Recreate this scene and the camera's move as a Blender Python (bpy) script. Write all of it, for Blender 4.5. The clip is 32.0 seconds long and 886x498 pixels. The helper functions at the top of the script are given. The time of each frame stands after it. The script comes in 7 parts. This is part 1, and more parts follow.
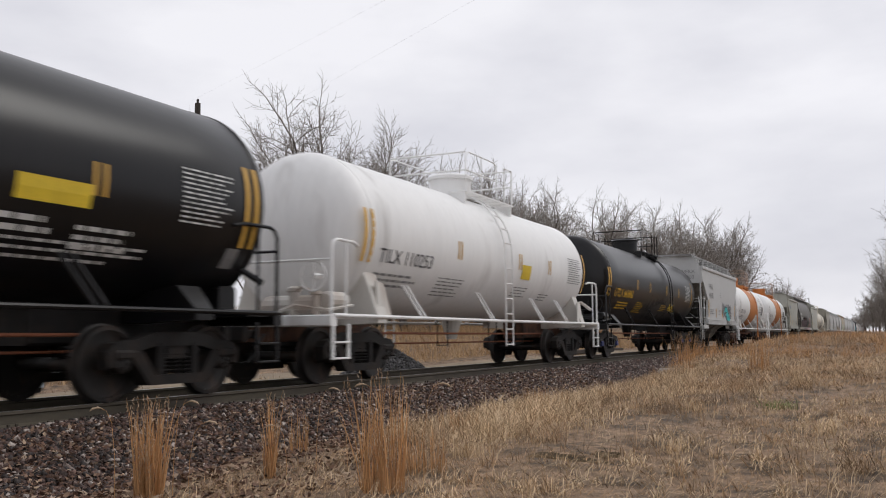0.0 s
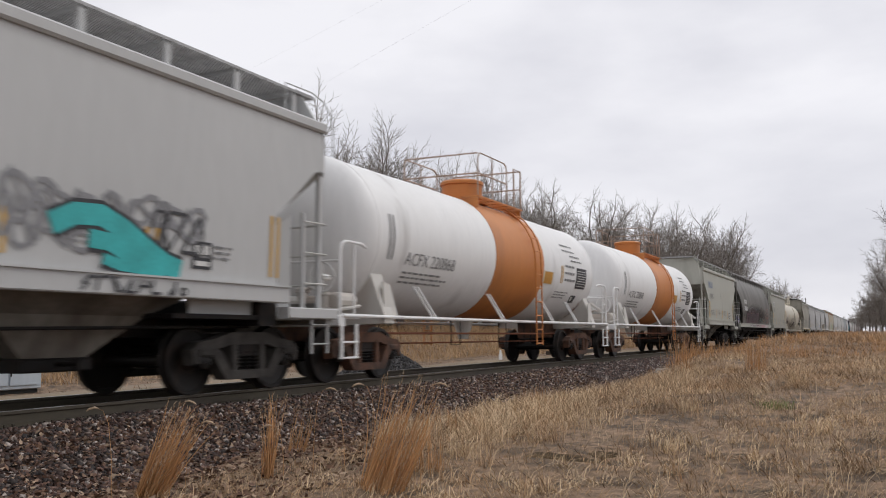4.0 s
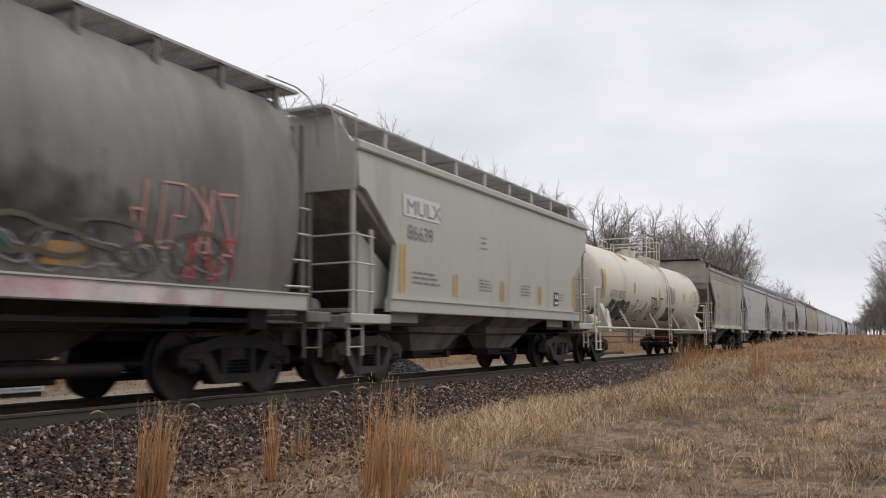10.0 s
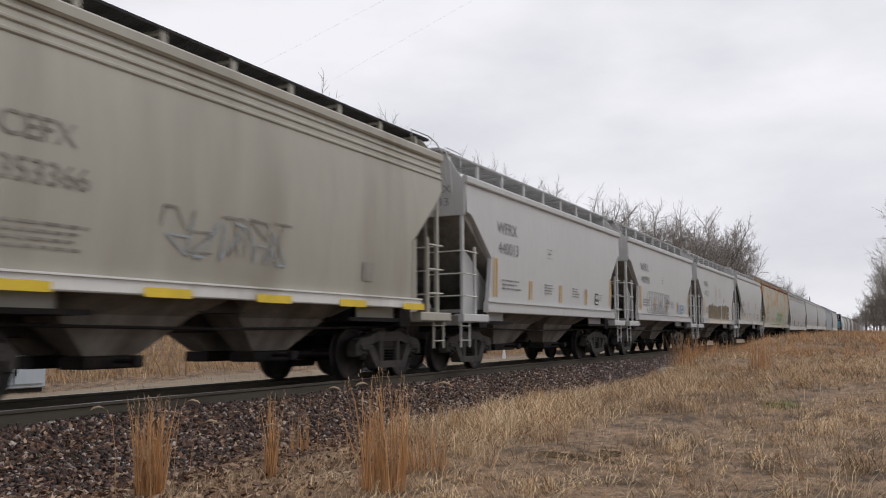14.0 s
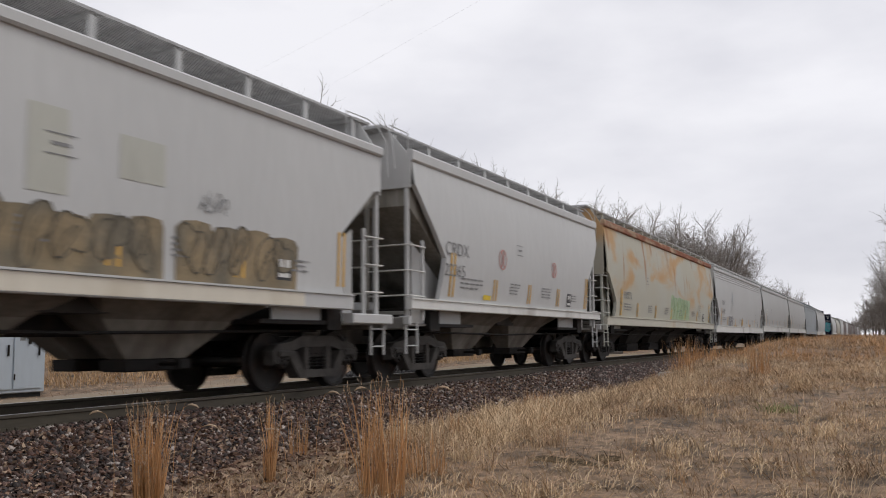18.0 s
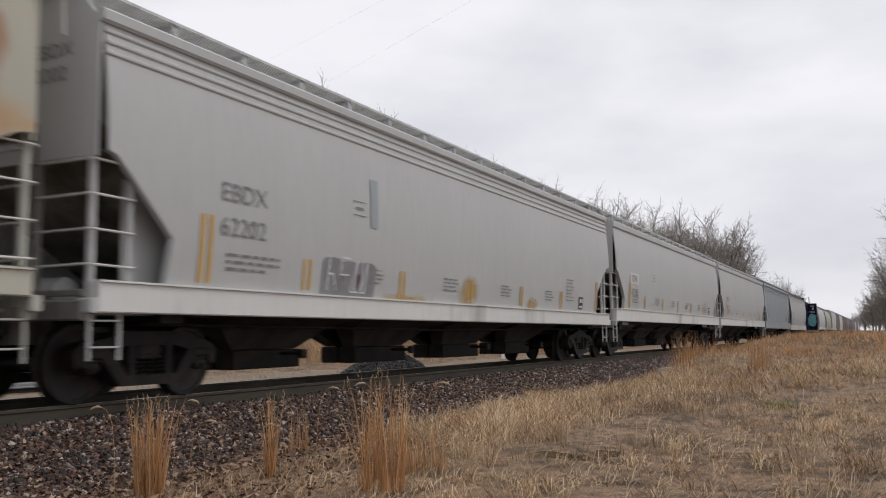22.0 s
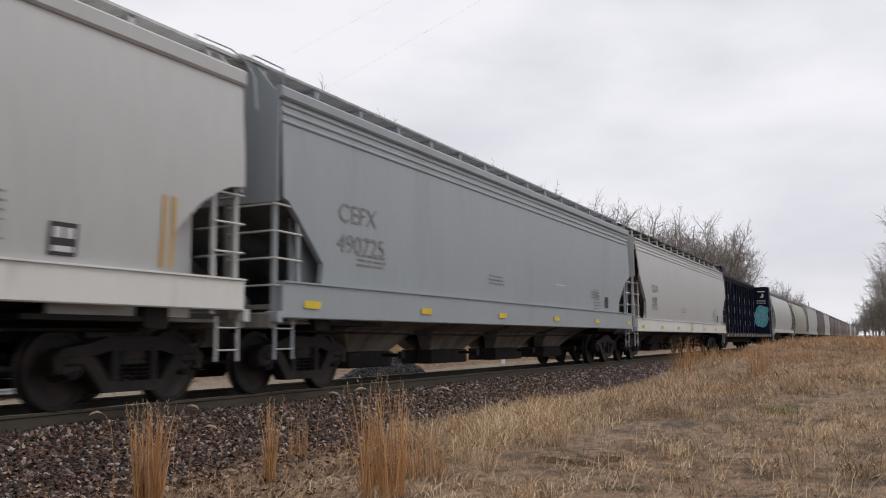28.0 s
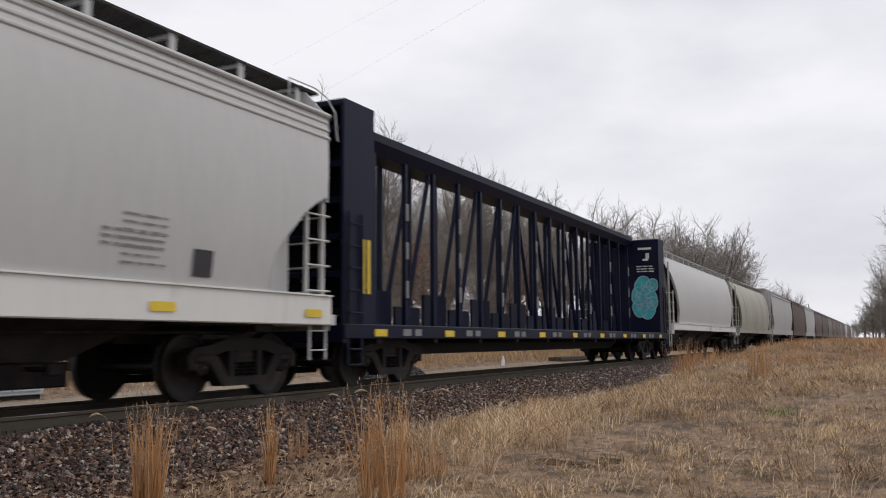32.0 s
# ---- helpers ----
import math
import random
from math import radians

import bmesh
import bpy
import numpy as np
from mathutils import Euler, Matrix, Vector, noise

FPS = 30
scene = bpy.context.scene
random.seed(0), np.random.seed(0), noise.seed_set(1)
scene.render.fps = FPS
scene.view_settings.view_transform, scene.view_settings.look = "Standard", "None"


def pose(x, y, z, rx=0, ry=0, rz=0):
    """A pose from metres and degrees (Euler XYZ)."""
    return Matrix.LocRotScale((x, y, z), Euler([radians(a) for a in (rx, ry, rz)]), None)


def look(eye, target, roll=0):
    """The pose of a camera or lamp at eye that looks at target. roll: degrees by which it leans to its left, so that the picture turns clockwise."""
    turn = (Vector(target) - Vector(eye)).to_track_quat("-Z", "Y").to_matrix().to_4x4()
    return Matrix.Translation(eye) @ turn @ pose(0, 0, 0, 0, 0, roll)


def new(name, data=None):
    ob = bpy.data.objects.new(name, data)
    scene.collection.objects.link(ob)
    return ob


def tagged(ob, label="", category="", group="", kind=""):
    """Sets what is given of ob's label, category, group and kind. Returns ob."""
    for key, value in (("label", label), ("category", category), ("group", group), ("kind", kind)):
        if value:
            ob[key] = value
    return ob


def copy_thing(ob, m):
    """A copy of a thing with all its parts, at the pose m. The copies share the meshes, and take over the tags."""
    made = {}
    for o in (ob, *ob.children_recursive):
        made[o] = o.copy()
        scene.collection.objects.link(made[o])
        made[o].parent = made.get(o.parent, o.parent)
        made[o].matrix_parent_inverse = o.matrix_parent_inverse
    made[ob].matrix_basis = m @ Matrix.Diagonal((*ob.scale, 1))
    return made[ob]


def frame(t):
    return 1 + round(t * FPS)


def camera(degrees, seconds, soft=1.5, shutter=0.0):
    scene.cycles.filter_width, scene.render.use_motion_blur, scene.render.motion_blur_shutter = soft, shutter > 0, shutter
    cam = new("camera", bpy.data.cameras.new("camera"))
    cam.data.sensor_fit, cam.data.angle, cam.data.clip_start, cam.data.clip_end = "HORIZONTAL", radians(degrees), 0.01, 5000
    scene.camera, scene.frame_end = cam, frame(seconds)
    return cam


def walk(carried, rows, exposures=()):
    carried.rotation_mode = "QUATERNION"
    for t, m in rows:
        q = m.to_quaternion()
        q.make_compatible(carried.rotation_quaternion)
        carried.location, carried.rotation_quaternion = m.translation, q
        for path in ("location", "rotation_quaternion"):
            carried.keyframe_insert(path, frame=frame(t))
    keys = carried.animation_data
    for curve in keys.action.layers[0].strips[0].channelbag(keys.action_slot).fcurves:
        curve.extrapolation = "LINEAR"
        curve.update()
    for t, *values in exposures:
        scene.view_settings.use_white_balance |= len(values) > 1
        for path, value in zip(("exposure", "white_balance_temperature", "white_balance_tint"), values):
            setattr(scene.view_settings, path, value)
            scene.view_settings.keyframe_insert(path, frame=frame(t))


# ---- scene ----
# Freight train on a single track, seen from a grassy bank. Track runs along +y, rail top is close to z = 0.
# ---- camera ----
TRACK = -9.03
RAIL_TOP = 0.04
EYE = (0.0, 0.0, 0.80)
cam = camera(52.8, 32.0, soft=1.05, shutter=0.32)
SWAY = [(0, 25.957, 5.560), (0.5, 25.957, 5.560), (1, 25.959, 5.503), (1.5, 25.957, 5.560), (2, 25.780, 5.501), (2.5, 25.690, 5.501),
        (3, 25.780, 5.501), (3.5, 25.778, 5.559), (4, 25.778, 5.559), (4.5, 25.731, 5.558), (6.5, 25.729, 5.612), (7, 25.731, 5.558),
        (7.5, 25.729, 5.612), (8, 25.684, 5.666), (8.5, 25.948, 5.780), (9, 25.946, 5.833), (9.5, 25.948, 5.780), (10, 25.992, 5.780),
        (10.5, 25.818, 5.667), (11, 25.642, 5.612), (11.5, 25.646, 5.500), (12, 25.909, 5.668), (12.5, 25.915, 5.503), (13, 25.961, 5.449),
        (13.5, 25.917, 5.449), (14, 26.003, 5.503), (14.5, 25.998, 5.615), (16.5, 25.959, 5.503), (17, 25.955, 5.614), (17.5, 25.957, 5.560),
        (18, 25.948, 5.780), (18.5, 25.862, 5.667), (19, 25.955, 5.614), (19.5, 25.957, 5.560), (20, 25.915, 5.503), (20.5, 25.959, 5.503),
        (21, 25.917, 5.449), (21.5, 25.961, 5.449), (22, 25.959, 5.503), (22.5, 25.957, 5.560), (23, 26.045, 5.615), (23.5, 26.041, 5.726),
        (24, 25.950, 5.726), (24.5, 25.907, 5.725), (25, 25.948, 5.780), (25.5, 25.946, 5.833), (27.5, 25.946, 5.833), (28, 25.946, 5.833),
        (28.5, 25.948, 5.780), (29, 25.948, 5.780), (29.5, 25.992, 5.780), (30, 25.950, 5.726), (30.5, 25.948, 5.780), (31, 25.986, 5.945),
        (31.5, 25.940, 5.998), (32, 25.942, 5.945)]
ROLL = 0.4
walk(cam, [(t, pose(*EYE, 90 + pitch, ROLL, yaw)) for t, yaw, pitch in SWAY],
     exposures=[(0, 0.0), (1, -0.05), (2, 0.06), (3, 0.07), (4, 0.0), (7, -0.02), (8, 0.04), (10, 0.03), (11, -0.02), (12, -0.08), (13, -0.08), (14, 0.0), (19, 0.0), (20, 0.04), (22, 0.0), (24, -0.03), (28, 0.0), (32, 0.02)])

# ---- light: overcast sky, weak wide sun ----
SUN_ELEVATION, SUN_TURN = 48, 40
world = bpy.data.worlds.new("overcast")
scene.world = world
world.use_nodes = True
wt = world.node_tree
bg = wt.nodes["Background"]
sky = wt.nodes.new("ShaderNodeTexSky")
sky.sky_type, sky.sun_disc = "NISHITA", False
sky.sun_elevation, sky.sun_rotation = radians(SUN_ELEVATION), radians(SUN_TURN)
coords = wt.nodes.new("ShaderNodeTexCoord")
stretch = wt.nodes.new("ShaderNodeMapping")
stretch.inputs["Scale"].default_value = (1.0, 1.0, 2.6)
clouds = wt.nodes.new("ShaderNodeTexNoise")
clouds.inputs["Scale"].default_value, clouds.inputs["Detail"].default_value, clouds.inputs["Roughness"].default_value = 2.6, 7.0, 0.5
ramp = wt.nodes.new("ShaderNodeValToRGB")
ramp.color_ramp.elements[0].position, ramp.color_ramp.elements[0].color = 0.34, (7.0, 7.0, 7.6, 1)
ramp.color_ramp.elements[1].position, ramp.color_ramp.elements[1].color = 0.62, (9.1, 9.05, 9.5, 1)
veil = wt.nodes.new("ShaderNodeMix")
veil.data_type = "RGBA"
veil.inputs[0].default_value = 0.97
wt.links.new(coords.outputs["Generated"], stretch.inputs["Vector"])
wt.links.new(stretch.outputs["Vector"], clouds.inputs["Vector"])
wt.links.new(clouds.outputs["Fac"], ramp.inputs["Fac"])
wt.links.new(sky.outputs["Color"], veil.inputs[6])
wt.links.new(ramp.outputs["Color"], veil.inputs[7])
wt.links.new(veil.outputs[2], bg.inputs["Color"])
bg.inputs["Strength"].default_value = 0.1
sun_lamp = bpy.data.lights.new("sun", "SUN")
sun_lamp.energy, sun_lamp.angle, sun_lamp.color = 0.9, radians(25), (1.0, 0.97, 0.93)
sun = new("sun", sun_lamp)
sun.matrix_basis = look((0, 0, 60), (0 - 60 * math.sin(radians(SUN_TURN)) / math.tan(radians(SUN_ELEVATION)), -60 * math.cos(radians(SUN_TURN)) / math.tan(radians(SUN_ELEVATION)), 0))
scene.view_settings.exposure = 0.0

# ---- materials ----


def material(name, base, rough=0.7, metal=0.0, vary=0.12, scale=3.0, stretch=(1, 1, 1), second=None, amount=(0.55, 0.75), second_scale=1.5,
             second_stretch=(1, 1, 1), bump=0.0, bump_scale=40.0, island=0.0, spec=0.5, tones=None):
    """Paint or matter: a base colour with two noises of wear over it, an optional second colour in patches, and fine relief."""
    m = bpy.data.materials.new(name)
    m.use_nodes = True
    nt = m.node_tree
    nodes, links = nt.nodes, nt.links
    p = nodes["Principled BSDF"]
    p.inputs["Roughness"].default_value, p.inputs["Metallic"].default_value = rough, metal
    p.inputs["Specular IOR Level"].default_value = spec
    tc = nodes.new("ShaderNodeTexCoord")

    def noise_of(s, st, detail=5.0):
        mp = nodes.new("ShaderNodeMapping")
        mp.inputs["Scale"].default_value = st
        nz = nodes.new("ShaderNodeTexNoise")
        nz.inputs["Scale"].default_value, nz.inputs["Detail"].default_value = s, detail
        links.new(tc.outputs["Object"], mp.inputs["Vector"])
        links.new(mp.outputs["Vector"], nz.inputs["Vector"])
        return nz.outputs["Fac"]

    def graded(fac, lo, hi, c0, c1):
        r = nodes.new("ShaderNodeValToRGB")
        r.color_ramp.elements[0].position, r.color_ramp.elements[1].position = lo, hi
        r.color_ramp.elements[0].color, r.color_ramp.elements[1].color = c0, c1
        links.new(fac, r.inputs["Fac"])
        return r.outputs["Color"]

    def times(a, b, kind="MULTIPLY", f=1.0):
        x = nodes.new("ShaderNodeMix")
        x.data_type, x.blend_type = "RGBA", kind
        if isinstance(f, float):
            x.inputs[0].default_value = f
        else:
            links.new(f, x.inputs[0])
        for socket, v in ((x.inputs[6], a), (x.inputs[7], b)):
            if isinstance(v, tuple):
                socket.default_value = v
            else:
                links.new(v, socket)
        return x.outputs[2]

    col = (*base, 1)
    if second:
        f = graded(noise_of(second_scale, second_stretch, 6.0), *amount, (0, 0, 0, 1), (1, 1, 1, 1))
        col = times(col, (*second, 1), "MIX", f)
    if vary:
        lo, hi = 1 - vary, 1 + vary * 0.6
        col = times(col, graded(noise_of(scale, stretch), 0.3, 0.7, (lo, lo, lo, 1), (hi, hi, hi, 1)))
        fine = 1 - vary * 0.6
        col = times(col, graded(noise_of(scale * 9, stretch), 0.35, 0.65, (fine, fine, fine, 1), (1.03, 1.03, 1.03, 1)))
    if island:
        g = nodes.new("ShaderNodeNewGeometry")
        lo, hi = 1 - island, 1 + island
        col = times(col, graded(g.outputs["Random Per Island"], 0.0, 1.0, (lo, lo * 0.98, lo * 0.96, 1), (hi, hi, hi, 1)))
    if tones:
        g = nodes.new("ShaderNodeNewGeometry")
        r = nodes.new("ShaderNodeValToRGB")
        r.color_ramp.interpolation = "CONSTANT"
        while len(r.color_ramp.elements) < len(tones):
            r.color_ramp.elements.new(0.5)
        for i, tone in enumerate(tones):
            r.color_ramp.elements[i].position, r.color_ramp.elements[i].color = i / len(tones), (*tone, 1)
        links.new(g.outputs["Random Per Island"], r.inputs["Fac"])
        col = times(col, r.outputs["Color"])
    if isinstance(col, tuple):
        p.inputs["Base Color"].default_value = col
    else:
        links.new(col, p.inputs["Base Color"])
    if bump:
        b = nodes.new("ShaderNodeBump")
        b.inputs["Strength"].default_value, b.inputs["Distance"].default_value = bump, 0.02
        links.new(noise_of(bump_scale, (1, 1, 1)), b.inputs["Height"])
        links.new(b.outputs["Normal"], p.inputs["Normal"])
    return m


STREAK = (1.3, 1.3, 0.3)


def paint(name, base, dirt=(0.16, 0.13, 0.10), amount=(0.62, 1.0), vary=0.03, rough=0.5, **more):
    return material(name, base, rough, 0.0, vary, 0.7, STREAK, dirt, amount, 0.8, STREAK, 0.04, 6.0, **more)


M = {
    "white": paint("white_paint", (0.78, 0.78, 0.77)),
    "cream": paint("cream_paint", (0.63, 0.585, 0.49), (0.36, 0.29, 0.19), (0.58, 1.0)),
    "black": paint("black_paint", (0.007, 0.007, 0.008), (0.016, 0.014, 0.013), (0.5, 0.9), 0.2, 0.30, spec=0.28),
    "orange": paint("orange_paint", (0.55, 0.20, 0.045), (0.22, 0.08, 0.03), (0.5, 0.95)),
    "grey": paint("light_grey_paint", (0.475, 0.478, 0.472), amount=(0.70, 1.1)),
    "warm_grey": paint("warm_grey_paint", (0.42, 0.42, 0.37)),
    "beige": paint("beige_grey_paint", (0.36, 0.345, 0.29), (0.20, 0.18, 0.14), (0.45, 0.9)),
    "pale": paint("pale_grey_paint", (0.455, 0.458, 0.452), amount=(0.74, 1.15)),
    "bluegrey": paint("blue_grey_paint", (0.30, 0.332, 0.352), (0.25, 0.265, 0.275), (0.55, 1.0)),
    "dirty": paint("dirty_grey_paint", (0.17, 0.16, 0.145), (0.07, 0.06, 0.055), (0.42, 0.75), 0.25),
    "rusty_trim": paint("rust_tinged_cream_paint", (0.50, 0.48, 0.40), (0.40, 0.29, 0.15), (0.55, 0.9)),
    "rust": material("rust", (0.24, 0.075, 0.03), 0.85, 0, 0.3, 3.0, (1, 1, 1), (0.12, 0.04, 0.02), (0.45, 0.7), 3.0, (1, 1, 1), 0.2, 20),
    "blue": paint("dark_blue_paint", (0.0035, 0.006, 0.024), (0.008, 0.008, 0.013), (0.5, 0.9), 0.2, spec=0.15),
    "brown": paint("brown_paint", (0.085, 0.042, 0.034), (0.06, 0.04, 0.03), (0.45, 0.8), 0.2),
    "stained_white": paint("rust_stained_white", (0.56, 0.54, 0.50), (0.27, 0.16, 0.10), (0.46, 0.85)),
    "dull_rail": material("rust_dulled_rail", (0.40, 0.29, 0.22), 0.7, 0, 0.25, 4.0),
    "dusty_iron": material("dusty_cast_iron", (0.062, 0.056, 0.05), 0.8, 0.0, 0.35, 4.0, (1, 1, 1), (0.025, 0.021, 0.018), (0.45, 0.7), 3.0, (1, 1, 1), 0.15, 25),
    "ochre_sign": material("weathered_ochre_sign", (0.55, 0.27, 0.04), 0.6, 0, 0.15, 3.0),
    "trim_white": paint("white_trim", (0.66, 0.66, 0.63), amount=(0.56, 0.9)),
    "iron": material("grimy_cast_iron", (0.011, 0.0095, 0.009), 0.7, 0.0, 0.35, 4.0, (1, 1, 1), (0.032, 0.021, 0.015), (0.5, 0.75), 3.0, (1, 1, 1), 0.15, 25, spec=0.3),
    "wheel": material("dark_wheel_steel", (0.014, 0.012, 0.011), 0.6, 0.2, 0.3, 5.0, (1, 1, 1), (0.05, 0.03, 0.022), (0.5, 0.75), 4.0),
    "tread": material("polished_tread", (0.45, 0.44, 0.43), 0.3, 1.0, 0.1, 6.0),
    "grating": material("galvanised_grating", (0.40, 0.40, 0.40), 0.6, 0.3, 0.2, 8.0),
    # trim of the car ends: grime plus shade between cars, both in the colour
    "shaded_trim": material("shaded_grimy_trim", (0.25, 0.24, 0.22), 0.75, 0, 0.25, 1.5, STREAK, (0.13, 0.115, 0.095), (0.45, 0.75), 1.4, STREAK, 0.05, 10),
    "bearing_blue": material("dull_blue_paint", (0.02, 0.035, 0.16), 0.6, 0, 0.3, 5.0),
    "grab_iron": material("galvanised_grab_iron", (0.58, 0.57, 0.54), 0.55, 0.0, 0.2, 6.0),
    "round_slope": material("greenish_grimed_slope", (0.27, 0.265, 0.225), 0.8, 0, 0.3, 1.2, STREAK, (0.14, 0.13, 0.105), (0.45, 0.75), 1.4, STREAK, 0.05, 10),
    "spray_pink": material("faded_pink_spray", (0.55, 0.36, 0.37), 0.6, 0, 0.25, 2.0, (1, 1, 1), (0.62, 0.58, 0.56), (0.45, 0.65), 1.6),
    "spray_orange": material("ochre_spray", (0.36, 0.20, 0.05), 0.6, 0, 0.3, 3.0),
    "teal_dark": material("dark_green_spray", (0.03, 0.12, 0.09), 0.6, 0, 0.3, 3.0),
    "tan_line": material("dark_tan_spray", (0.10, 0.085, 0.06), 0.6, 0, 0.3, 3.0),
    "bluegrey_slope": material("grimed_blue_grey", (0.20, 0.21, 0.215), 0.8, 0, 0.3, 1.2, STREAK, (0.10, 0.10, 0.10), (0.45, 0.75), 1.4, STREAK, 0.05, 10),
    # grating colour lightened to stand for sky seen through its bars
    "skylit_grating": material("skylit_galvanised_grating", (0.56, 0.56, 0.55), 0.6, 0.0, 0.15, 8.0),
    "slope_grime": material("grimed_slope_paint", (0.29, 0.275, 0.24), 0.8, 0, 0.3, 1.2, STREAK, (0.11, 0.09, 0.07), (0.45, 0.75), 1.4, STREAK, 0.05, 10),
    "rusty_iron": material("rusty_cast_iron", (0.125, 0.058, 0.033), 0.85, 0.0, 0.35, 4.0, (1, 1, 1), (0.035, 0.022, 0.017), (0.45, 0.7), 3.0, (1, 1, 1), 0.15, 25),
    "bay_grime": material("road_grimed_paint", (0.25, 0.232, 0.20), 0.8, 0, 0.3, 1.2, STREAK, (0.12, 0.10, 0.08), (0.45, 0.7), 1.4, STREAK, 0.05, 10),
    # grimy bay paint, its colour darkened further for the shade under long cars
    "bay_shaded": material("shaded_grimed_paint", (0.055, 0.05, 0.045), 0.8, 0, 0.3, 1.2, STREAK, (0.025, 0.022, 0.02), (0.45, 0.7), 1.4, STREAK, 0.05, 10),
    "yellow": material("reflective_yellow", (0.62, 0.36, 0.06), 0.5, 0, 0.15, 2.0, STREAK),
    "placard": material("yellow_placard", (0.70, 0.50, 0.03), 0.5, 0, 0.12, 4.0),
    "ink": material("black_lettering", (0.03, 0.03, 0.035), 0.6, 0, 0.1, 4.0),
    "ink_white": material("white_lettering", (0.62, 0.62, 0.60), 0.6, 0, 0.1, 4.0),
    "ink_yellow": material("yellow_lettering", (0.78, 0.46, 0.03), 0.6, 0, 0.1, 4.0),
    "ink_blue": material("faded_blue_lettering", (0.16, 0.18, 0.30), 0.6, 0, 0.1, 4.0),
    "ink_grey": material("faded_grey_lettering", (0.20, 0.20, 0.20), 0.6, 0, 0.1, 4.0),
    "teal": material("teal_spray", (0.04, 0.42, 0.42), 0.55, 0, 0.2, 3.0),
    "spray_black": material("black_spray", (0.035, 0.035, 0.04), 0.6, 0, 0.2, 4.0),
    "spray_grey": material("grey_spray", (0.24, 0.24, 0.25), 0.6, 0, 0.2, 4.0),
    "spray_purple": material("dull_purple_spray", (0.12, 0.055, 0.075), 0.6, 0, 0.3, 3.0),
    "spray_violet": material("violet_spray", (0.17, 0.13, 0.30), 0.6, 0, 0.3, 3.0),
    "spray_red": material("red_spray", (0.38, 0.07, 0.07), 0.6, 0, 0.25, 3.0),
    "spray_green": material("pale_green_spray", (0.34, 0.44, 0.24), 0.6, 0, 0.25, 3.0),
    "spray_wash": material("pale_green_wash", (0.355, 0.465, 0.285), 0.6, 0, 0.2, 2.0, (1, 1, 1), (0.40, 0.45, 0.33), (0.5, 0.75), 1.5),
    "spray_mint": material("mint_green_spray", (0.25, 0.40, 0.235), 0.6, 0, 0.25, 3.0),
    "spray_tan": material("tan_spray", (0.27, 0.205, 0.115), 0.6, 0, 0.25, 3.0, (1, 1, 1), (0.17, 0.145, 0.10), (0.42, 0.62), 1.3),
    "faded_red": material("faded_red_paint", (0.50, 0.24, 0.21), 0.6, 0, 0.15, 6.0),
    "spray_white": material("white_spray", (0.70, 0.70, 0.70), 0.6, 0, 0.15, 3.0),
    "spray_blue": material("pale_blue_spray", (0.30, 0.42, 0.55), 0.6, 0, 0.2, 3.0),
    "rail_side": material("rusty_rail_steel", (0.105, 0.088, 0.062), 0.75, 0.1, 0.3, 2.0, (1, 0.2, 1), (0.05, 0.04, 0.035), (0.45, 0.7), 2.0, (1, 0.2, 1), 0.1, 30),
    "rail_top": material("polished_rail_steel", (0.32, 0.31, 0.30), 0.35, 1.0, 0.05, 4.0),
    "tie": material("weathered_timber", (0.07, 0.055, 0.045), 0.9, 0, 0.35, 3.0, (0.4, 6, 6), None, bump=0.4, bump_scale=30),
    # bed coloured near black so the gaps between loose stones look shaded
    "ballast": material("ballast_bed", (0.035, 0.03, 0.028), 0.95, 0, 0.45, 9.0, (1, 1, 1), (0.08, 0.06, 0.05), (0.5, 0.7), 14.0, (1, 1, 1), 0.8, 22),
    "stone": material("crushed_stone", (1.18, 1.16, 1.13), 0.8, 0, 0.35, 9.0, bump=0.5, bump_scale=45,
                      tones=[(0.026, 0.020, 0.018), (0.10, 0.056, 0.045), (0.048, 0.032, 0.027), (0.15, 0.090, 0.072), (0.07, 0.041, 0.034), (0.21, 0.165, 0.145), (0.048, 0.037, 0.035), (0.10, 0.064, 0.053), (0.08, 0.052, 0.044), (0.034, 0.028, 0.028), (0.40, 0.35, 0.32)]),
    "pile_stone": material("dark_crushed_stone", (1.0, 1.0, 1.0), 0.85, 0, 0.3, 8.0, bump=0.4, bump_scale=50,
                           tones=[(0.025, 0.024, 0.025), (0.06, 0.058, 0.06), (0.035, 0.033, 0.034), (0.12, 0.115, 0.115), (0.05, 0.045, 0.042)]),
    "bare_soil": material("trodden_dark_soil", (0.085, 0.060, 0.034), 0.95, 0, 0.5, 6.0, (1, 1, 1), (0.17, 0.115, 0.065), (0.5, 0.66), 4.0, (1, 1, 1), 0.7, 24, spec=0.08),
    "soil": material("dry_turf", (0.30, 0.20, 0.125), 0.95, 0, 0.6, 9.0, (1, 1, 1), (0.13, 0.09, 0.058), (0.47, 0.62), 2.2, (1, 1, 1), 1.0, 30),
    "gravel": material("pale_gravel", (0.25, 0.195, 0.135), 0.95, 0, 0.2, 0.6, (1, 1, 1), (0.22, 0.17, 0.11), (0.5, 0.7), 0.5, (1, 1, 1), 0.5, 30),
    "green_blade": material("green_grass", (0.22, 0.26, 0.08), 0.8, 0, 0.2, 2.0, island=0.4),
    "straw": material("dry_grass", (0.61, 0.415, 0.245), 0.8, 0, 0.35, 0.7, (1, 1, 1), (0.30, 0.20, 0.122), (0.44, 0.58), 0.75, (1, 1, 1), island=0.40),
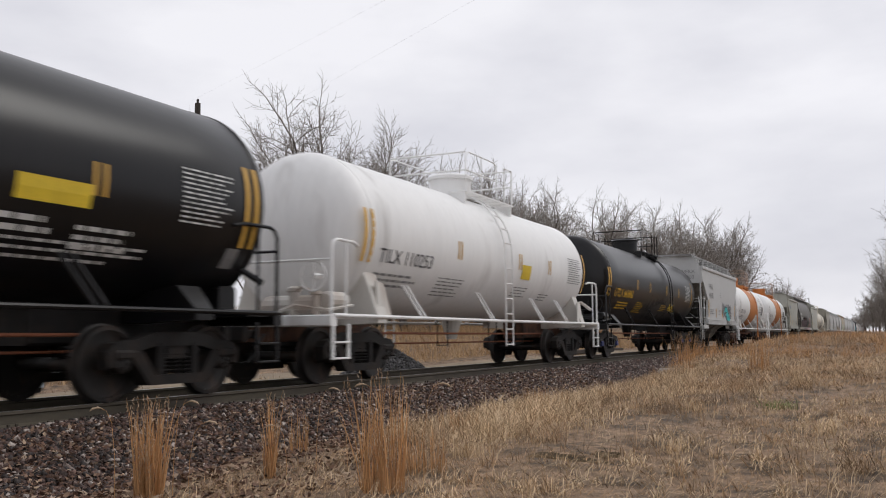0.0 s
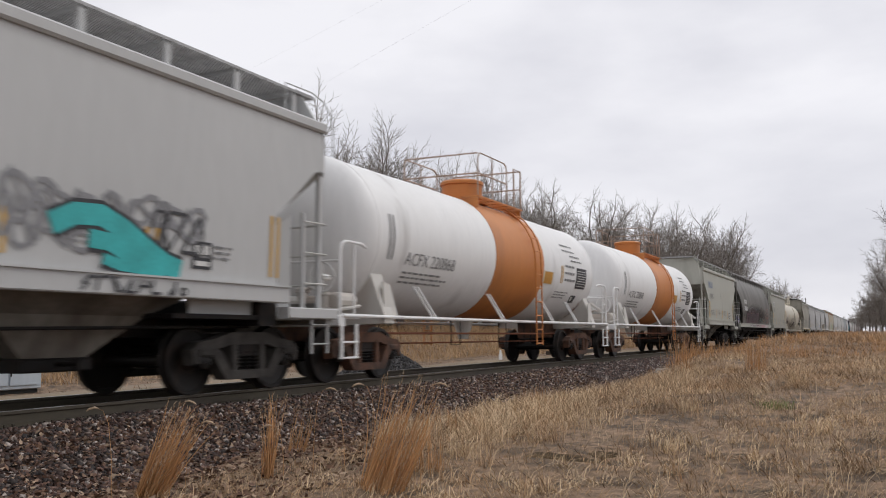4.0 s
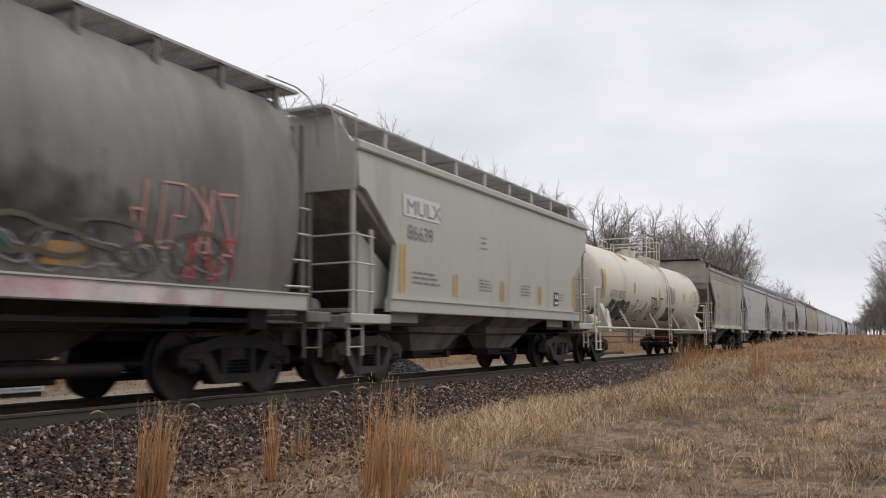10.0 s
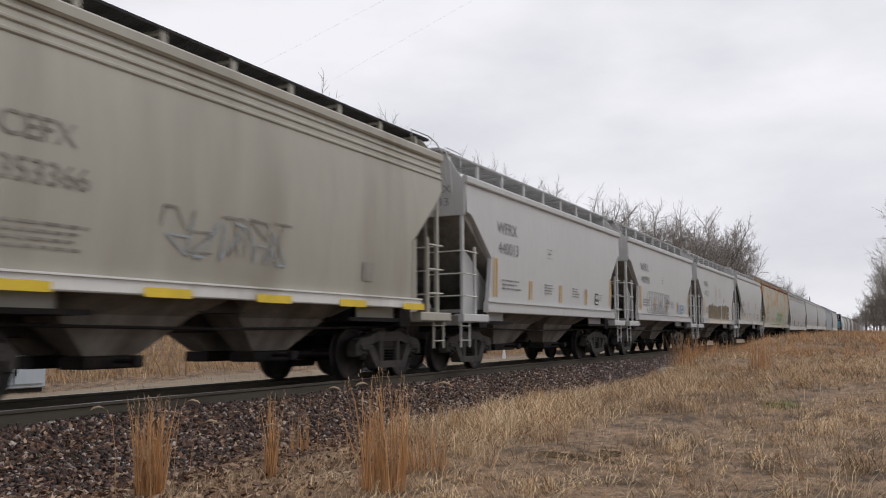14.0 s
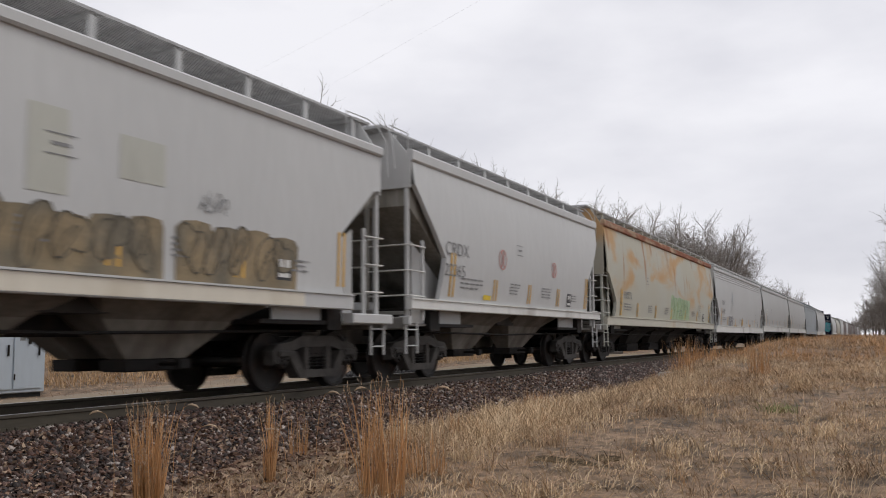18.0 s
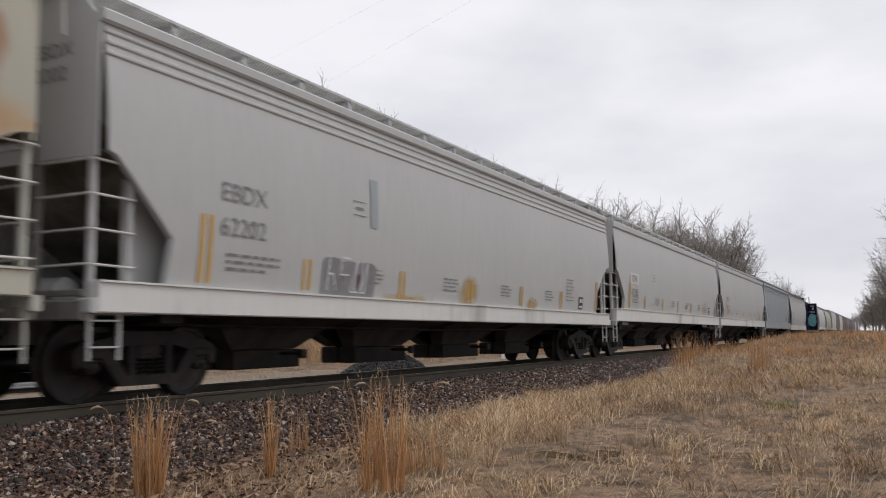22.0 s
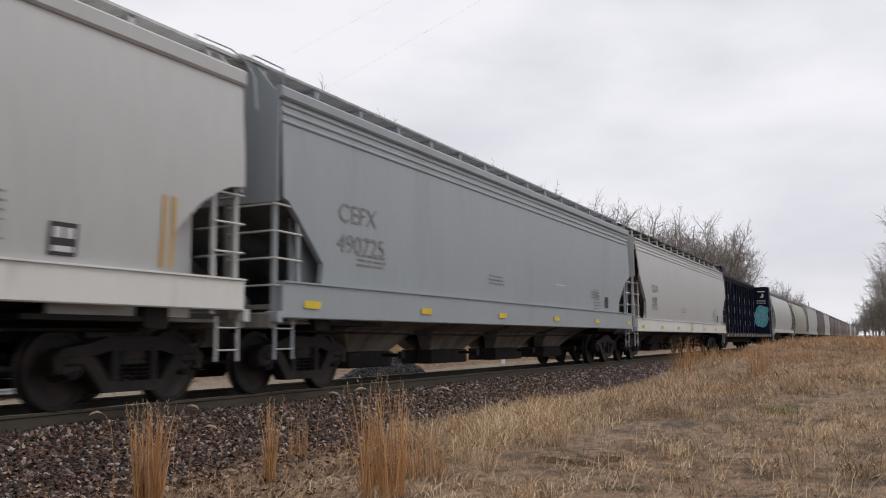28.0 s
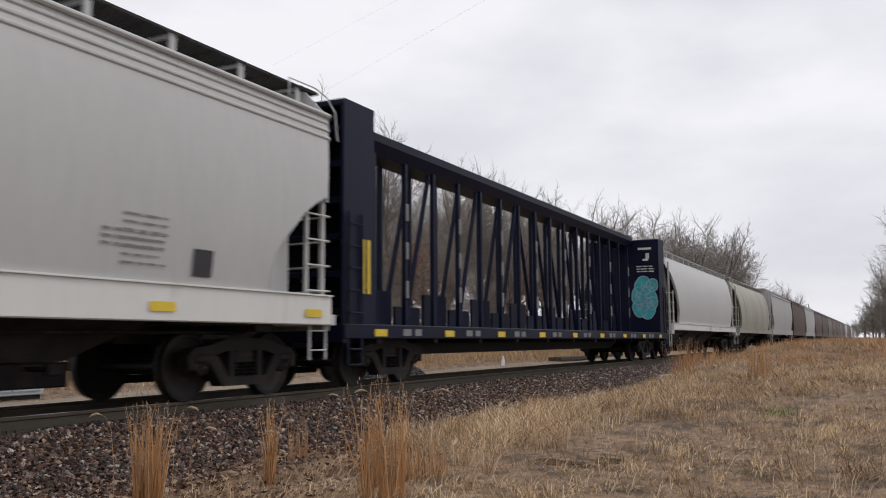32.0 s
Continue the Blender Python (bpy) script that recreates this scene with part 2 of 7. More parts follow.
    "thatch": material("flattened_brown_thatch", (0.53, 0.35, 0.20), 0.85, 0, 0.35, 0.8, (1, 1, 1), (0.24, 0.158, 0.09), (0.43, 0.58), 0.9, (1, 1, 1), island=0.40, spec=0.15),
    "pale_straw": material("bleached_grass", (0.63, 0.47, 0.295), 0.8, 0, 0.15, 0.6, island=0.3),
    "litter": material("brown_leaf_litter", (1, 1, 1), 0.9, 0, 0.2, 3.0, tones=[(0.22, 0.13, 0.085), (0.12, 0.062, 0.04), (0.40, 0.29, 0.20), (0.15, 0.083, 0.055), (0.26, 0.165, 0.11), (0.065, 0.04, 0.03)]),
    "sedge": material("orange_dry_sedge", (0.53, 0.29, 0.125), 0.75, 0, 0.15, 1.0, (1, 1, 1), None, island=0.30),
    "bank_straw": material("tan_bank_grass", (0.56, 0.37, 0.19), 0.8, 0, 0.2, 0.6, (1, 1, 1), (0.38, 0.23, 0.11), (0.46, 0.62), 0.5, island=0.3),
    "seed": material("pale_seed_head", (0.50, 0.38, 0.26), 0.85, 0, 0.15, 6.0, island=0.2),
    "bark": material("grey_bark", (0.115, 0.098, 0.085), 0.95, 0, 0.3, 2.0, (4, 4, 0.6), None, bump=0.4, bump_scale=20, island=0.15),
    "pale_bark": material("pale_grey_bark", (0.16, 0.145, 0.128), 0.95, 0, 0.3, 2.0, (4, 4, 0.6), None, bump=0.3, bump_scale=20, island=0.15),
    "far_bark": material("grey_brown_twigs", (0.15, 0.132, 0.118), 0.95, 0, 0.2, 2.0, island=0.15),
    "twig": material("weathered_grey_twigs", (0.25, 0.225, 0.20), 0.95, 0, 0.2, 2.0, island=0.2),
    "leaf": material("brown_oak_leaf", (0.20, 0.105, 0.05), 0.85, 0, 0.2, 2.0, island=0.35),
    "needle": material("dark_evergreen", (0.035, 0.05, 0.025), 0.85, 0, 0.2, 2.0, island=0.35),
    "cabinet": paint("pale_blue_grey_metal", (0.50, 0.56, 0.62), amount=(0.62, 0.95)),
    "pole": material("creosoted_pole", (0.06, 0.05, 0.042), 0.9, 0, 0.3, 2.0, (3, 3, 0.4)),
    "wire": material("dull_wire", (0.42, 0.42, 0.43), 0.7, 0.0, 0.0),
    "dark": material("dark_gap", (0.012, 0.012, 0.012), 0.8, 0, 0.1, 3.0),
}



def stain(name, tone, strength=0.9, scale=5.0):
    """A soft-edged stain: opaque in its middle, broken up by noise, gone at its rim."""
    m = bpy.data.materials.new(name)
    m.use_nodes = True
    nodes, links = m.node_tree.nodes, m.node_tree.links
    p = nodes["Principled BSDF"]
    p.inputs["Base Color"].default_value, p.inputs["Roughness"].default_value = (*tone, 1), 0.8
    tc, mp, grad, nz = (nodes.new("ShaderNode" + k) for k in ("TexCoord", "Mapping", "TexGradient", "TexNoise"))
    grad.gradient_type = "SPHERICAL"
    mp.inputs["Location"].default_value, mp.inputs["Scale"].default_value = (0, -1, -1), (0, 2, 2)
    nz.inputs["Scale"].default_value, nz.inputs["Detail"].default_value = scale, 5.0
    links.new(tc.outputs["Generated"], mp.inputs["Vector"])
    links.new(mp.outputs["Vector"], grad.inputs["Vector"])
    links.new(tc.outputs["Object"], nz.inputs["Vector"])
    a, c = nodes.new("ShaderNodeMath"), nodes.new("ShaderNodeMapRange")
    a.operation = "MULTIPLY_ADD"
    links.new(grad.outputs["Fac"], a.inputs[0])
    a.inputs[1].default_value = 1.2
    links.new(nz.outputs["Fac"], a.inputs[2])
    c.inputs["From Min"].default_value, c.inputs["From Max"].default_value, c.inputs["To Max"].default_value = 0.62, 1.25, strength
    links.new(a.outputs[0], c.inputs["Value"])
    links.new(c.outputs["Result"], p.inputs["Alpha"])
    return m



def rusting_flank():
    """Pale paint with ochre clouds of rust over its upper part and darker runs that start at the eave."""
    m = bpy.data.materials.new("rust_run_pale_paint")
    m.use_nodes = True
    nodes, links = m.node_tree.nodes, m.node_tree.links
    p = nodes["Principled BSDF"]
    p.inputs["Roughness"].default_value = 0.75
    tc = nodes.new("ShaderNodeTexCoord")
    split = nodes.new("ShaderNodeSeparateXYZ")
    links.new(tc.outputs["Object"], split.inputs[0])

    def grain(scale, st, warp, detail=5.0):
        mp, nz = nodes.new("ShaderNodeMapping"), nodes.new("ShaderNodeTexNoise")
        mp.inputs["Scale"].default_value = st
        nz.inputs["Scale"].default_value, nz.inputs["Detail"].default_value, nz.inputs["Distortion"].default_value = scale, detail, warp
        links.new(tc.outputs["Object"], mp.inputs["Vector"])
        links.new(mp.outputs["Vector"], nz.inputs["Vector"])
        return nz.outputs["Fac"]

    def span(v, lo, hi, top=1.0):
        r = nodes.new("ShaderNodeMapRange")
        r.interpolation_type = "SMOOTHSTEP"
        r.inputs["From Min"].default_value, r.inputs["From Max"].default_value, r.inputs["To Max"].default_value = lo, hi, top
        links.new(v, r.inputs["Value"])
        return r.outputs["Result"]

    def maths(kind, a, c):
        n = nodes.new("ShaderNodeMath")
        n.operation = kind
        links.new(a, n.inputs[0])
        links.new(c, n.inputs[1])
        return n.outputs[0]

    def over(a, tone, f):
        x = nodes.new("ShaderNodeMix")
        x.data_type = "RGBA"
        links.new(f, x.inputs[0])
        if isinstance(a, tuple):
            x.inputs[6].default_value = (*a, 1)
        else:
            links.new(a, x.inputs[6])
        x.inputs[7].default_value = (*tone, 1)
        return x.outputs[2]

    upper = span(split.outputs["Z"], 1.7, 2.7)
    clouds_of_rust = maths("MULTIPLY", span(grain(0.55, (1, 0.6, 1.35), 0.5, 9.0), 0.46, 0.66, 0.85), upper)
    runs = maths("MULTIPLY", span(grain(1.2, (1, 1.0, 0.30), 0.7, 8.0), 0.55, 0.70, 0.85), span(split.outputs["Z"], 2.3, 3.4))
    haze = span(grain(0.35, (1, 1, 1), 0.3), 0.35, 0.7, 0.35)
    col = over((0.43, 0.43, 0.375), (0.40, 0.34, 0.23), haze)
    col = over(col, (0.46, 0.26, 0.095), clouds_of_rust)
    col = over(col, (0.30, 0.125, 0.045), runs)
    links.new(col, p.inputs["Base Color"])
    return m


M["rusty"] = rusting_flank()
M["flaking_rust"] = material("flaking_rust", (0.25, 0.085, 0.04), 0.85, 0, 0.3, 2.0, (1, 1, 1), (0.42, 0.30, 0.20), (0.48, 0.62), 1.3, (1, 0.5, 2.0), 0.2, 20)
M["rust_stain"] = stain("orange_rust_stain", (0.36, 0.15, 0.04))
M["rust_drip"] = stain("brown_rust_drip", (0.30, 0.10, 0.035))
M["ochre_stain"] = stain("ochre_rust_stain", (0.45, 0.25, 0.08), 0.8)
M["ochre_glow"] = stain("faint_ochre_stain", (0.50, 0.32, 0.10), 0.55, 3.0)
M["soot_stain"] = stain("dark_grime_stain", (0.035, 0.03, 0.028), 0.8, 3.0)
M["red_haze"] = stain("maroon_spray_haze", (0.10, 0.035, 0.045), 0.85, 3.0)

# ---- mesh building ----


class Build:
    """Collects the corners and faces of one mesh."""

    def __init__(self):
        self.v, self.f = [], []

    def add(self, verts, faces):
        n = len(self.v)
        self.v += [tuple(p) for p in verts]
        self.f += [tuple(i + n for i in q) for q in faces]
        return self

    def box(self, x0, x1, y0, y1, z0, z1):
        return self.add([(x, y, z) for z in (z0, z1) for y in (y0, y1) for x in (x0, x1)],
                        [(0, 2, 3, 1), (4, 5, 7, 6), (0, 1, 5, 4), (2, 6, 7, 3), (0, 4, 6, 2), (1, 3, 7, 5)])

    def bar(self, x0, x1, y0, y1, z0, z1, c=0.015):
        """A box whose long edges (along its longest side) are chamfered."""
        s = (x1 - x0, y1 - y0, z1 - z0)
        a = s.index(max(s))
        lo, hi = [(x0, x1), (y0, y1), (z0, z1)][a]
        (p0, p1), (q0, q1) = [r for i, r in enumerate(((x0, x1), (y0, y1), (z0, z1))) if i != a]
        c = min(c, (p1 - p0) / 3, (q1 - q0) / 3)
        ring = [(p0 + c, q0), (p1 - c, q0), (p1, q0 + c), (p1, q1 - c), (p1 - c, q1), (p0 + c, q1), (p0, q1 - c), (p0, q0 + c)]

        def at(p, q, r):
            return {0: (r, p, q), 1: (p, r, q), 2: (p, q, r)}[a]
        verts = [at(p, q, lo) for p, q in ring] + [at(p, q, hi) for p, q in ring]
        faces = [(i, (i + 1) % 8, (i + 1) % 8 + 8, i + 8) for i in range(8)] + [tuple(range(7, -1, -1)), tuple(range(8, 16))]
        if a == 1:
            faces = [q[::-1] for q in faces]
        return self.add(verts, faces)

    def prism_y(self, ring, y0, y1, cap=True):
        """A closed ring of (x, z) drawn out along y."""
        n = len(ring)
        verts = [(x, y0, z) for x, z in ring] + [(x, y1, z) for x, z in ring]
        faces = [(i, i + n, (i + 1) % n + n, (i + 1) % n) for i in range(n)]
        if cap:
            faces += [tuple(range(n)), tuple(range(2 * n - 1, n - 1, -1))]
        return self.add(verts, faces)

    def prism_x(self, ring, x0, x1):
        """A closed ring of (y, z) drawn out along x."""
        n = len(ring)
        verts = [(x0, y, z) for y, z in ring] + [(x1, y, z) for y, z in ring]
        return self.add(verts, [(i, (i + 1) % n, (i + 1) % n + n, i + n) for i in range(n)] + [tuple(range(n - 1, -1, -1)), tuple(range(n, 2 * n))])

    def tube(self, path, r, n=6, closed=False):
        """A round rod along a path; r is a radius or one for each point."""
        pts = [Vector(p) for p in path]
        rs = r if isinstance(r, (list, tuple)) else [r] * len(pts)
        base = len(self.v)
        side = None
        for i, p in enumerate(pts):
            d = (pts[min(i + 1, len(pts) - 1)] - pts[max(i - 1, 0)]).normalized()
            if side is None:
                side = d.orthogonal().normalized()
            side = (side - d * side.dot(d))
            side = side.normalized() if side.length > 1e-6 else d.orthogonal().normalized()
            up = d.cross(side)
            for k in range(n):
                a = 2 * math.pi * k / n
                self.v.append(tuple(p + (side * math.cos(a) + up * math.sin(a)) * rs[i]))
        for i in range(len(pts) - 1):
            for k in range(n):
                a, b = base + i * n + k, base + i * n + (k + 1) % n
                self.f.append((a, b, b + n, a + n))
        self.f.append(tuple(base + n - 1 - k for k in range(n)))
        self.f.append(tuple(base + (len(pts) - 1) * n + k for k in range(n)))
        return self

    def lathe(self, ring, axis, centre, n=24):
        """(radius, along) pairs turned about an axis through centre; the ends are closed."""
        base = len(self.v)
        cx, cy, cz = centre
        for r, s in ring:
            for k in range(n):
                a = 2 * math.pi * k / n
                c, d = r * math.cos(a), r * math.sin(a)
                self.v.append({"x": (cx + s, cy + c, cz + d), "y": (cx + d, cy + s, cz + c), "z": (cx + c, cy + d, cz + s)}[axis])
        for i in range(len(ring) - 1):
            for k in range(n):
                a, b = base + i * n + k, base + i * n + (k + 1) % n
                self.f.append((a, b, b + n, a + n))
        self.f.append(tuple(base + n - 1 - k for k in range(n)))
        self.f.append(tuple(base + (len(ring) - 1) * n + k for k in range(n)))
        return self

    def mesh(self, name, mat, smooth=False):
        me = bpy.data.meshes.new(name)
        me.from_pydata(self.v, [], self.f)
        me.materials.append(mat)
        if smooth:
            me.shade_smooth()
            me.set_sharp_from_angle(angle=radians(40))
        me.update()
        return me


def part(name, b, mat, parent, label="", smooth=False, at=None):
    """One mesh under a thing or a part."""
    ob = new(name, b.mesh(name, mat, smooth) if isinstance(b, Build) else b)
    ob.parent = parent
    if at is not None:
        ob.matrix_basis = at
    if label:
        ob["label"] = label
    return ob


def big_mesh(name, verts, faces, mat, smooth=False):
    """A mesh from arrays: verts (n, 3), faces (m, 3 or 4)."""
    me = bpy.data.meshes.new(name)
    k = faces.shape[1]
    me.vertices.add(len(verts))
    me.vertices.foreach_set("co", np.ascontiguousarray(verts, dtype=np.float32).ravel())
    me.loops.add(len(faces) * k)
    me.loops.foreach_set("vertex_index", np.ascontiguousarray(faces, dtype=np.int32).ravel())
    me.polygons.add(len(faces))
    me.polygons.foreach_set("loop_start", np.arange(0, len(faces) * k, k, dtype=np.int32))
    me.materials.append(mat)
    me.update(calc_edges=True)
    if smooth:
        me.shade_smooth()
    me.validate()
    return me


# ---- ground ----


def smooth_step(t):
    t = np.clip(t, 0.0, 1.0)
    return t * t * (3 - 2 * t)


def ripple(x, y):
    return (0.035 * np.sin(1.7 * x + 0.6 * y) * np.sin(1.1 * y - 0.5 * x + 1.0) + 0.02 * np.sin(4.1 * x - 2.3 * y) * np.sin(3.3 * y + 1.9 * x)
            + 0.05 * np.sin(0.43 * x + 0.31 * y + 2.0))


def height(x, y):
    """The lie of the land: a low shelf along the ballast, a bank that rises ahead, and a grassy bank beyond the track."""
    x, y = np.asarray(x, float), np.asarray(y, float)
    across = x - TRACK
    ahead = np.interp(y, [-40, 3, 7, 13, 22, 44, 90, 160, 400], [-0.55, -0.5, -0.44, -0.10, 0.10, 0.47, 0.74, 0.85, 0.95])
    near = -0.5 + (ahead + 0.03 * np.clip(x, 0, 12) * smooth_step((y - 4) / 8) + 0.5) * smooth_step((across - 3.0) / np.interp(y, [10, 21, 27, 40], [3.6, 3.2, 1.5, 1.5]))
    far = np.interp(-across, [2.6, 8.8, 11, 15, 22, 60], [-0.45, -0.42, -0.25, 0.75, 2.0, 2.6])
    z = np.where(across > 0, near, far)
    return z + ripple(x, y) * smooth_step((np.abs(across) - 2.6) / 1.5)


def terrain():
    xs = np.concatenate([-np.geomspace(60, 2500, 12)[::-1], np.arange(-50, -12, 1.0), np.arange(-12, 6, 0.3), np.arange(6, 40, 1.5), np.geomspace(42, 2500, 14)])
    ys = np.concatenate([-np.geomspace(20, 1500, 10)[::-1], np.arange(-15, 30, 0.4), np.arange(30, 120, 2.0), np.geomspace(122, 4000, 22)])
    gx, gy = np.meshgrid(xs, ys)
    gz = height(gx, gy)
    verts = np.stack([gx.ravel(), gy.ravel(), gz.ravel()], 1)
    n, m = len(xs), len(ys)
    i = (np.arange(m - 1)[:, None] * n + np.arange(n - 1)[None, :]).ravel()
    return tagged(new("ground", big_mesh("ground", verts, np.stack([i, i + 1, i + n + 1, i + n], 1), M["soil"], True)),
                  "matted dry winter turf rolling up beside the railway", "ground", kind="structure")


terrain()


def strip(name, x0, x1, y0, y1, mat, lift, label, category):
    xs, ys = np.linspace(x0, x1, 14), np.linspace(y0, y1, 90)
    gx, gy = np.meshgrid(xs, ys)
    edge = (np.abs((gx - (x0 + x1) / 2) / ((x1 - x0) / 2)) ** 4) * 0.6 * np.sin(gy * 0.9 + 1.3 * np.sin(gy * 0.37)) * np.sign(gx - (x0 + x1) / 2)
    gx = gx + edge
    fade = np.abs((gx - (x0 + x1) / 2) / ((x1 - x0) / 2)) ** 6
    gz = height(gx, gy) + lift * (1 - fade) - 0.03 * fade
    n, m = len(xs), len(ys)
    i = (np.arange(m - 1)[:, None] * n + np.arange(n - 1)[None, :]).ravel()
    return tagged(new(name, big_mesh(name, np.stack([gx.ravel(), gy.ravel(), gz.ravel()], 1), np.stack([i, i + 1, i + n + 1, i + n], 1), mat, True)),
                  label, category, kind="structure")


strip("gravel_road", TRACK - 8.9, TRACK - 4.2, -30, 160, M["gravel"], 0.03, "pale gravel service road beside the track", "road")

# ---- track ----


def ballast_bed():
    ring = [(-3.0, -0.75), (-2.75, -0.50), (-1.45, -0.16), (-1.2, -0.13), (1.2, -0.13), (1.45, -0.16), (2.75, -0.52), (3.0, -0.75)]
    b = Build()
    ys = [-120, -20] + [i * 1.0 for i in range(-19, 60)] + [80, 120, 200, 400, 900]
    b.v = [(TRACK + x, y, z) for y in ys for x, z in ring]
    n = len(ring)
    b.f = [(i * n + k, (i + 1) * n + k, (i + 1) * n + k + 1, i * n + k + 1) for i in range(len(ys) - 1) for k in range(n - 1)]
    return tagged(new("ballast_bed", b.mesh("ballast_bed", M["ballast"], True)), "crushed stone ballast under the track, coloured near black for shaded gaps between stones", "ballast", kind="structure")


ballast_bed()


def rail(x):
    head = [(-0.036, 0), (-0.037, -0.03), (-0.012, -0.045), (-0.009, -0.135), (-0.075, -0.158), (-0.075, -0.17), (0.075, -0.17), (0.075, -0.158),
            (0.009, -0.135), (0.012, -0.045), (0.037, -0.03), (0.036, 0)]
    ob = new("rail", Build().prism_y(head[::-1], -120, 900).mesh("rail", M["rail_side"]))
    ob.location = (x, 0, RAIL_TOP)
    tagged(ob, "rust-brown steel rail on timber sleepers", "rail", "rails of the track")
    part("running_surface", Build().box(-0.028, 0.028, -120, 900, 0.0, 0.003), M["rail_top"], ob, "polished running surface")
    return ob


rail(TRACK + 0.755)
rail(TRACK - 0.755)


def stones(name, n, place, size, mat, seed, label, parent=None, kind="stuff"):
    """Loose broken stones, each an uneven block; place(rng, n) gives their centres."""
    rng = np.random.default_rng(seed)
    ico = np.array([(x, y, z) for z in (-1, 1) for y in (-1, 1) for x in (-1, 1)], float) * 0.78
    tri = np.array([(0, 2, 3), (0, 3, 1), (4, 5, 7), (4, 7, 6), (0, 1, 5), (0, 5, 4), (2, 6, 7), (2, 7, 3), (0, 4, 6), (0, 6, 2), (1, 3, 7), (1, 7, 5)])
    c = place(rng, n)
    n = len(c)
    s = rng.uniform(*size, (n, 1, 1)) * rng.uniform(0.45, 1.2, (n, 1, 3))
    q = rng.normal(size=(n, 4))
    q /= np.linalg.norm(q, axis=1, keepdims=True)
    w, x, y, z = q.T
    rot = np.stack([np.stack([1 - 2 * (y * y + z * z), 2 * (x * y - z * w), 2 * (x * z + y * w)], 1),
                    np.stack([2 * (x * y + z * w), 1 - 2 * (x * x + z * z), 2 * (y * z - x * w)], 1),
                    np.stack([2 * (x * z - y * w), 2 * (y * z + x * w), 1 - 2 * (x * x + y * y)], 1)], 1)
    pts = (ico[None] * rng.uniform(0.55, 1.3, (n, 8, 3))) * s
    pts = np.einsum("nij,nkj->nki", rot, pts) + c[:, None, :]
    faces = (tri[None] + (np.arange(n) * 8)[:, None, None]).reshape(-1, 3)
    ob = new(name, big_mesh(name, pts.reshape(-1, 3), faces, mat))
    if parent:
        ob.parent = parent
    return tagged(ob, label, "ballast" if not parent else "", kind=kind)


def shoulder_z(across):
    return np.interp(np.abs(across), [0, 1.2, 1.45, 2.75, 3.1], [-0.13, -0.13, -0.16, -0.52, -0.56])


def on_shoulder(rng, n):
    y = rng.uniform(0, 1, n) ** 1.5 * 44 + 3.0
    a = rng.uniform(0.85, 3.0, n) + 0.25 * np.sin(y * 1.3)
    z = np.maximum(shoulder_z(a), height(TRACK + a, y)) + rng.uniform(-0.012, 0.022, n)
    return np.stack([TRACK + a, y, z], 1)


def between_rails(rng, n):
    y = rng.uniform(2, 40, n)
    a = rng.uniform(-2.8, 0.65, n)
    return np.stack([TRACK + a, y, shoulder_z(a) + rng.uniform(-0.015, 0.015, n)], 1)


stones("ballast_stones", 58000, on_shoulder, (0.014, 0.038), M["stone"], 3, "loose broken ballast stones in browns and greys along the track shoulder")
stones("crib_stones", 7000, between_rails, (0.022, 0.045), M["stone"], 4, "broken ballast stones between and beyond the rails")


def on_pile(rng, n):
    a, r = rng.uniform(0, 2 * np.pi, n), np.sqrt(rng.uniform(0, 1, n))
    x, y = r * np.cos(a) * 1.25, r * np.sin(a) * 1.9
    z = 0.80 * (1 - r) ** 0.85 * (1 + 0.18 * np.sin(3 * a)) + rng.uniform(-0.03, 0.03, n)
    return np.stack([x - 14.3, y + 25.2, z - 0.43], 1)


stones("ballast_pile", 4500, on_pile, (0.03, 0.065), M["pile_stone"], 6, "heap of dark crushed stone dumped beside the track")

# ---- rolling stock: running gear ----


def wheelset_mesh():
    b = Build()
    for s in (1, -1):
        ring = [(0.10, 0.07), (0.13, 0.075), (0.14, 0.045), (0.30, 0.02), (0.395, 0.045), (0.40, 0.068), (0.452, 0.066), (0.457, 0.05),
                (0.457, -0.04), (0.482, -0.052), (0.482, -0.066), (0.40, -0.07), (0.39, -0.045), (0.30, -0.035), (0.13, -0.05), (0.10, -0.06)]
        b.lathe([(r, a * s) for r, a in (ring if s > 0 else ring[::-1])][::1], "x", (0.755 * s, 0, 0), 28)
    b.lathe([(0.085, -0.95), (0.085, -0.7), (0.075, -0.6), (0.075, 0.6), (0.085, 0.7), (0.085, 0.95)], "x", (0, 0, 0), 10)
    for s in (1, -1):
        for k in range(3):
            a = 2 * math.pi * k / 3
            b.box(0.04 * s + 1.075 * s - 0.03, 0.04 * s + 1.075 * s + 0.01, 0.05 * math.cos(a) - 0.018, 0.05 * math.cos(a) + 0.018, 0.05 * math.sin(a) - 0.018, 0.05 * math.sin(a) + 0.018)
        b.lathe([(0.08, 0.93 * s), (0.115, 0.95 * s), (0.115, 1.07 * s), (0.09, 1.09 * s)][::s], "x", (0, 0, 0), 12)
    return b.mesh("wheelset", M["wheel"], True)


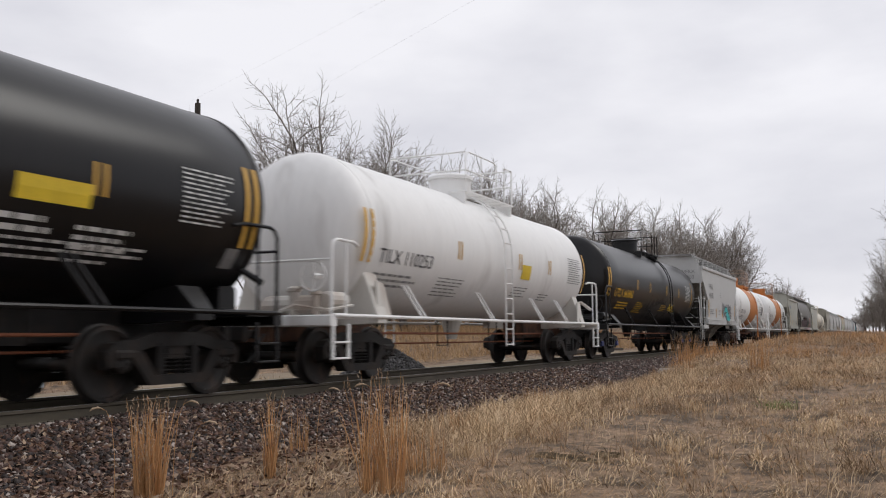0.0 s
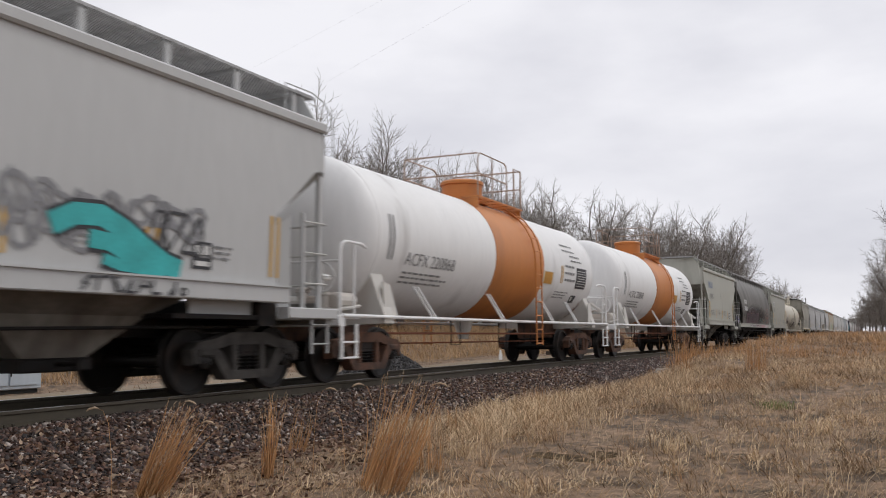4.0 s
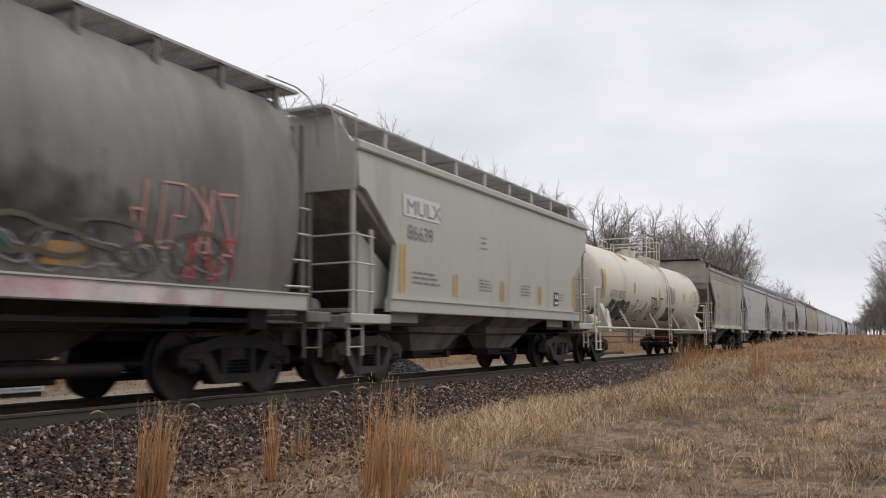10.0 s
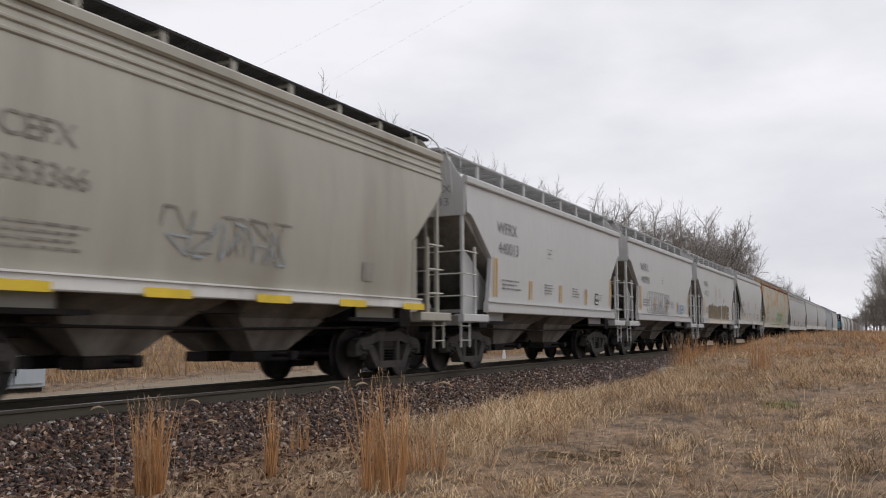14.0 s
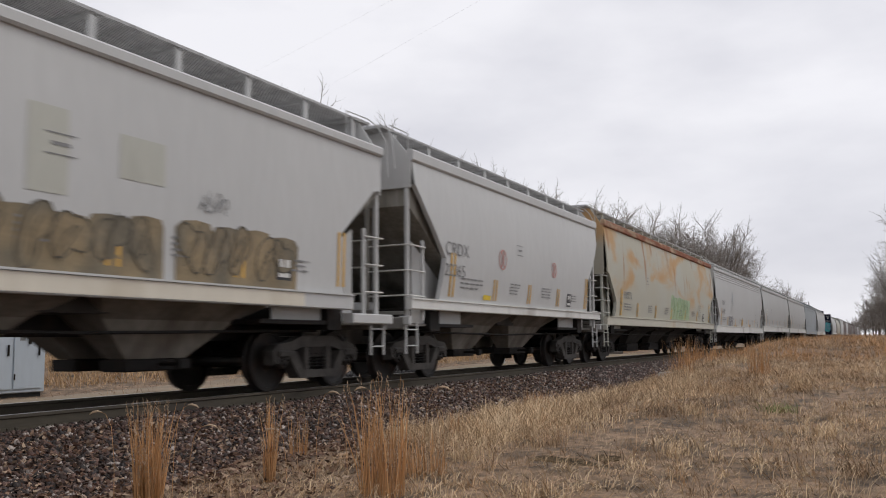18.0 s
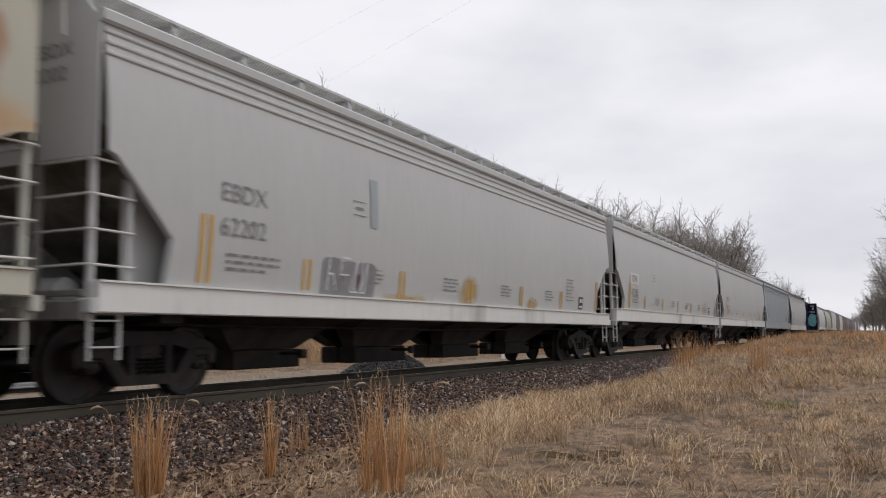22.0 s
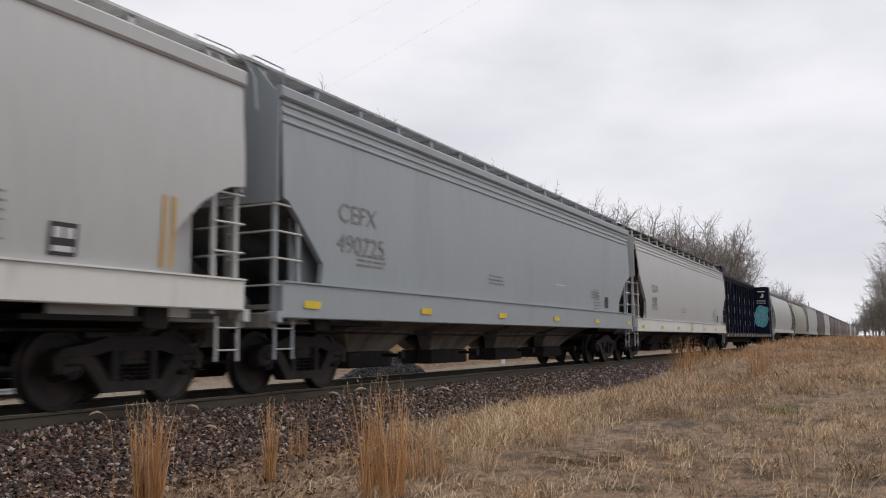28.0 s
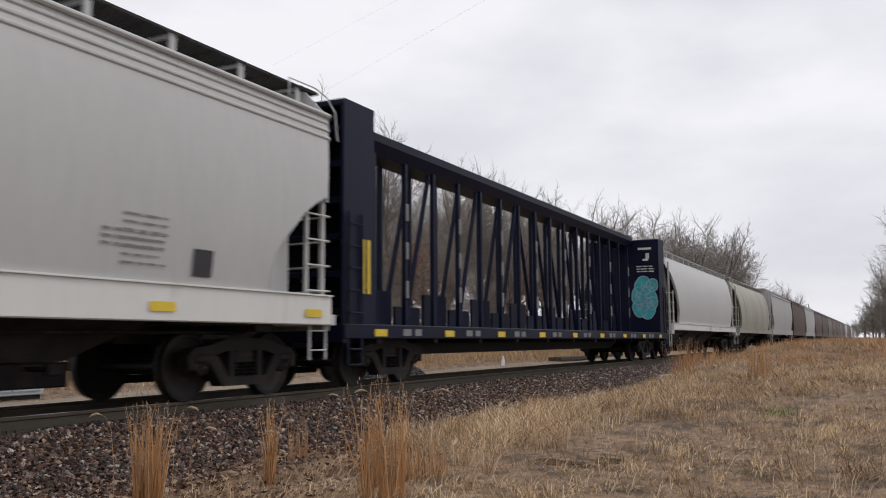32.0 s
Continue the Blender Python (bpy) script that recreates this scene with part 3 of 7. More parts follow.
def sideframe_mesh():
    b = Build()
    b.prism_x([(-1.14, 0.40), (-1.02, 0.56), (-0.78, 0.57), (-0.42, 0.66), (0.42, 0.66), (0.78, 0.57), (1.02, 0.56), (1.14, 0.40), (1.17, 0.60), (1.05, 0.70),
               (0.72, 0.74), (0.40, 0.83), (-0.40, 0.83), (-0.72, 0.74), (-1.05, 0.70), (-1.17, 0.60)][::-1], -0.09, 0.09)
    b.prism_x([(-0.84, 0.58), (-0.62, 0.60), (-0.40, 0.31), (0.40, 0.31), (0.62, 0.60), (0.84, 0.58), (0.50, 0.19), (-0.50, 0.19)][::-1], -0.11, 0.11)
    for s in (1, -1):
        b.bar(-0.10, 0.10, 0.30 * s - 0.06, 0.30 * s + 0.06, 0.28, 0.70, 0.02)
        b.bar(-0.12, 0.12, 0.889 * s - 0.14, 0.889 * s + 0.14, 0.50, 0.62, 0.03)
        b.box(-0.1, 0.1, 1.06 * s - 0.03, 1.06 * s + 0.03, 0.42, 0.62)
    return b.mesh("side_frame", M["iron"])


def spring_mesh():
    path = [(0.07 * math.cos(a), 0.07 * math.sin(a), 0.31 + 0.25 * i / 40) for i in range(41) for a in [2 * math.pi * i / 8]]
    return Build().tube(path, 0.014, 4).mesh("coil_spring", M["iron"])


def bolster_mesh():
    b = Build().bar(-1.06, 1.06, -0.19, 0.19, 0.50, 0.66, 0.03)
    b.bar(-0.45, 0.45, -0.24, 0.24, 0.58, 0.82, 0.03)
    b.lathe([(0.2, 0.80), (0.2, 0.93)], "z", (0, 0, 0), 14)
    for s in (1, -1):
        b.bar(-0.95, 0.95, 0.55 * s - 0.05, 0.55 * s + 0.05, 0.34, 0.44)
        for t in (1, -1):
            b.box(0.755 * t - 0.05, 0.755 * t + 0.05, 0.40 * s - 0.04, 0.40 * s + 0.04, 0.28, 0.56)
    return b.mesh("bogie", M["iron"])


GEAR = {"wheelset": wheelset_mesh(), "side_frame": sideframe_mesh(), "springs": spring_mesh(), "bolster": bolster_mesh()}
wheelsets = {1: [], -1: []}


def bogie(car, y, mat=None, frame_label="rust-brown cast side frame"):
    truck = part("bogie", GEAR["bolster"], None, car, "grimy cast-iron bogie", at=pose(0, y, RAIL_TOP))
    for s in (1, -1):
        frame_part = part("side_frame", GEAR["side_frame"], None, truck, frame_label if mat else "", at=pose(1.0 * s, 0, 0))
        if mat:
            frame_part.material_slots[0].link = "OBJECT"
            frame_part.material_slots[0].material = mat
        if s > 0:
            for cy in (-0.17, 0.0, 0.17):
                part("coil_spring", GEAR["springs"], None, truck, at=pose(1.0 * s, cy, 0))
        w = part("wheelset", GEAR["wheelset"], None, truck, "dark steel wheelset", at=pose(0, 0.889 * s, 0.457))
        wheelsets[s].append(w)
    return truck


def coupler(car, end, L):
    y = end * L / 2
    b = Build().bar(-0.08, 0.08, min(y, y - end * 0.75), max(y, y - end * 0.75), 0.78, 0.92, 0.02)
    b.bar(-0.13, 0.13, y - 0.16 if end > 0 else y, y if end > 0 else y + 0.16, 0.73, 0.99, 0.03)
    b.box(0.05, 0.2, y - 0.06, y + 0.06, 0.76, 0.96)
    part("coupler", b, M["iron"], car)
    part("air_hose", Build().tube([(0.28, y - end * 0.35, 0.85), (0.3, y - end * 0.15, 0.62), (0.25, y - end * 0.02, 0.42), (0.15, y + end * 0.02, 0.40)], 0.022, 6), M["dark"], car)


# ---- rolling stock: marks on a side; surf(z) is how far out the side stands ----


def decal(name, car, quads, surf, mat, lift=0.012, label=""):
    """Flat marks of (y0, y1, z0, z1) that follow the side."""
    b = Build()
    for y0, y1, z0, z1 in quads:
        n = max(1, int(abs(z1 - z0) / 0.12))
        zs = [z0 + (z1 - z0) * i / n for i in range(n + 1)]
        verts = [(surf(z) + lift, y, z) for z in zs for y in (y0, y1)]
        b.add(verts, [(2 * i, 2 * i + 1, 2 * i + 3, 2 * i + 2) for i in range(n)])
    return part(name, b, mat, car, label)


def stripes(car, y, z0, z1, surf, mat="yellow", w=0.06, gap=0.11, n=2):
    for k in range(n):
        decal("reflective_stripe", car, [(y + k * (w + gap), y + k * (w + gap) + w, z0, z1)], surf, M[mat])


def fine_print(car, y, z, w, rows, surf, mat="ink_grey", h=0.035, step=0.075, seed=1):
    """Small writing as rows of short bars."""
    rng = random.Random(seed)
    quads = []
    for r in range(rows):
        x, end = y, y + w * rng.uniform(0.7, 1.0)
        while x < end:
            word = rng.uniform(0.08, 0.26)
            quads.append((x, min(x + word, end), z - r * step - h, z - r * step))
            x += word + 0.05
    decal("data_lettering", car, quads, surf, M[mat])


def lettering(car, words, y, z, size, surf, mat, stretch=1.0, lift=0.012, name="lettering", end=None):
    """Words along the side with their foot at z. end: stands them on an end wall at that y instead, from x = y on."""
    curve = bpy.data.curves.new("words", "FONT")
    curve.body, curve.size = words, size * 1.38
    tmp = bpy.data.objects.new("words", curve)
    me = tmp.to_mesh()
    b = Build()
    pts = [(v.co.x * stretch, v.co.y) for v in me.vertices]
    if end is None:
        b.add([(surf(z + q) + lift, y + p, z + q) for p, q in pts], [tuple(f.vertices) for f in me.polygons])
    else:
        b.add([(y + p, end, z + q) for p, q in pts], [tuple(f.vertices) for f in me.polygons])
    tmp.to_mesh_clear()
    bpy.data.objects.remove(tmp)
    bpy.data.curves.remove(curve)
    return part(name, b, mat, car)


def ribbon(b, path, w, surf, lift):
    """A sprayed line of width w along (y, z) points."""
    n0 = len(b.v)
    for i, (y, z) in enumerate(path):
        a, c = path[max(i - 1, 0)], path[min(i + 1, len(path) - 1)]
        dy, dz = c[0] - a[0], c[1] - a[1]
        d = math.hypot(dy, dz) or 1
        oy, oz = -dz / d * w / 2, dy / d * w / 2
        for s in (1, -1):
            b.v.append((surf(z + s * oz) + lift, y + s * oy, z + s * oz))
    for i in range(len(path) - 1):
        k = n0 + 2 * i
        b.f.append((k, k + 1, k + 3, k + 2))


def curl(rng, y, z, w, h, n=14, turns=1.0):
    """A loose hand-drawn loop that fills a letter's room."""
    a0, p1, p2 = rng.uniform(0, 6.28), rng.uniform(0, 6.28), rng.uniform(0, 6.28)
    out = []
    for i in range(n + 1):
        a = a0 + turns * 2 * math.pi * i / n
        r = 0.75 + 0.25 * math.sin(2 * a + p1) + 0.12 * math.sin(3 * a + p2)
        out.append((y + w / 2 + w / 2 * r * math.cos(a), z + h / 2 + h / 2 * r * math.sin(a)))
    return out


def blob(b, path, surf, lift):
    cy, cz = sum(p[0] for p in path) / len(path), sum(p[1] for p in path) / len(path)
    n0 = len(b.v)
    b.v.append((surf(cz) + lift, cy, cz))
    for k in (0.5, 1.0):
        for y, z in path:
            yy, zz = cy + (y - cy) * k, cz + (z - cz) * k
            b.v.append((surf(zz) + lift, yy, zz))
    n = len(path)
    for i in range(n):
        j = (i + 1) % n
        b.f.append((n0, n0 + 1 + i, n0 + 1 + j))
        b.f.append((n0 + 1 + i, n0 + 1 + n + i, n0 + 1 + n + j, n0 + 1 + j))


def graffiti(car, y, z, w, h, letters, surf, fill=None, line="spray_black", seed=1, pen=0.05, shade=None, label="", strokes=1):
    """Sprayed bubble letters: a shadow, a fill and drawn outlines."""
    rng = random.Random(seed)
    step = w / letters
    for k in range(letters):
        lw, lh = step * rng.uniform(1.0, 1.35), h * rng.uniform(0.75, 1.05)
        ly, lz = y + k * step + rng.uniform(-0.1, 0.05) * step, z + (h - lh) * rng.uniform(0, 1)
        loop = curl(rng, ly, lz, lw, lh, 18)
        under, body, lines = Build(), Build(), Build()
        blob(under, [(p + 0.05, q - 0.04) for p, q in loop[:-1]], surf, 0.010)
        blob(body, loop[:-1], surf, 0.014 + 0.001 * (k % 2))
        ribbon(lines, loop, pen, surf, 0.020)
        for _ in range(strokes):
            a, c = (ly + lw * rng.uniform(0.2, 0.5), lz + lh * rng.uniform(0.1, 0.4)), (ly + lw * rng.uniform(0.5, 0.8), lz + lh * rng.uniform(0.6, 0.9))
            m = ((a[0] + c[0]) / 2 + rng.uniform(-0.15, 0.15) * lw, (a[1] + c[1]) / 2 + rng.uniform(-0.15, 0.15) * lh)
            ribbon(lines, [a, ((a[0] + m[0]) / 2, (a[1] + m[1]) / 2 + 0.03), m, ((c[0] + m[0]) / 2, (c[1] + m[1]) / 2), c], pen * 0.8, surf, 0.022)
        if shade:
            part("graffiti_shadow", under, M[shade], car)
        if fill:
            part("graffiti_letter", body, M[fill], car, label)
        part("graffiti_outline", lines, M[line], car, label if not fill else "")


def scrawl(car, y, z, w, h, letters, surf, line="spray_black", seed=1, pen=0.04, turns=1.3):
    rng = random.Random(seed)
    for k in range(letters):
        b = Build()
        lw = w / letters
        ribbon(b, curl(rng, y + k * lw, z + h * rng.uniform(-0.1, 0.15), lw * 1.25, h * rng.uniform(0.7, 1.0), 20, turns), pen, surf, 0.014)
        ribbon(b, [(y + k * lw, z + h * rng.uniform(0, 0.3)), (y + (k + 0.4) * lw, z + h * rng.uniform(0.7, 1)), (y + (k + 0.9) * lw, z + h * rng.uniform(0, 0.4))], pen, surf, 0.015)
        part("graffiti_scrawl", b, M[line], car, "hand-sprayed scrawl")


def coil(car, y0, y1, z, ry, rz, n, surf, line, pen=0.03, lean=0.3):
    """A long looping spray line, like a stretched spring."""
    b = Build()
    path = []
    for i in range(n * 16 + 1):
        a = 2 * math.pi * i / 16
        path.append((y0 + (y1 - y0) * i / (n * 16) + ry * math.cos(a) + lean * rz * math.sin(a) * 0.5, z + rz * math.sin(a)))
    ribbon(b, path, pen, surf, 0.014)
    part("graffiti_scrawl", b, M[line], car, "looping sprayed line")


def angular(car, y, z, w, h, n, surf, mat, seed, pen=0.1, strokes=4, slant=0.12, label=""):
    """Sharp hand-sprayed letters: each a few straight strokes between the corners of its box."""
    rng = random.Random(seed)
    step = w / n
    for k in range(n):
        b = Build()
        grid = [(y + (k + 0.08 + 0.40 * i) * step + slant * h * j / 2, z + h * (0.04 + 0.46 * j) * rng.uniform(0.96, 1.04)) for j in range(3) for i in range(3)]
        p = rng.choice((0, 2, 6))
        for i in range(strokes):
            q = rng.choice([c for c in range(9) if c != p and (c // 3 == p // 3 or c % 3 == p % 3 or rng.random() < 0.4)])
            (y0, z0), (y1, z1) = grid[p], grid[q]
            ribbon(b, [(y0 + (y1 - y0) * t / 4, z0 + (z1 - z0) * t / 4) for t in range(5)], pen * rng.uniform(0.8, 1.15), surf, 0.016 + 0.001 * (i % 4))
            p = q
        part("graffiti_letter", b, M[mat], car, label or "sharp hand-sprayed letter")


def block_letters(car, y, z, w, h, n, surf, fill, seed, label):
    """Run-together block letters: one filled shape with a stepped, rounded top."""
    rng = random.Random(seed)
    step = w / n
    for k in range(n):
        top = h * rng.uniform(0.82, 1.0)
        a, c = y + k * step - 0.03, y + (k + 1) * step + 0.03
        ring = [(a, z), (c, z), (c + rng.uniform(-0.05, 0.05), z + top * 0.85), (c - 0.08, z + top * 0.97), ((a + c) / 2, z + top), (a + 0.08, z + top * 0.96), (a + rng.uniform(-0.05, 0.05), z + top * 0.85)]
        b = Build()
        blob(b, ring, surf, 0.010 + 0.001 * (k % 3))
        part("graffiti_letter", b, M[fill], car, label)


# ---- rolling stock: small fittings ----


def ladder(car, x, y0, y1, z0, z1, n, mat, name="ladder", r=0.012):
    """Rungs between two stiles; lies along y where y0 != y1, else along x (x is a pair)."""
    b = Build()
    if isinstance(x, tuple):
        ends = [(x[0], y0), (x[1], y0)]
    else:
        ends = [(x, y0), (x, y1)]
    (p, q), (p2, q2) = ends
    whole = part(name, b.bar(p - 0.016, p + 0.016, q - 0.02, q + 0.02, z0, z1, 0.005), mat, car)
    part("stile", Build().bar(p2 - 0.016, p2 + 0.016, q2 - 0.02, q2 + 0.02, z0, z1, 0.005), mat, whole)
    rung = Build().tube([(ends[0][0] + 0.02, ends[0][1], 0), (ends[1][0] + 0.02, ends[1][1], 0)], r, 6).mesh("rung", mat)
    for i in range(n):
        part("rung", rung, None, whole, at=pose(0, 0, z0 + (z1 - z0) * (i + 0.5) / n))
    return whole


def step_iron(car, x, y, z, mat, w=0.42, drop=0.55):
    b = Build()
    for s in (1, -1):
        b.bar(x - 0.02, x + 0.02, y + s * w / 2 - 0.03, y + s * w / 2 + 0.03, z - drop, z, 0.006)
    for k in (0.0, 0.45):
        b.bar(x - 0.05, x + 0.05, y - w / 2, y + w / 2, z - drop + k * drop, z - drop + k * drop + 0.03, 0.006)
    return part("sill_step", b, mat, car)


def grating(car, x0, x1, y0, y1, z, mat, bars=18, cross=0.55, name="roof_walkway"):
    b = Build()
    for k in range(bars):
        x = x0 + (x1 - x0) * k / (bars - 1)
        b.box(x - 0.008, x + 0.008, y0, y1, z - 0.01, z + 0.03)
    n = max(2, int((y1 - y0) / cross))
    for k in range(n + 1):
        y = y0 + (y1 - y0) * k / n
        b.box(x0 - 0.02, x1 + 0.02, y - 0.012, y + 0.012, z - 0.008, z + 0.028)
    return part(name, b, mat, car, "galvanised grating walkway")


def brake_wheel(car, x, y, z, mat, end=-1):
    b = Build()
    ring = [(x + 0.24 * math.cos(a), y, z + 0.24 * math.sin(a)) for a in [2 * math.pi * i / 16 for i in range(17)]]
    b.tube(ring, 0.016, 5)
    for k in range(4):
        a = math.pi / 2 * k
        b.tube([(x, y - end * 0.04, z), (x + 0.24 * math.cos(a), y, z + 0.24 * math.sin(a))], 0.012, 4)
    b.lathe([(0.05, 0.0), (0.05, 0.2)] if end < 0 else [(0.05, -0.2), (0.05, 0.0)], "y", (x, y, z), 8)
    return part("brake_wheel", b, mat, car)


# ---- covered hoppers ----


def hopper(L, colour, label, form="sand", trim=None, sill=(1.27, 1.50), sill_in=1.55, eave=3.93, top=4.42, cut=None, bays=2, bulge=0.04, ribs=0,
           walk=M["grating"], eave_mat=None, eave_high=0.13, eave_low=0.035, yellow_tabs=0, tab=0.42, rear_cut=0.0, rear_keep=1.0, walk_up=0.15, fine=True, sill_tone=None, bay_mat=None, slope_mat=None, rungs=None):
    """A covered hopper on two bogies; its origin lies on the rail top under its middle."""
    body, trim = M[colour], M[trim or colour]
    car = tagged(new("hopper_car"), label, "hopper car", "cars of the freight train")
    car.empty_display_size = 0.3
    h = L / 2
    half = 1.53
    cut = cut or [(sill[0], 1.70), (2.45, 1.85), (3.26, 0.85), (3.30, 0.63), (eave, 0.61)]
    cz, cy = [c[0] for c in cut], [c[1] for c in cut]
    round_side = form == "round"

    def surf(z):
        if round_side:
            k = 1 - ((z - 2.35) / 2.62) ** 2
            return 1.60 * math.sqrt(max(k, 0.05))
        m = (sill[0] + eave) / 2
        return half + bulge * (1 - ((z - m) / ((eave - sill[0]) / 2)) ** 2)

    def rear_edge(z):
        inset = float(np.interp(z, cz, cy))
        return cy[-1] + (inset - cy[-1]) * rear_keep + rear_cut * min(1.0, max(0.0, (inset - cy[-1] - 0.03) / 0.3))

    # side sheets, with the end cut-outs and the flange along their edges
    zs = sorted(set([sill[1] - 0.05 + (eave - sill[1] + 0.05) * i / 14 for i in range(15)] + [z for z in cz if sill[1] < z < eave]))
    for s in (1, -1):
        b = Build()
        ny = 10
        for layer in (0.0, -0.03):
            for z in zs:
                inset = float(np.interp(z, cz, cy))
                rear = rear_edge(z)
                for k in range(ny + 1):
                    b.v.append((s * (surf(z) + layer), -h + inset + (L - inset - rear) * k / ny, z))
        per = len(zs) * (ny + 1)
        for i in range(len(zs) - 1):
            for k in range(ny):
                a = i * (ny + 1) + k
                q = (a, a + 1, a + ny + 2, a + ny + 1)
                b.f.append(q if s > 0 else q[::-1])
                b.f.append(tuple(per + j for j in (q[::-1] if s > 0 else q)))
            for k in (0, ny):
                a = i * (ny + 1) + k
                b.f.append((a, a + ny + 1, per + a + ny + 1, per + a))
        part("side_sheet", b, body, car, smooth=True)
        low = [z for z in zs if z <= cz[-2] + 0.02] if fine else []
        for e in (-1, 1) if len(low) > 1 else ():
            b = Build()
            for z in low:
                y = -h + float(np.interp(z, cz, cy)) if e < 0 else h - rear_edge(z)
                for dx, dy in ((0.006, 0.0), (-0.085, 0.0), (-0.085, 0.012), (0.006, 0.012)):
                    b.v.append((s * (surf(z) + dx), y + e * dy, z))
            for i in range(len(low) - 1):
                for k in range(4):
                    b.f.append((4 * i + k, 4 * i + (k + 1) % 4, 4 * i + 4 + (k + 1) % 4, 4 * i + 4 + k))
            part("cutout_flange", b, trim, car)
    # the bin inside, with its slope sheets at both ends
    ei = cy[-1]
    foot = 3.4
    ring = [(-h + ei, eave), (-h + ei, 3.22), (-h + foot, sill[0] + 0.1), (h - foot, sill[0] + 0.1), (h - ei, 3.22), (h - ei, eave)]
    part("bin", Build().prism_x(ring, -(min(surf(3.2), surf(eave)) - 0.06), min(surf(3.2), surf(eave)) - 0.06), M[slope_mat or "slope_grime"], car, "grimy slope sheets")
    if fine and not round_side:
        for e in (-1, 1):
            for s in (1, -1):
                web = [(e * (h - a), z) for a, z in ((1.05, 1.10), (3.2, 1.10), (3.2, 1.36), (1.05, 2.62))]
                x = s * 1.24
                part("end_web", Build().prism_x(web if e < 0 else web[::-1], min(x, x + s * 0.03), max(x, x + s * 0.03)), trim, car)
    # end panels over the slope sheets
    for e in (-1, 1):
        y = e * (h - ei + 0.02)
        w = surf(eave - 0.1) - 0.005
        part("end_panel", Build().box(-w, w, min(y, y + e * 0.04), max(y, y + e * 0.04), cz[-2] - 0.06, eave - 0.005), body, car)
    # roof
    if round_side:
        arch = [(surf(eave + (top - eave) * i / 6), eave + (top - eave) * i / 6) for i in range(6)]
        arch = arch + [(0.5, top + 0.05), (-0.5, top + 0.05)] + [(-x, z) for x, z in arch[::-1]]
    else:
        arch = [(surf(eave) + 0.01, eave + 0.004), (surf(eave) + 0.01, eave + 0.05), (1.15, eave + (top - eave) * 0.38), (0.62, top - 0.06), (0, top)]
        arch = arch + [(-x, z) for x, z in arch[-2::-1]]
    part("roof", Build().prism_y(arch, -h + ei - 0.04, h - ei + 0.04), body, car, smooth=True)
    for s in (1, -1):
        ex = s * (surf(eave) + 0.065)
        if not round_side:
            part("eave_angle", Build().bar(min(ex, ex - s * 0.13), max(ex, ex - s * 0.13), -h + ei - 0.05, h - ei + 0.05, eave - eave_low, eave + eave_high, 0.03), eave_mat or trim, car)
        for k in range(ribs):
            z = eave - 0.12 - 0.125 * k
            rx = s * (surf(z) + 0.024)
            part("side_rib", Build().bar(min(rx, rx - s * 0.07), max(rx, rx - s * 0.07), -h + ei, h - ei, z - 0.03, z + 0.03, 0.018), trim, car)
    # hatch covers down the middle
    nh = 3 if L < 15 else 5
    for k in range(nh):
        y0 = -h + ei + 0.4 + (L - 2 * ei - 0.8) * k / nh
        y1 = -h + ei + 0.4 + (L - 2 * ei - 0.8) * (k + 1) / nh - 0.15
        part("hatch_cover", Build().bar(-0.36, 0.36, y0, y1, top - 0.02, top + 0.12, 0.05), body, car)
    # roof walkways on brackets
    wz = top + walk_up
    wx = (0.40, 1.12)
    for s in (1, -1):
        grating(car, *sorted((s * wx[0], s * wx[1])), -h + ei - 0.35, h - ei + 0.35, wz, walk, cross=1.2 if not fine else 0.6)
        n = 9 if L < 15 else 15
        for k in range(n):
            y = -h + ei + 0.15 + (L - 2 * ei - 0.3) * k / (n - 1)
            x = s * wx[1]
            foot_z = float(np.interp(wx[1], [a for a, _ in arch[len(arch) // 2::-1]], [c for _, c in arch[len(arch) // 2::-1]])) if not round_side else top - 0.3
            b = Build().bar(min(x, x - s * 0.05), max(x, x - s * 0.05), y - 0.05, y + 0.05, foot_z - 0.06, wz + 0.03, 0.008)
            b.box(min(s * wx[0], x), max(s * wx[0], x), y - 0.025, y + 0.025, wz - 0.05, wz - 0.012)
            part("walkway_bracket", b, trim, car)
    for e in (-1, 1):
        if fine and not round_side:
            gy = sorted((e * (h - ei + 0.02), e * (h - ei + 0.05)))
            part("end_gable", Build().prism_y([(-1.46, eave - 0.01), (1.46, eave - 0.01), (1.46, eave + 0.08), (1.12, wz - 0.03), (-1.12, wz - 0.03), (-1.46, eave + 0.08)], *gy), body, car)
        grating(car, -1.1, 1.1, *sorted((e * (h - ei + 0.35), e * (h - ei - 0.1))), wz + 0.02, walk, bars=14, cross=0.2, name="end_walkway")
        for s in (1, -1):
            part("roof_handrail", Build().tube([(s * 1.2, e * (h - ei - 0.5), eave + 0.25), (s * 1.2, e * (h - ei - 0.5), wz + 0.05), (s * 1.2, e * (h - ei + 0.2), wz + 0.06),
                                                (s * 1.28, e * (h - ei + 0.40), wz - 0.05), (s * 1.40, e * (h - ei + 0.46), wz - 0.3), (s * 1.45, e * (h - ei + 0.46), eave - 0.3)], 0.012, 6), trim, car)
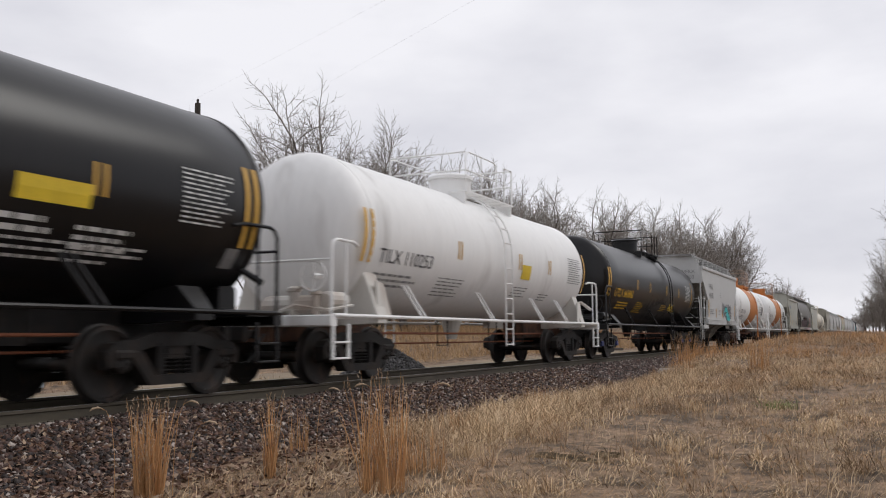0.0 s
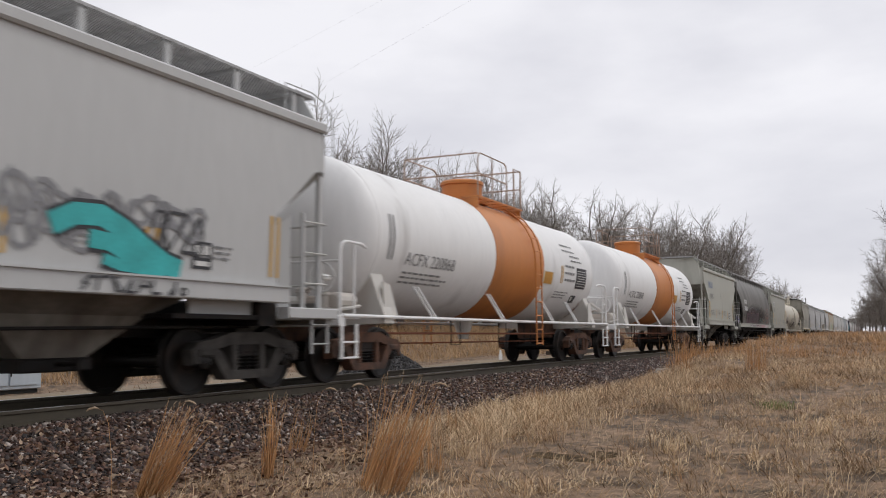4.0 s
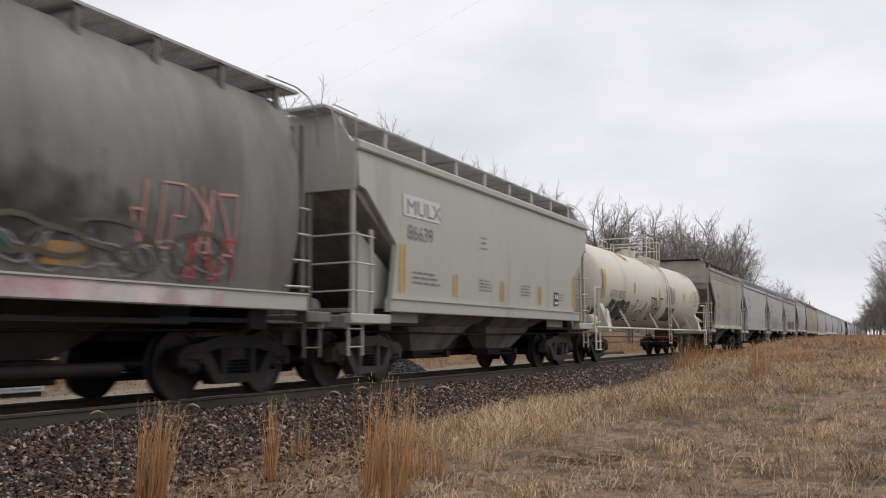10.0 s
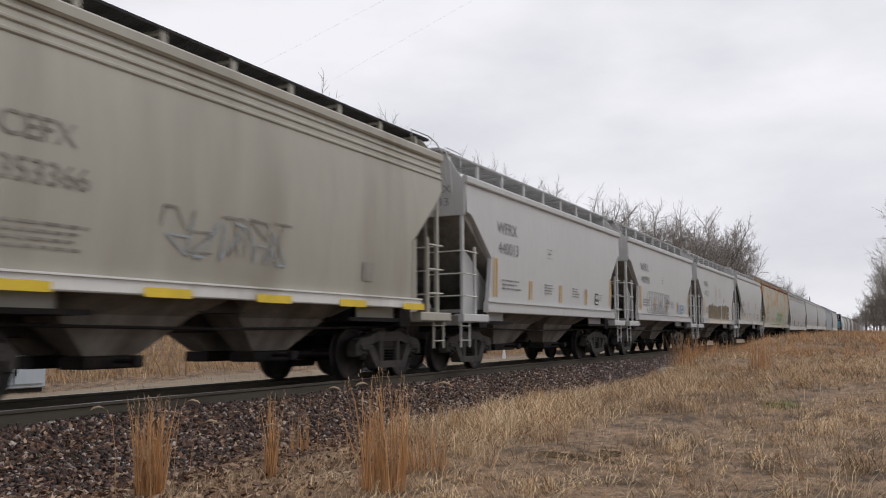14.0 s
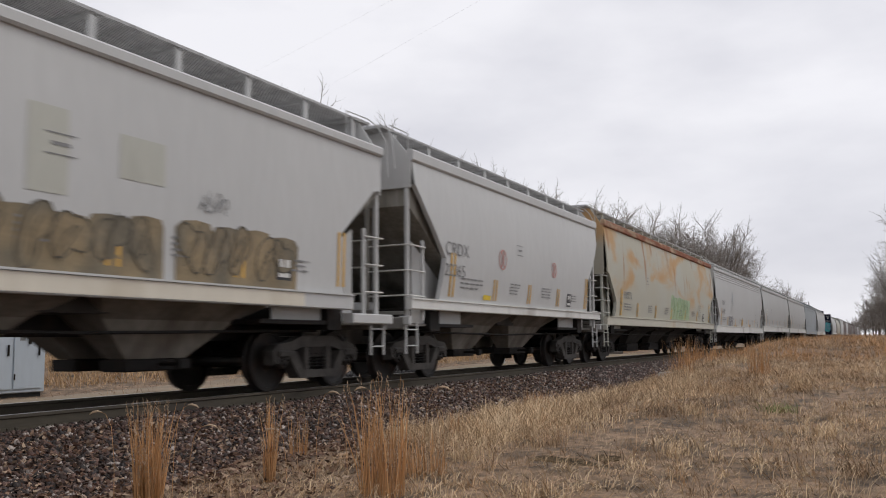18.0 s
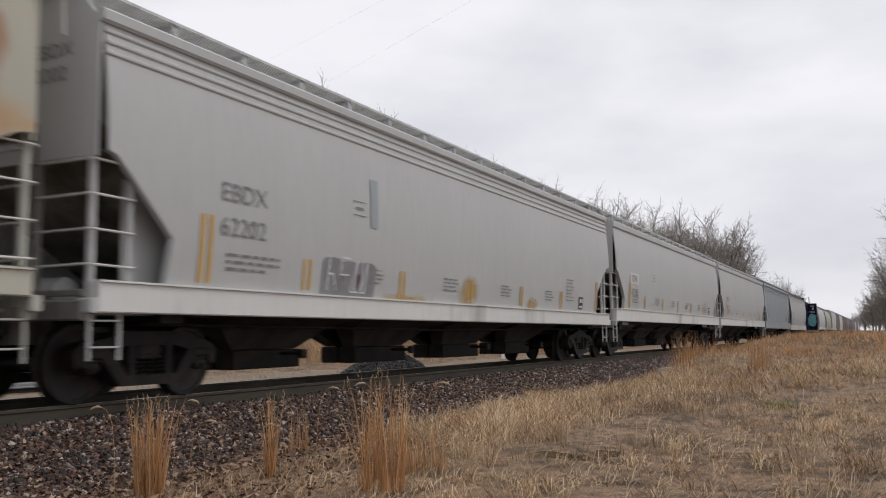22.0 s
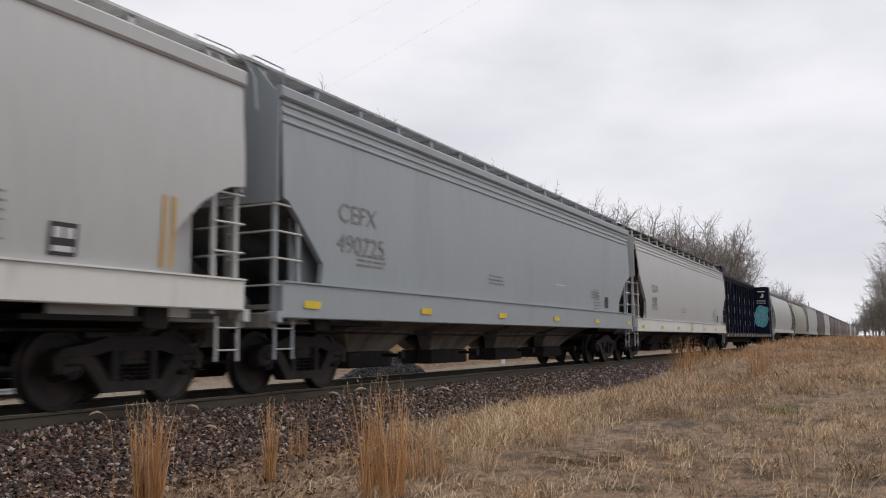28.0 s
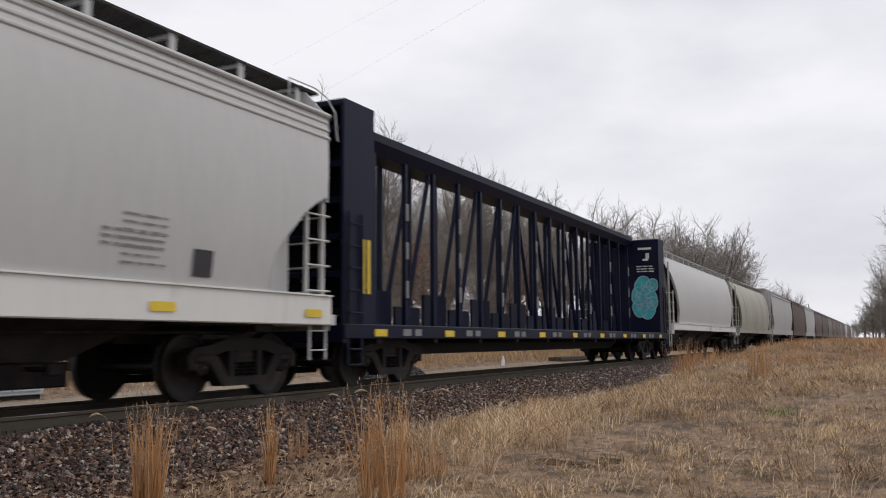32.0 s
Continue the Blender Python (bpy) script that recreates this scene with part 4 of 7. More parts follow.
    # side sills
    for s in (1, -1):
        x = s * (half + 0.09)
        b = Build().bar(min(x, x - s * 0.12), max(x, x - s * 0.12), -h + sill_in, h - sill_in, *sill, 0.015)
        b.box(min(x + s * 0.03, x - s * 0.1), max(x + s * 0.03, x - s * 0.1), -h + sill_in, h - sill_in, sill[1] - 0.012, sill[1] + 0.012)
        part("side_sill", b, M[sill_tone] if sill_tone else trim, car)
        for e in (-1, 1):
            part("end_bracket", Build().bar(min(x, x - s * 0.2), max(x, x - s * 0.2), *sorted((e * (h - sill_in), e * (h - 0.30))), 1.06, 1.22, 0.015), trim, car)
    # ends: platform, posts, ladders, steps
    for e in (-1, 1):
        y0, y1 = sorted((e * (h - 0.28), e * (h - 0.46)))
        part("end_sill", Build().bar(-1.5, 1.5, y0, y1, 0.98, 1.20, 0.02), M["shaded_trim"] if fine else trim, car)
        ya, yb = sorted((e * (h - 0.44), e * (h - 1.9)))
        part("end_platform", Build().box(-0.25, 0.25, ya, yb, 0.72, 1.02).box(-1.3, 1.3, ya, yb, 1.05, 1.09), M["shaded_trim"], car)
        post_y = e * (h - ei + 0.02)
        grabs = rungs or ((1.59, 2.04, 2.50) if L < 15 else (1.58, 1.96, 2.34, 2.72))
        for s in (1, -1):
            part("corner_post", Build().bar(s * 1.45 - 0.035, s * 1.45 + 0.035, post_y - 0.035, post_y + 0.05, 1.10, eave - 0.02, 0.012), trim, car)
            part("inner_post", Build().bar(s * 0.62 - 0.03, s * 0.62 + 0.03, post_y - 0.05, post_y + 0.05, 1.10, 3.21, 0.012), M["shaded_trim"], car)
            side_y = e * (h - ei - 0.47)
            part("side_post", Build().bar(s * 1.51 - 0.025, s * 1.51 + 0.025, side_y - 0.035, side_y + 0.035, 1.15, grabs[-1] + 0.12, 0.008), trim, car)
            for z in grabs:
                part("side_rung", Build().tube([(s * 1.50, post_y + e * 0.09, z), (s * 1.56, post_y + e * 0.05, z - 0.004), (s * 1.56, side_y - e * 0.03, z - 0.012)], 0.015, 6), M["grab_iron"], car)
                part("end_rung", Build().tube([(s * 1.50, post_y + e * 0.09, z), (s * 0.72, post_y + e * 0.10, z - 0.01)], 0.015, 6), M["grab_iron"], car)
            ladder(car, s * 1.50, e * (h - 0.40), e * (h - 0.82), 0.55, 1.12, 2, trim, name="end_step")
        part("cross_rail", Build().bar(-1.44, 1.44, *sorted((post_y + e * 0.03, post_y + e * 0.10)), 1.24, 1.31, 0.01), M["shaded_trim"], car)
        coupler(car, e, L)
        bogie(car, e * (h - 1.75), M["dusty_iron"] if L < 15 else None, "dusty grey cast side frame")
    brake_wheel(car, -0.9, -(h - ei + 0.28), 2.4, trim)
    part("air_reservoir", Build().lathe([(0.10, -0.5), (0.19, -0.45), (0.19, 0.35), (0.10, 0.4)], "x", (0.1, -(h - 1.0), 1.32), 12), trim, car, smooth=True)
    # centre sill and hopper bays
    part("centre_sill", Build().bar(-0.26, 0.26, -h + 1.0, h - 1.0, 0.86 if L < 15 else 0.92, 1.16, 0.02), M["iron"], car)
    for e in (-1, 1):
        part("body_bolster", Build().bar(-1.40, 1.40, *sorted((e * (h - 1.55), e * (h - 1.95))), 0.96, sill[0] + 0.06, 0.03), M["iron"], car)
        part("shear_plate", Build().bar(-1.38, 1.38, *sorted((e * (h - 1.9), e * (h - 3.6))), 1.04, 1.10, 0.01).bar(-0.42, 0.42, *sorted((e * (h - 1.9), e * (h - 3.5))), 0.80, 1.30, 0.02), M["iron"], car)
    span0, span1 = -h + 3.05, h - 3.05
    for k in range(bays):
        a, c = span0 + (span1 - span0) * k / bays, span0 + (span1 - span0) * (k + 1) / bays
        inner = 1.15 if L < 15 else 0.92
        ya, yb = a + (1.15 if k == 0 else inner), c - (1.15 if k == bays - 1 else inner)
        m, g = (ya + yb) / 2, (yb - ya) / 2
        tz, bz = sill[0] + 0.12, 0.58 if L < 15 else 0.60
        gate = 0.16 if L < 15 else 0.30
        if k:
            part("ridge_plate", Build().bar(-1.0, 1.0, a - 0.5, a + 0.5, 1.12, tz - 0.03, 0.02), M["bay_shaded"], car)
        for s in (1, -1):
            xo, xi, xb0, xb1 = s * 1.40, s * 0.26, s * (0.60 if L < 15 else 0.31), s * (0.28 if L < 15 else 0.08)
            knee, f1 = s * (0.88 if L < 15 else 0.64), 0.40
            rows = [(xo, xi, a + 0.03, c - 0.03, tz), (knee, xi, a + 0.03 + (m - g - a) * f1, c - 0.03 - (c - m - g) * f1, tz - (tz - bz) * f1), (xb0, xb1, m - g, m + g, bz)]
            b = Build().add([p for x0, x1, y0, y1, z in rows for p in ((x0, y0, z), (x1, y0, z), (x1, y1, z), (x0, y1, z))],
                            [(0, 1, 2, 3), (8, 11, 10, 9)] + [(4 * r + i, 4 * r + 4 + i, 4 * r + 4 + (i + 1) % 4, 4 * r + (i + 1) % 4) for r in (0, 1) for i in range(4)])
            bay = part("hopper_bay", b, M[bay_mat or ("bay_grime" if L < 15 else "bay_shaded")], car)
            part("outlet_gate", Build().bar(min(xb0, xb1) - 0.06, max(xb0, xb1) + 0.06, m - g - 0.04, m + g + 0.04, bz - gate, bz - 0.006, 0.02), M["iron"], bay)
            if s > 0:
                part("gate_shaft", Build().tube([(0.6, m, bz - 0.07), (1.05, m, bz - 0.07)], 0.03, 6).bar(0.98, 1.06, m - 0.07, m + 0.07, bz - 0.14, bz, 0.02), M["iron"], bay)
    part("brake_pipe", Build().tube([(0.95, -h + 1.6, 0.95), (1.0, 0, 0.9), (0.95, h - 1.6, 0.95)], 0.022, 5), M["iron"], car)
    for k in range(yellow_tabs):
        y = -h + sill_in + 0.5 + (L - 2 * sill_in - 1.2) * k / max(yellow_tabs - 1, 1)
        m = (sill[0] + sill[1]) / 2 - 0.05
        decal("reflective_tab", car, [(y, y + tab, m - 0.055, m + 0.055)], lambda z: half + 0.09, M["placard"], 0.02)
    return car, surf


# ---- tank cars ----


def tank(L, colour, label, radius=1.43, mid=2.61, rail_mat=None, dome_mat=None, dome_y=0.2, ladder_y=1.0, top_fit="bonnet", frame_mat=None, legs=True, plates=True, rail_top=0.98, plat=(1.25, 1.55), saddle_top=1.92, inset=1.15, dish=0.62, gear=None, top_mat=None):
    """A tank car on two bogies; its origin lies on the rail top under its middle."""
    paint_m = M[colour]
    top_m = M[top_mat or rail_mat or colour]
    rail_m, dome_m, frame_m = M[rail_mat or colour], M[dome_mat or colour], M[frame_mat or colour]
    car = tagged(new("tank_car"), label, "tank car", "cars of the freight train")
    car.empty_display_size = 0.3
    h = L / 2

    def surf(z):
        return math.sqrt(max(radius ** 2 - (z - mid) ** 2, 0.01))

    end = h - inset
    ring = [(radius * math.sin(a), -end + dish - dish * math.cos(a)) for a in [math.pi / 2 * i / 8 for i in range(1, 9)]]
    ring = [(0.02, -end)] + ring + [(radius + (0.004 if k % 3 == 0 else 0), -end + dish + (2 * end - 2 * dish) * k / 12) for k in range(1, 12)]
    ring += [(radius * math.sin(a), end - dish + dish * math.cos(a)) for a in [math.pi / 2 * i / 8 for i in range(8, 0, -1)]] + [(0.02, end)]
    part("tank_shell", Build().lathe(ring, "y", (0, 0, mid), 56), paint_m, car, smooth=True)
    for y in (-end + dish + 0.04, end - dish - 0.04):
        part("head_seam", Build().lathe([(radius + 0.002, y - 0.03), (radius + 0.012, y - 0.015), (radius + 0.012, y + 0.015), (radius + 0.002, y + 0.03)], "y", (0, 0, mid), 56), paint_m, car, smooth=True)
    # stub sills, saddles and end platforms
    for e in (-1, 1):
        ya, yb = sorted((e * (h - 0.45), e * (h - 3.6)))
        part("stub_sill", Build().bar(-0.3, 0.3, ya, yb, 0.72, 1.18, 0.03), M["iron"] if colour == "black" else M["rusty_iron"], car, "grimy black stub sill" if colour == "black" else "rust-stained stub sill")
        yc = e * (h - 2.0)
        b = Build()
        for s in (1, -1):
            b.add([(s * 0.25, yc - 0.2, 0.98), (s * 1.5, yc - 0.16, 1.02), (s * 1.5, yc - 0.16, 1.14), (s * 1.22, yc - 0.2, saddle_top), (s * 0.25, yc - 0.2, 1.3),
                   (s * 0.25, yc + 0.2, 0.98), (s * 1.5, yc + 0.16, 1.02), (s * 1.5, yc + 0.16, 1.14), (s * 1.22, yc + 0.2, saddle_top), (s * 0.25, yc + 0.2, 1.3)],
                  [(0, 1, 2, 3, 4), (9, 8, 7, 6, 5), (0, 5, 6, 1), (1, 6, 7, 2), (2, 7, 8, 3), (3, 8, 9, 4), (4, 9, 5, 0)])
        part("saddle", b, frame_m, car)
        part("end_sill", Build().bar(-1.5, 1.5, *sorted((e * (h - 0.40), e * (h - 0.58))), 0.96, 1.14, 0.02), rail_m, car)
        part("end_platform", Build().box(-1.45, 1.45, *sorted((e * (h - 0.55), e * (h - 1.1))), 1.08, 1.12), rail_m, car)
        for s in (1, -1):
            b = Build().tube([(s * 1.46, e * (h - 0.48), 1.1), (s * 1.46, e * (h - 0.48), 2.18), (s * 1.46, e * (h - 0.54), 2.28), (s * 1.46, e * (h - 0.64), 2.32),
                              (s * 1.44, e * (h - 1.15), 2.32), (s * 1.40, e * (h - 1.35), 2.28)], 0.026, 8)
            b.tube([(s * 1.46, e * (h - 0.9), 1.1), (s * 1.46, e * (h - 0.9), 2.30)], 0.02, 6)
            part("corner_handrail", b, rail_m, car, smooth=True)
            step_iron(car, s * 1.48, e * (h - 0.72), 1.0, rail_m, 0.45, 0.55)
            plate = Build().add([(s * 1.46, e * (h - 1.9), 1.12), (s * 1.46, e * (h - 2.4), 1.12), (s * 1.40, e * (h - 2.2), 1.70), (s * 1.40, e * (h - 1.96), 1.74),
                                 (s * 1.43, e * (h - 1.9), 1.12), (s * 1.43, e * (h - 2.4), 1.12), (s * 1.37, e * (h - 2.2), 1.70), (s * 1.37, e * (h - 1.96), 1.74)],
                                [(0, 1, 2, 3), (7, 6, 5, 4), (0, 4, 5, 1), (1, 5, 6, 2), (2, 6, 7, 3), (3, 7, 4, 0)])
            if plates:
                part("bolster_plate", plate, frame_m, car)
        part("end_rail", Build().tube([(-1.46, e * (h - 0.47), 2.0), (1.46, e * (h - 0.47), 2.0)], 0.02, 6), rail_m, car)
        coupler(car, e, L)
        bogie(car, e * (h - 2.0), gear)
    b = Build().lathe([(0.06, -0.34), (0.15, -0.30), (0.17, -0.24), (0.17, 0.26), (0.11, 0.34)], "x", (0.85, -(h - 0.86), 1.30), 14)
    b.lathe([(0.10, -0.30), (0.14, -0.26), (0.14, 0.22), (0.07, 0.28)], "y", (1.20, -(h - 0.98), 1.38), 12)
    b.lathe([(0.09, 1.14), (0.09, 1.52), (0.12, 1.53), (0.12, 1.58), (0.04, 1.62)], "z", (0.55, -(h - 0.78), 0), 12)
    b.lathe([(0.07, 1.14), (0.07, 1.46), (0.10, 1.47), (0.10, 1.52)], "z", (1.05, -(h - 0.66), 0), 10)
    b.tube([(0.55, -(h - 0.78), 1.50), (0.75, -(h - 0.70), 1.60), (1.05, -(h - 0.66), 1.50), (1.30, -(h - 0.80), 1.44)], 0.03, 6)
    b.tube([(0.35, -(h - 0.62), 1.20), (0.70, -(h - 0.60), 1.30), (1.30, -(h - 0.62), 1.22), (1.42, -(h - 1.15), 1.30)], 0.028, 6)
    b.lathe([(0.16, -0.45), (0.17, -0.4), (0.17, 0.4), (0.16, 0.45)], "x", (0.2, -(h - 1.15), 1.32), 12)
    part("brake_cylinder", b, frame_m, car)
    brake_wheel(car, 1.1, -(h - 0.5), 1.75, rail_m)
    b = Build().bar(0.55, 1.0, h - 1.15, h - 0.8, 1.15, 1.5, 0.04).tube([(0.4, h - 0.9, 1.6), (1.1, h - 0.85, 1.75), (1.3, h - 0.6, 1.55)], 0.05, 8)
    part("valve_gear", b, frame_m, car)
    # long handrails at sill height, with struts up to the shell
    for s in (1, -1):
        part("side_handrail", Build().tube([(s * 1.5, -h + 0.5, 1.13), (s * 1.52, 0, 1.12), (s * 1.5, h - 0.5, 1.13)], 0.032, 8), rail_m, car, smooth=True)
        for y in (-h * 0.55, -h * 0.12, h * 0.30, h * 0.55):
            if legs:
                b = Build()
                for o in (0.0, 0.16):
                    b.tube([(s * 1.50, y + o, 1.12), (s * 1.24, y - 0.30 + o, 1.72)], 0.024, 6)
                part("rail_strut", b, rail_m, car)
    # ladder at the middle, and the dome with its platform and rails
    for s in (1, -1):
        b = Build()
        for o in (0.0, 0.42):
            y = ladder_y + o
            path = [(s * 1.55, y, 0.56), (s * 1.55, y, 2.4)] + [(s * (radius + 0.12) * math.cos(a), y, mid + (radius + 0.12) * math.sin(a)) for a in [radians(8 + 12 * i) for i in range(6)]]
            b.tube(path, 0.02, 6)
        for i in range(6):
            b.tube([(s * 1.55, ladder_y, 0.6 + 0.34 * i), (s * 1.55, ladder_y + 0.42, 0.6 + 0.34 * i)], 0.018, 6)
        for i in range(5):
            a = radians(10 + 13 * i)
            b.tube([(s * (radius + 0.12) * math.cos(a), ladder_y, mid + (radius + 0.12) * math.sin(a)), (s * (radius + 0.12) * math.cos(a), ladder_y + 0.42, mid + (radius + 0.12) * math.sin(a))], 0.018, 6)
        part("ladder", b, top_m, car)
    tz = mid + radius
    if top_fit == "bonnet":
        part("bonnet", Build().lathe([(0.50, -0.15), (0.50, 0.42), (0.54, 0.43), (0.54, 0.50), (0.48, 0.54), (0.02, 0.57)], "z", (0, dome_y, tz), 24), dome_m, car, smooth=True)
        part("bonnet_flange", Build().lathe([(0.60, -0.06), (0.60, 0.06)], "z", (0, dome_y, tz), 24), dome_m, car)
    else:
        b = Build().lathe([(0.34, -0.1), (0.34, 0.22), (0.38, 0.22), (0.38, 0.28), (0.02, 0.31)], "z", (0, dome_y - 0.3, tz), 16)
        b.lathe([(0.12, -0.1), (0.12, 0.25), (0.15, 0.25), (0.15, 0.30)], "z", (0.1, dome_y - 0.95, tz), 10)
        b.lathe([(0.10, -0.1), (0.10, 0.18), (0.14, 0.18), (0.14, 0.22)], "z", (-0.1, dome_y + 0.4, tz), 10)
        part("manway", b, dome_m, car, smooth=True)
    for s in (1, -1):
        grating(car, *sorted((s * 0.55, s * 0.98)), dome_y - plat[0], dome_y + plat[1], tz - 0.06, dome_m, bars=6, cross=0.4, name="platform_grating")
        for y in (dome_y - plat[0] + 0.05, dome_y + plat[1] - 0.05):
            part("platform_bracket", Build().bar(min(s * 0.5, s * 0.95), max(s * 0.5, s * 0.95), y - 0.03, y + 0.03, tz - 0.30, tz - 0.07, 0.01), dome_m, car)
        b = Build()
        x = s * 0.96
        b.tube([(x, dome_y - plat[0] + 0.03, tz - 0.08), (x, dome_y - plat[0] + 0.03, tz + rail_top - 0.13), (x, dome_y - plat[0] + 0.11, tz + rail_top - 0.03), (x, dome_y - plat[0] + 0.21, tz + rail_top), (x, dome_y + plat[1] - 1.15, tz + rail_top),
                (x, dome_y + plat[1] - 1.03, tz + rail_top - 0.05), (x, dome_y + plat[1] - 0.99, tz + rail_top - 0.16), (x, dome_y + plat[1] - 0.99, tz - 0.08)], 0.017, 6)
        b.tube([(x, dome_y - 0.35, tz - 0.08), (x, dome_y - 0.35, tz + rail_top)], 0.016, 6)
        b.tube([(x, dome_y - plat[0] + 0.03, tz + rail_top * 0.5), (x, dome_y + plat[1] - 0.99, tz + rail_top * 0.5)], 0.018, 6)
        b.tube([(x, dome_y + plat[1] - 0.5, tz - 0.08), (x, dome_y + plat[1] - 0.5, tz + rail_top - 0.03), (x, dome_y + plat[1] - 0.03, tz + rail_top - 0.03), (x, dome_y + plat[1] - 0.03, tz - 0.08)], 0.02, 6)
        part("platform_handrail", b, M["dull_rail"] if top_mat else rail_m, car, smooth=True)
    for e in (-plat[0] + 0.03, plat[1] - 0.03):
        for z in (rail_top * 0.5, rail_top - 0.02):
            part("cross_handrail", Build().tube([(-0.96, dome_y + e, tz + z), (0.96, dome_y + e, tz + z)], 0.018, 6), M["dull_rail"] if top_mat else rail_m, car)
    # underside: outlet, brake rods
    part("bottom_outlet", Build().lathe([(0.12, 0.72), (0.14, 0.8), (0.2, 1.0), (0.26, 1.2)], "z", (0, dome_y, 0), 12), frame_m, car)
    part("brake_rod", Build().tube([(0.5, -h + 2.6, 0.86), (0.5, h - 2.6, 0.84)], 0.024, 6), M["rust"], car)
    part("brake_rod", Build().tube([(0.2, -h + 2.6, 0.66), (0.2, h - 2.6, 0.64)], 0.018, 6), M["rust"], car)
    for y in (-1.6, 1.2, 3.0):
        part("rod_hanger", Build().tube([(0.5, y, 1.2), (0.5, y, 0.6), (0.5, y + 0.5, 0.6), (0.5, y + 0.5, 1.2)], 0.014, 5), M["iron"], car)
    return car, surf


# ---- centre-beam flat car ----


def centre_beam(L, label):
    car = tagged(new("centre_beam_car"), label, "flat car", "cars of the freight train")
    car.empty_display_size = 0.3
    h = L / 2
    blue = M["blue"]
    b = Build().bar(-1.45, 1.45, -h + 0.28, h - 0.28, 0.98, 1.08, 0.02)
    for s in (1, -1):
        b.bar(min(s * 1.38, s * 1.47), max(s * 1.38, s * 1.47), -h + 0.28, h - 0.28, 0.86, 1.10, 0.015)
    part("deck", b, blue, car)
    part("centre_sill", Build().prism_x([(-h + 0.5, 0.98), (-h + 3.6, 0.98), (-h + 4.2, 0.98), (h - 0.5, 0.98), (h - 0.5, 0.72), (h - 3.8, 0.72), (h - 4.6, 0.55), (-h + 4.6, 0.55), (-h + 3.8, 0.72), (-h + 0.5, 0.72)][::-1], -0.3, 0.3), M["dark"], car)
    for k in range(11):
        y = -h + 1.5 + (L - 3) * k / 10
        part("cross_bearer", Build().bar(-1.4, 1.4, y - 0.08, y + 0.08, 0.78, 0.97, 0.02), M["dark"], car)
    for e in (-1, 1):
        y0, y1 = sorted((e * (h - 0.30), e * (h - 1.28)))
        b = Build()
        b.box(-1.38, 1.38, *sorted((e * (h - 1.20), e * (h - 1.28))), 1.09, 4.64)
        for k in range(6):
            z = 1.25 + 0.6 * k
            part("bulkhead_rib", Build().bar(-1.35, 1.35, *sorted((e * (h - 0.38), e * (h - 1.18))), z, z + 0.10, 0.01), blue, car)
        for s in (1, -1):
            part("bulkhead_side", Build().bar(min(s * 1.36, s * 1.42), max(s * 1.36, s * 1.42), y0, y1, 1.09, 4.64, 0.01), blue, car)
        part("bulkhead_cap", Build().bar(-1.42, 1.42, y0, y1, 4.642, 4.76, 0.02), blue, car)
        part("bulkhead", b, blue, car)
        for s in (1, -1):
            step_iron(car, s * 1.44, e * (h - 0.62), 0.98, blue)
            ladder(car, s * 1.46, e * (h - 0.42), e * (h - 0.82), 1.1, 2.9, 5, blue)
        part("end_sill", Build().bar(-1.45, 1.45, *sorted((e * (h - 0.25), e * (h - 0.45))), 0.80, 1.10, 0.02), blue, car)
        coupler(car, e, L)
        bogie(car, e * (h - 2.5))
    a0, a1 = -h + 1.28, h - 1.28
    b = Build().prism_y([(-0.42, 4.70), (-0.30, 4.48), (0.30, 4.48), (0.42, 4.70), (0.42, 4.86), (-0.42, 4.86)], a0, a1)
    part("top_chord", b, blue, car)
    n = 17
    for k in range(n):
        y = a0 + 0.55 + (a1 - a0 - 1.1) * k / (n - 1)
        for s in (1, -1):
            part("column", Build().bar(s * 0.30 - 0.05, s * 0.30 + 0.05, y - 0.06, y + 0.06, 1.08, 4.49, 0.015), blue, car)
            if k % 2 == 0:
                b = Build()
                for z in (1.7, 2.5, 3.3):
                    b.bar(s * 0.36 - 0.015, s * 0.36 + 0.015, y - 0.05, y + 0.05, z, z + 0.35, 0.006)
                part("strap_guide", b, M["ink_grey"], car)
        if k < n - 1:
            y2 = a0 + 0.55 + (a1 - a0 - 1.1) * (k + 1) / (n - 1)
            if k % 2 == 0:
                lo_y, hi_y = (y + 0.05, y2 - 0.12) if k < n // 2 else (y2 - 0.05, y + 0.12)
                for s in (1, -1):
                    part("diagonal", Build().tube([(s * 0.26, lo_y, 1.1), (s * 0.26, hi_y, 4.45)], 0.055, 6), blue, car)
            part("web_panel", Build().box(-0.03, 0.03, y + 0.086, y2 - 0.086, 1.09, 1.09 + (0.75 if k % 2 else 0.45)), blue, car)
    for k in range(9):
        y = -h + 1.2 + (L - 3) * k / 8
        decal("reflective_tab", car, [(y, y + 0.42, 0.90, 1.02)], lambda z: 1.47, M["placard"], 0.012)
        if k < 8:
            decal("sill_stencil", car, [(y + 1.0, y + 1.3, 0.91, 1.03), (y + 1.45, y + 1.7, 0.91, 1.03)], lambda z: 1.47, M["ink_grey"], 0.012)
    return car, (lambda z: 1.425)

# ---- the train, front to back: gaps between cars lie at these places along it at the start ----
train = []
LEAD = 0.75  # from the reference mark ahead of each car to its front coupling


def couple(built, front, back):
    car, surf = built
    mid = (front + back) / 2 + LEAD
    train.append((car, mid))
    car.matrix_basis = pose(TRACK, mid, 0)
    return car, surf, -(back - front) / 2 - LEAD


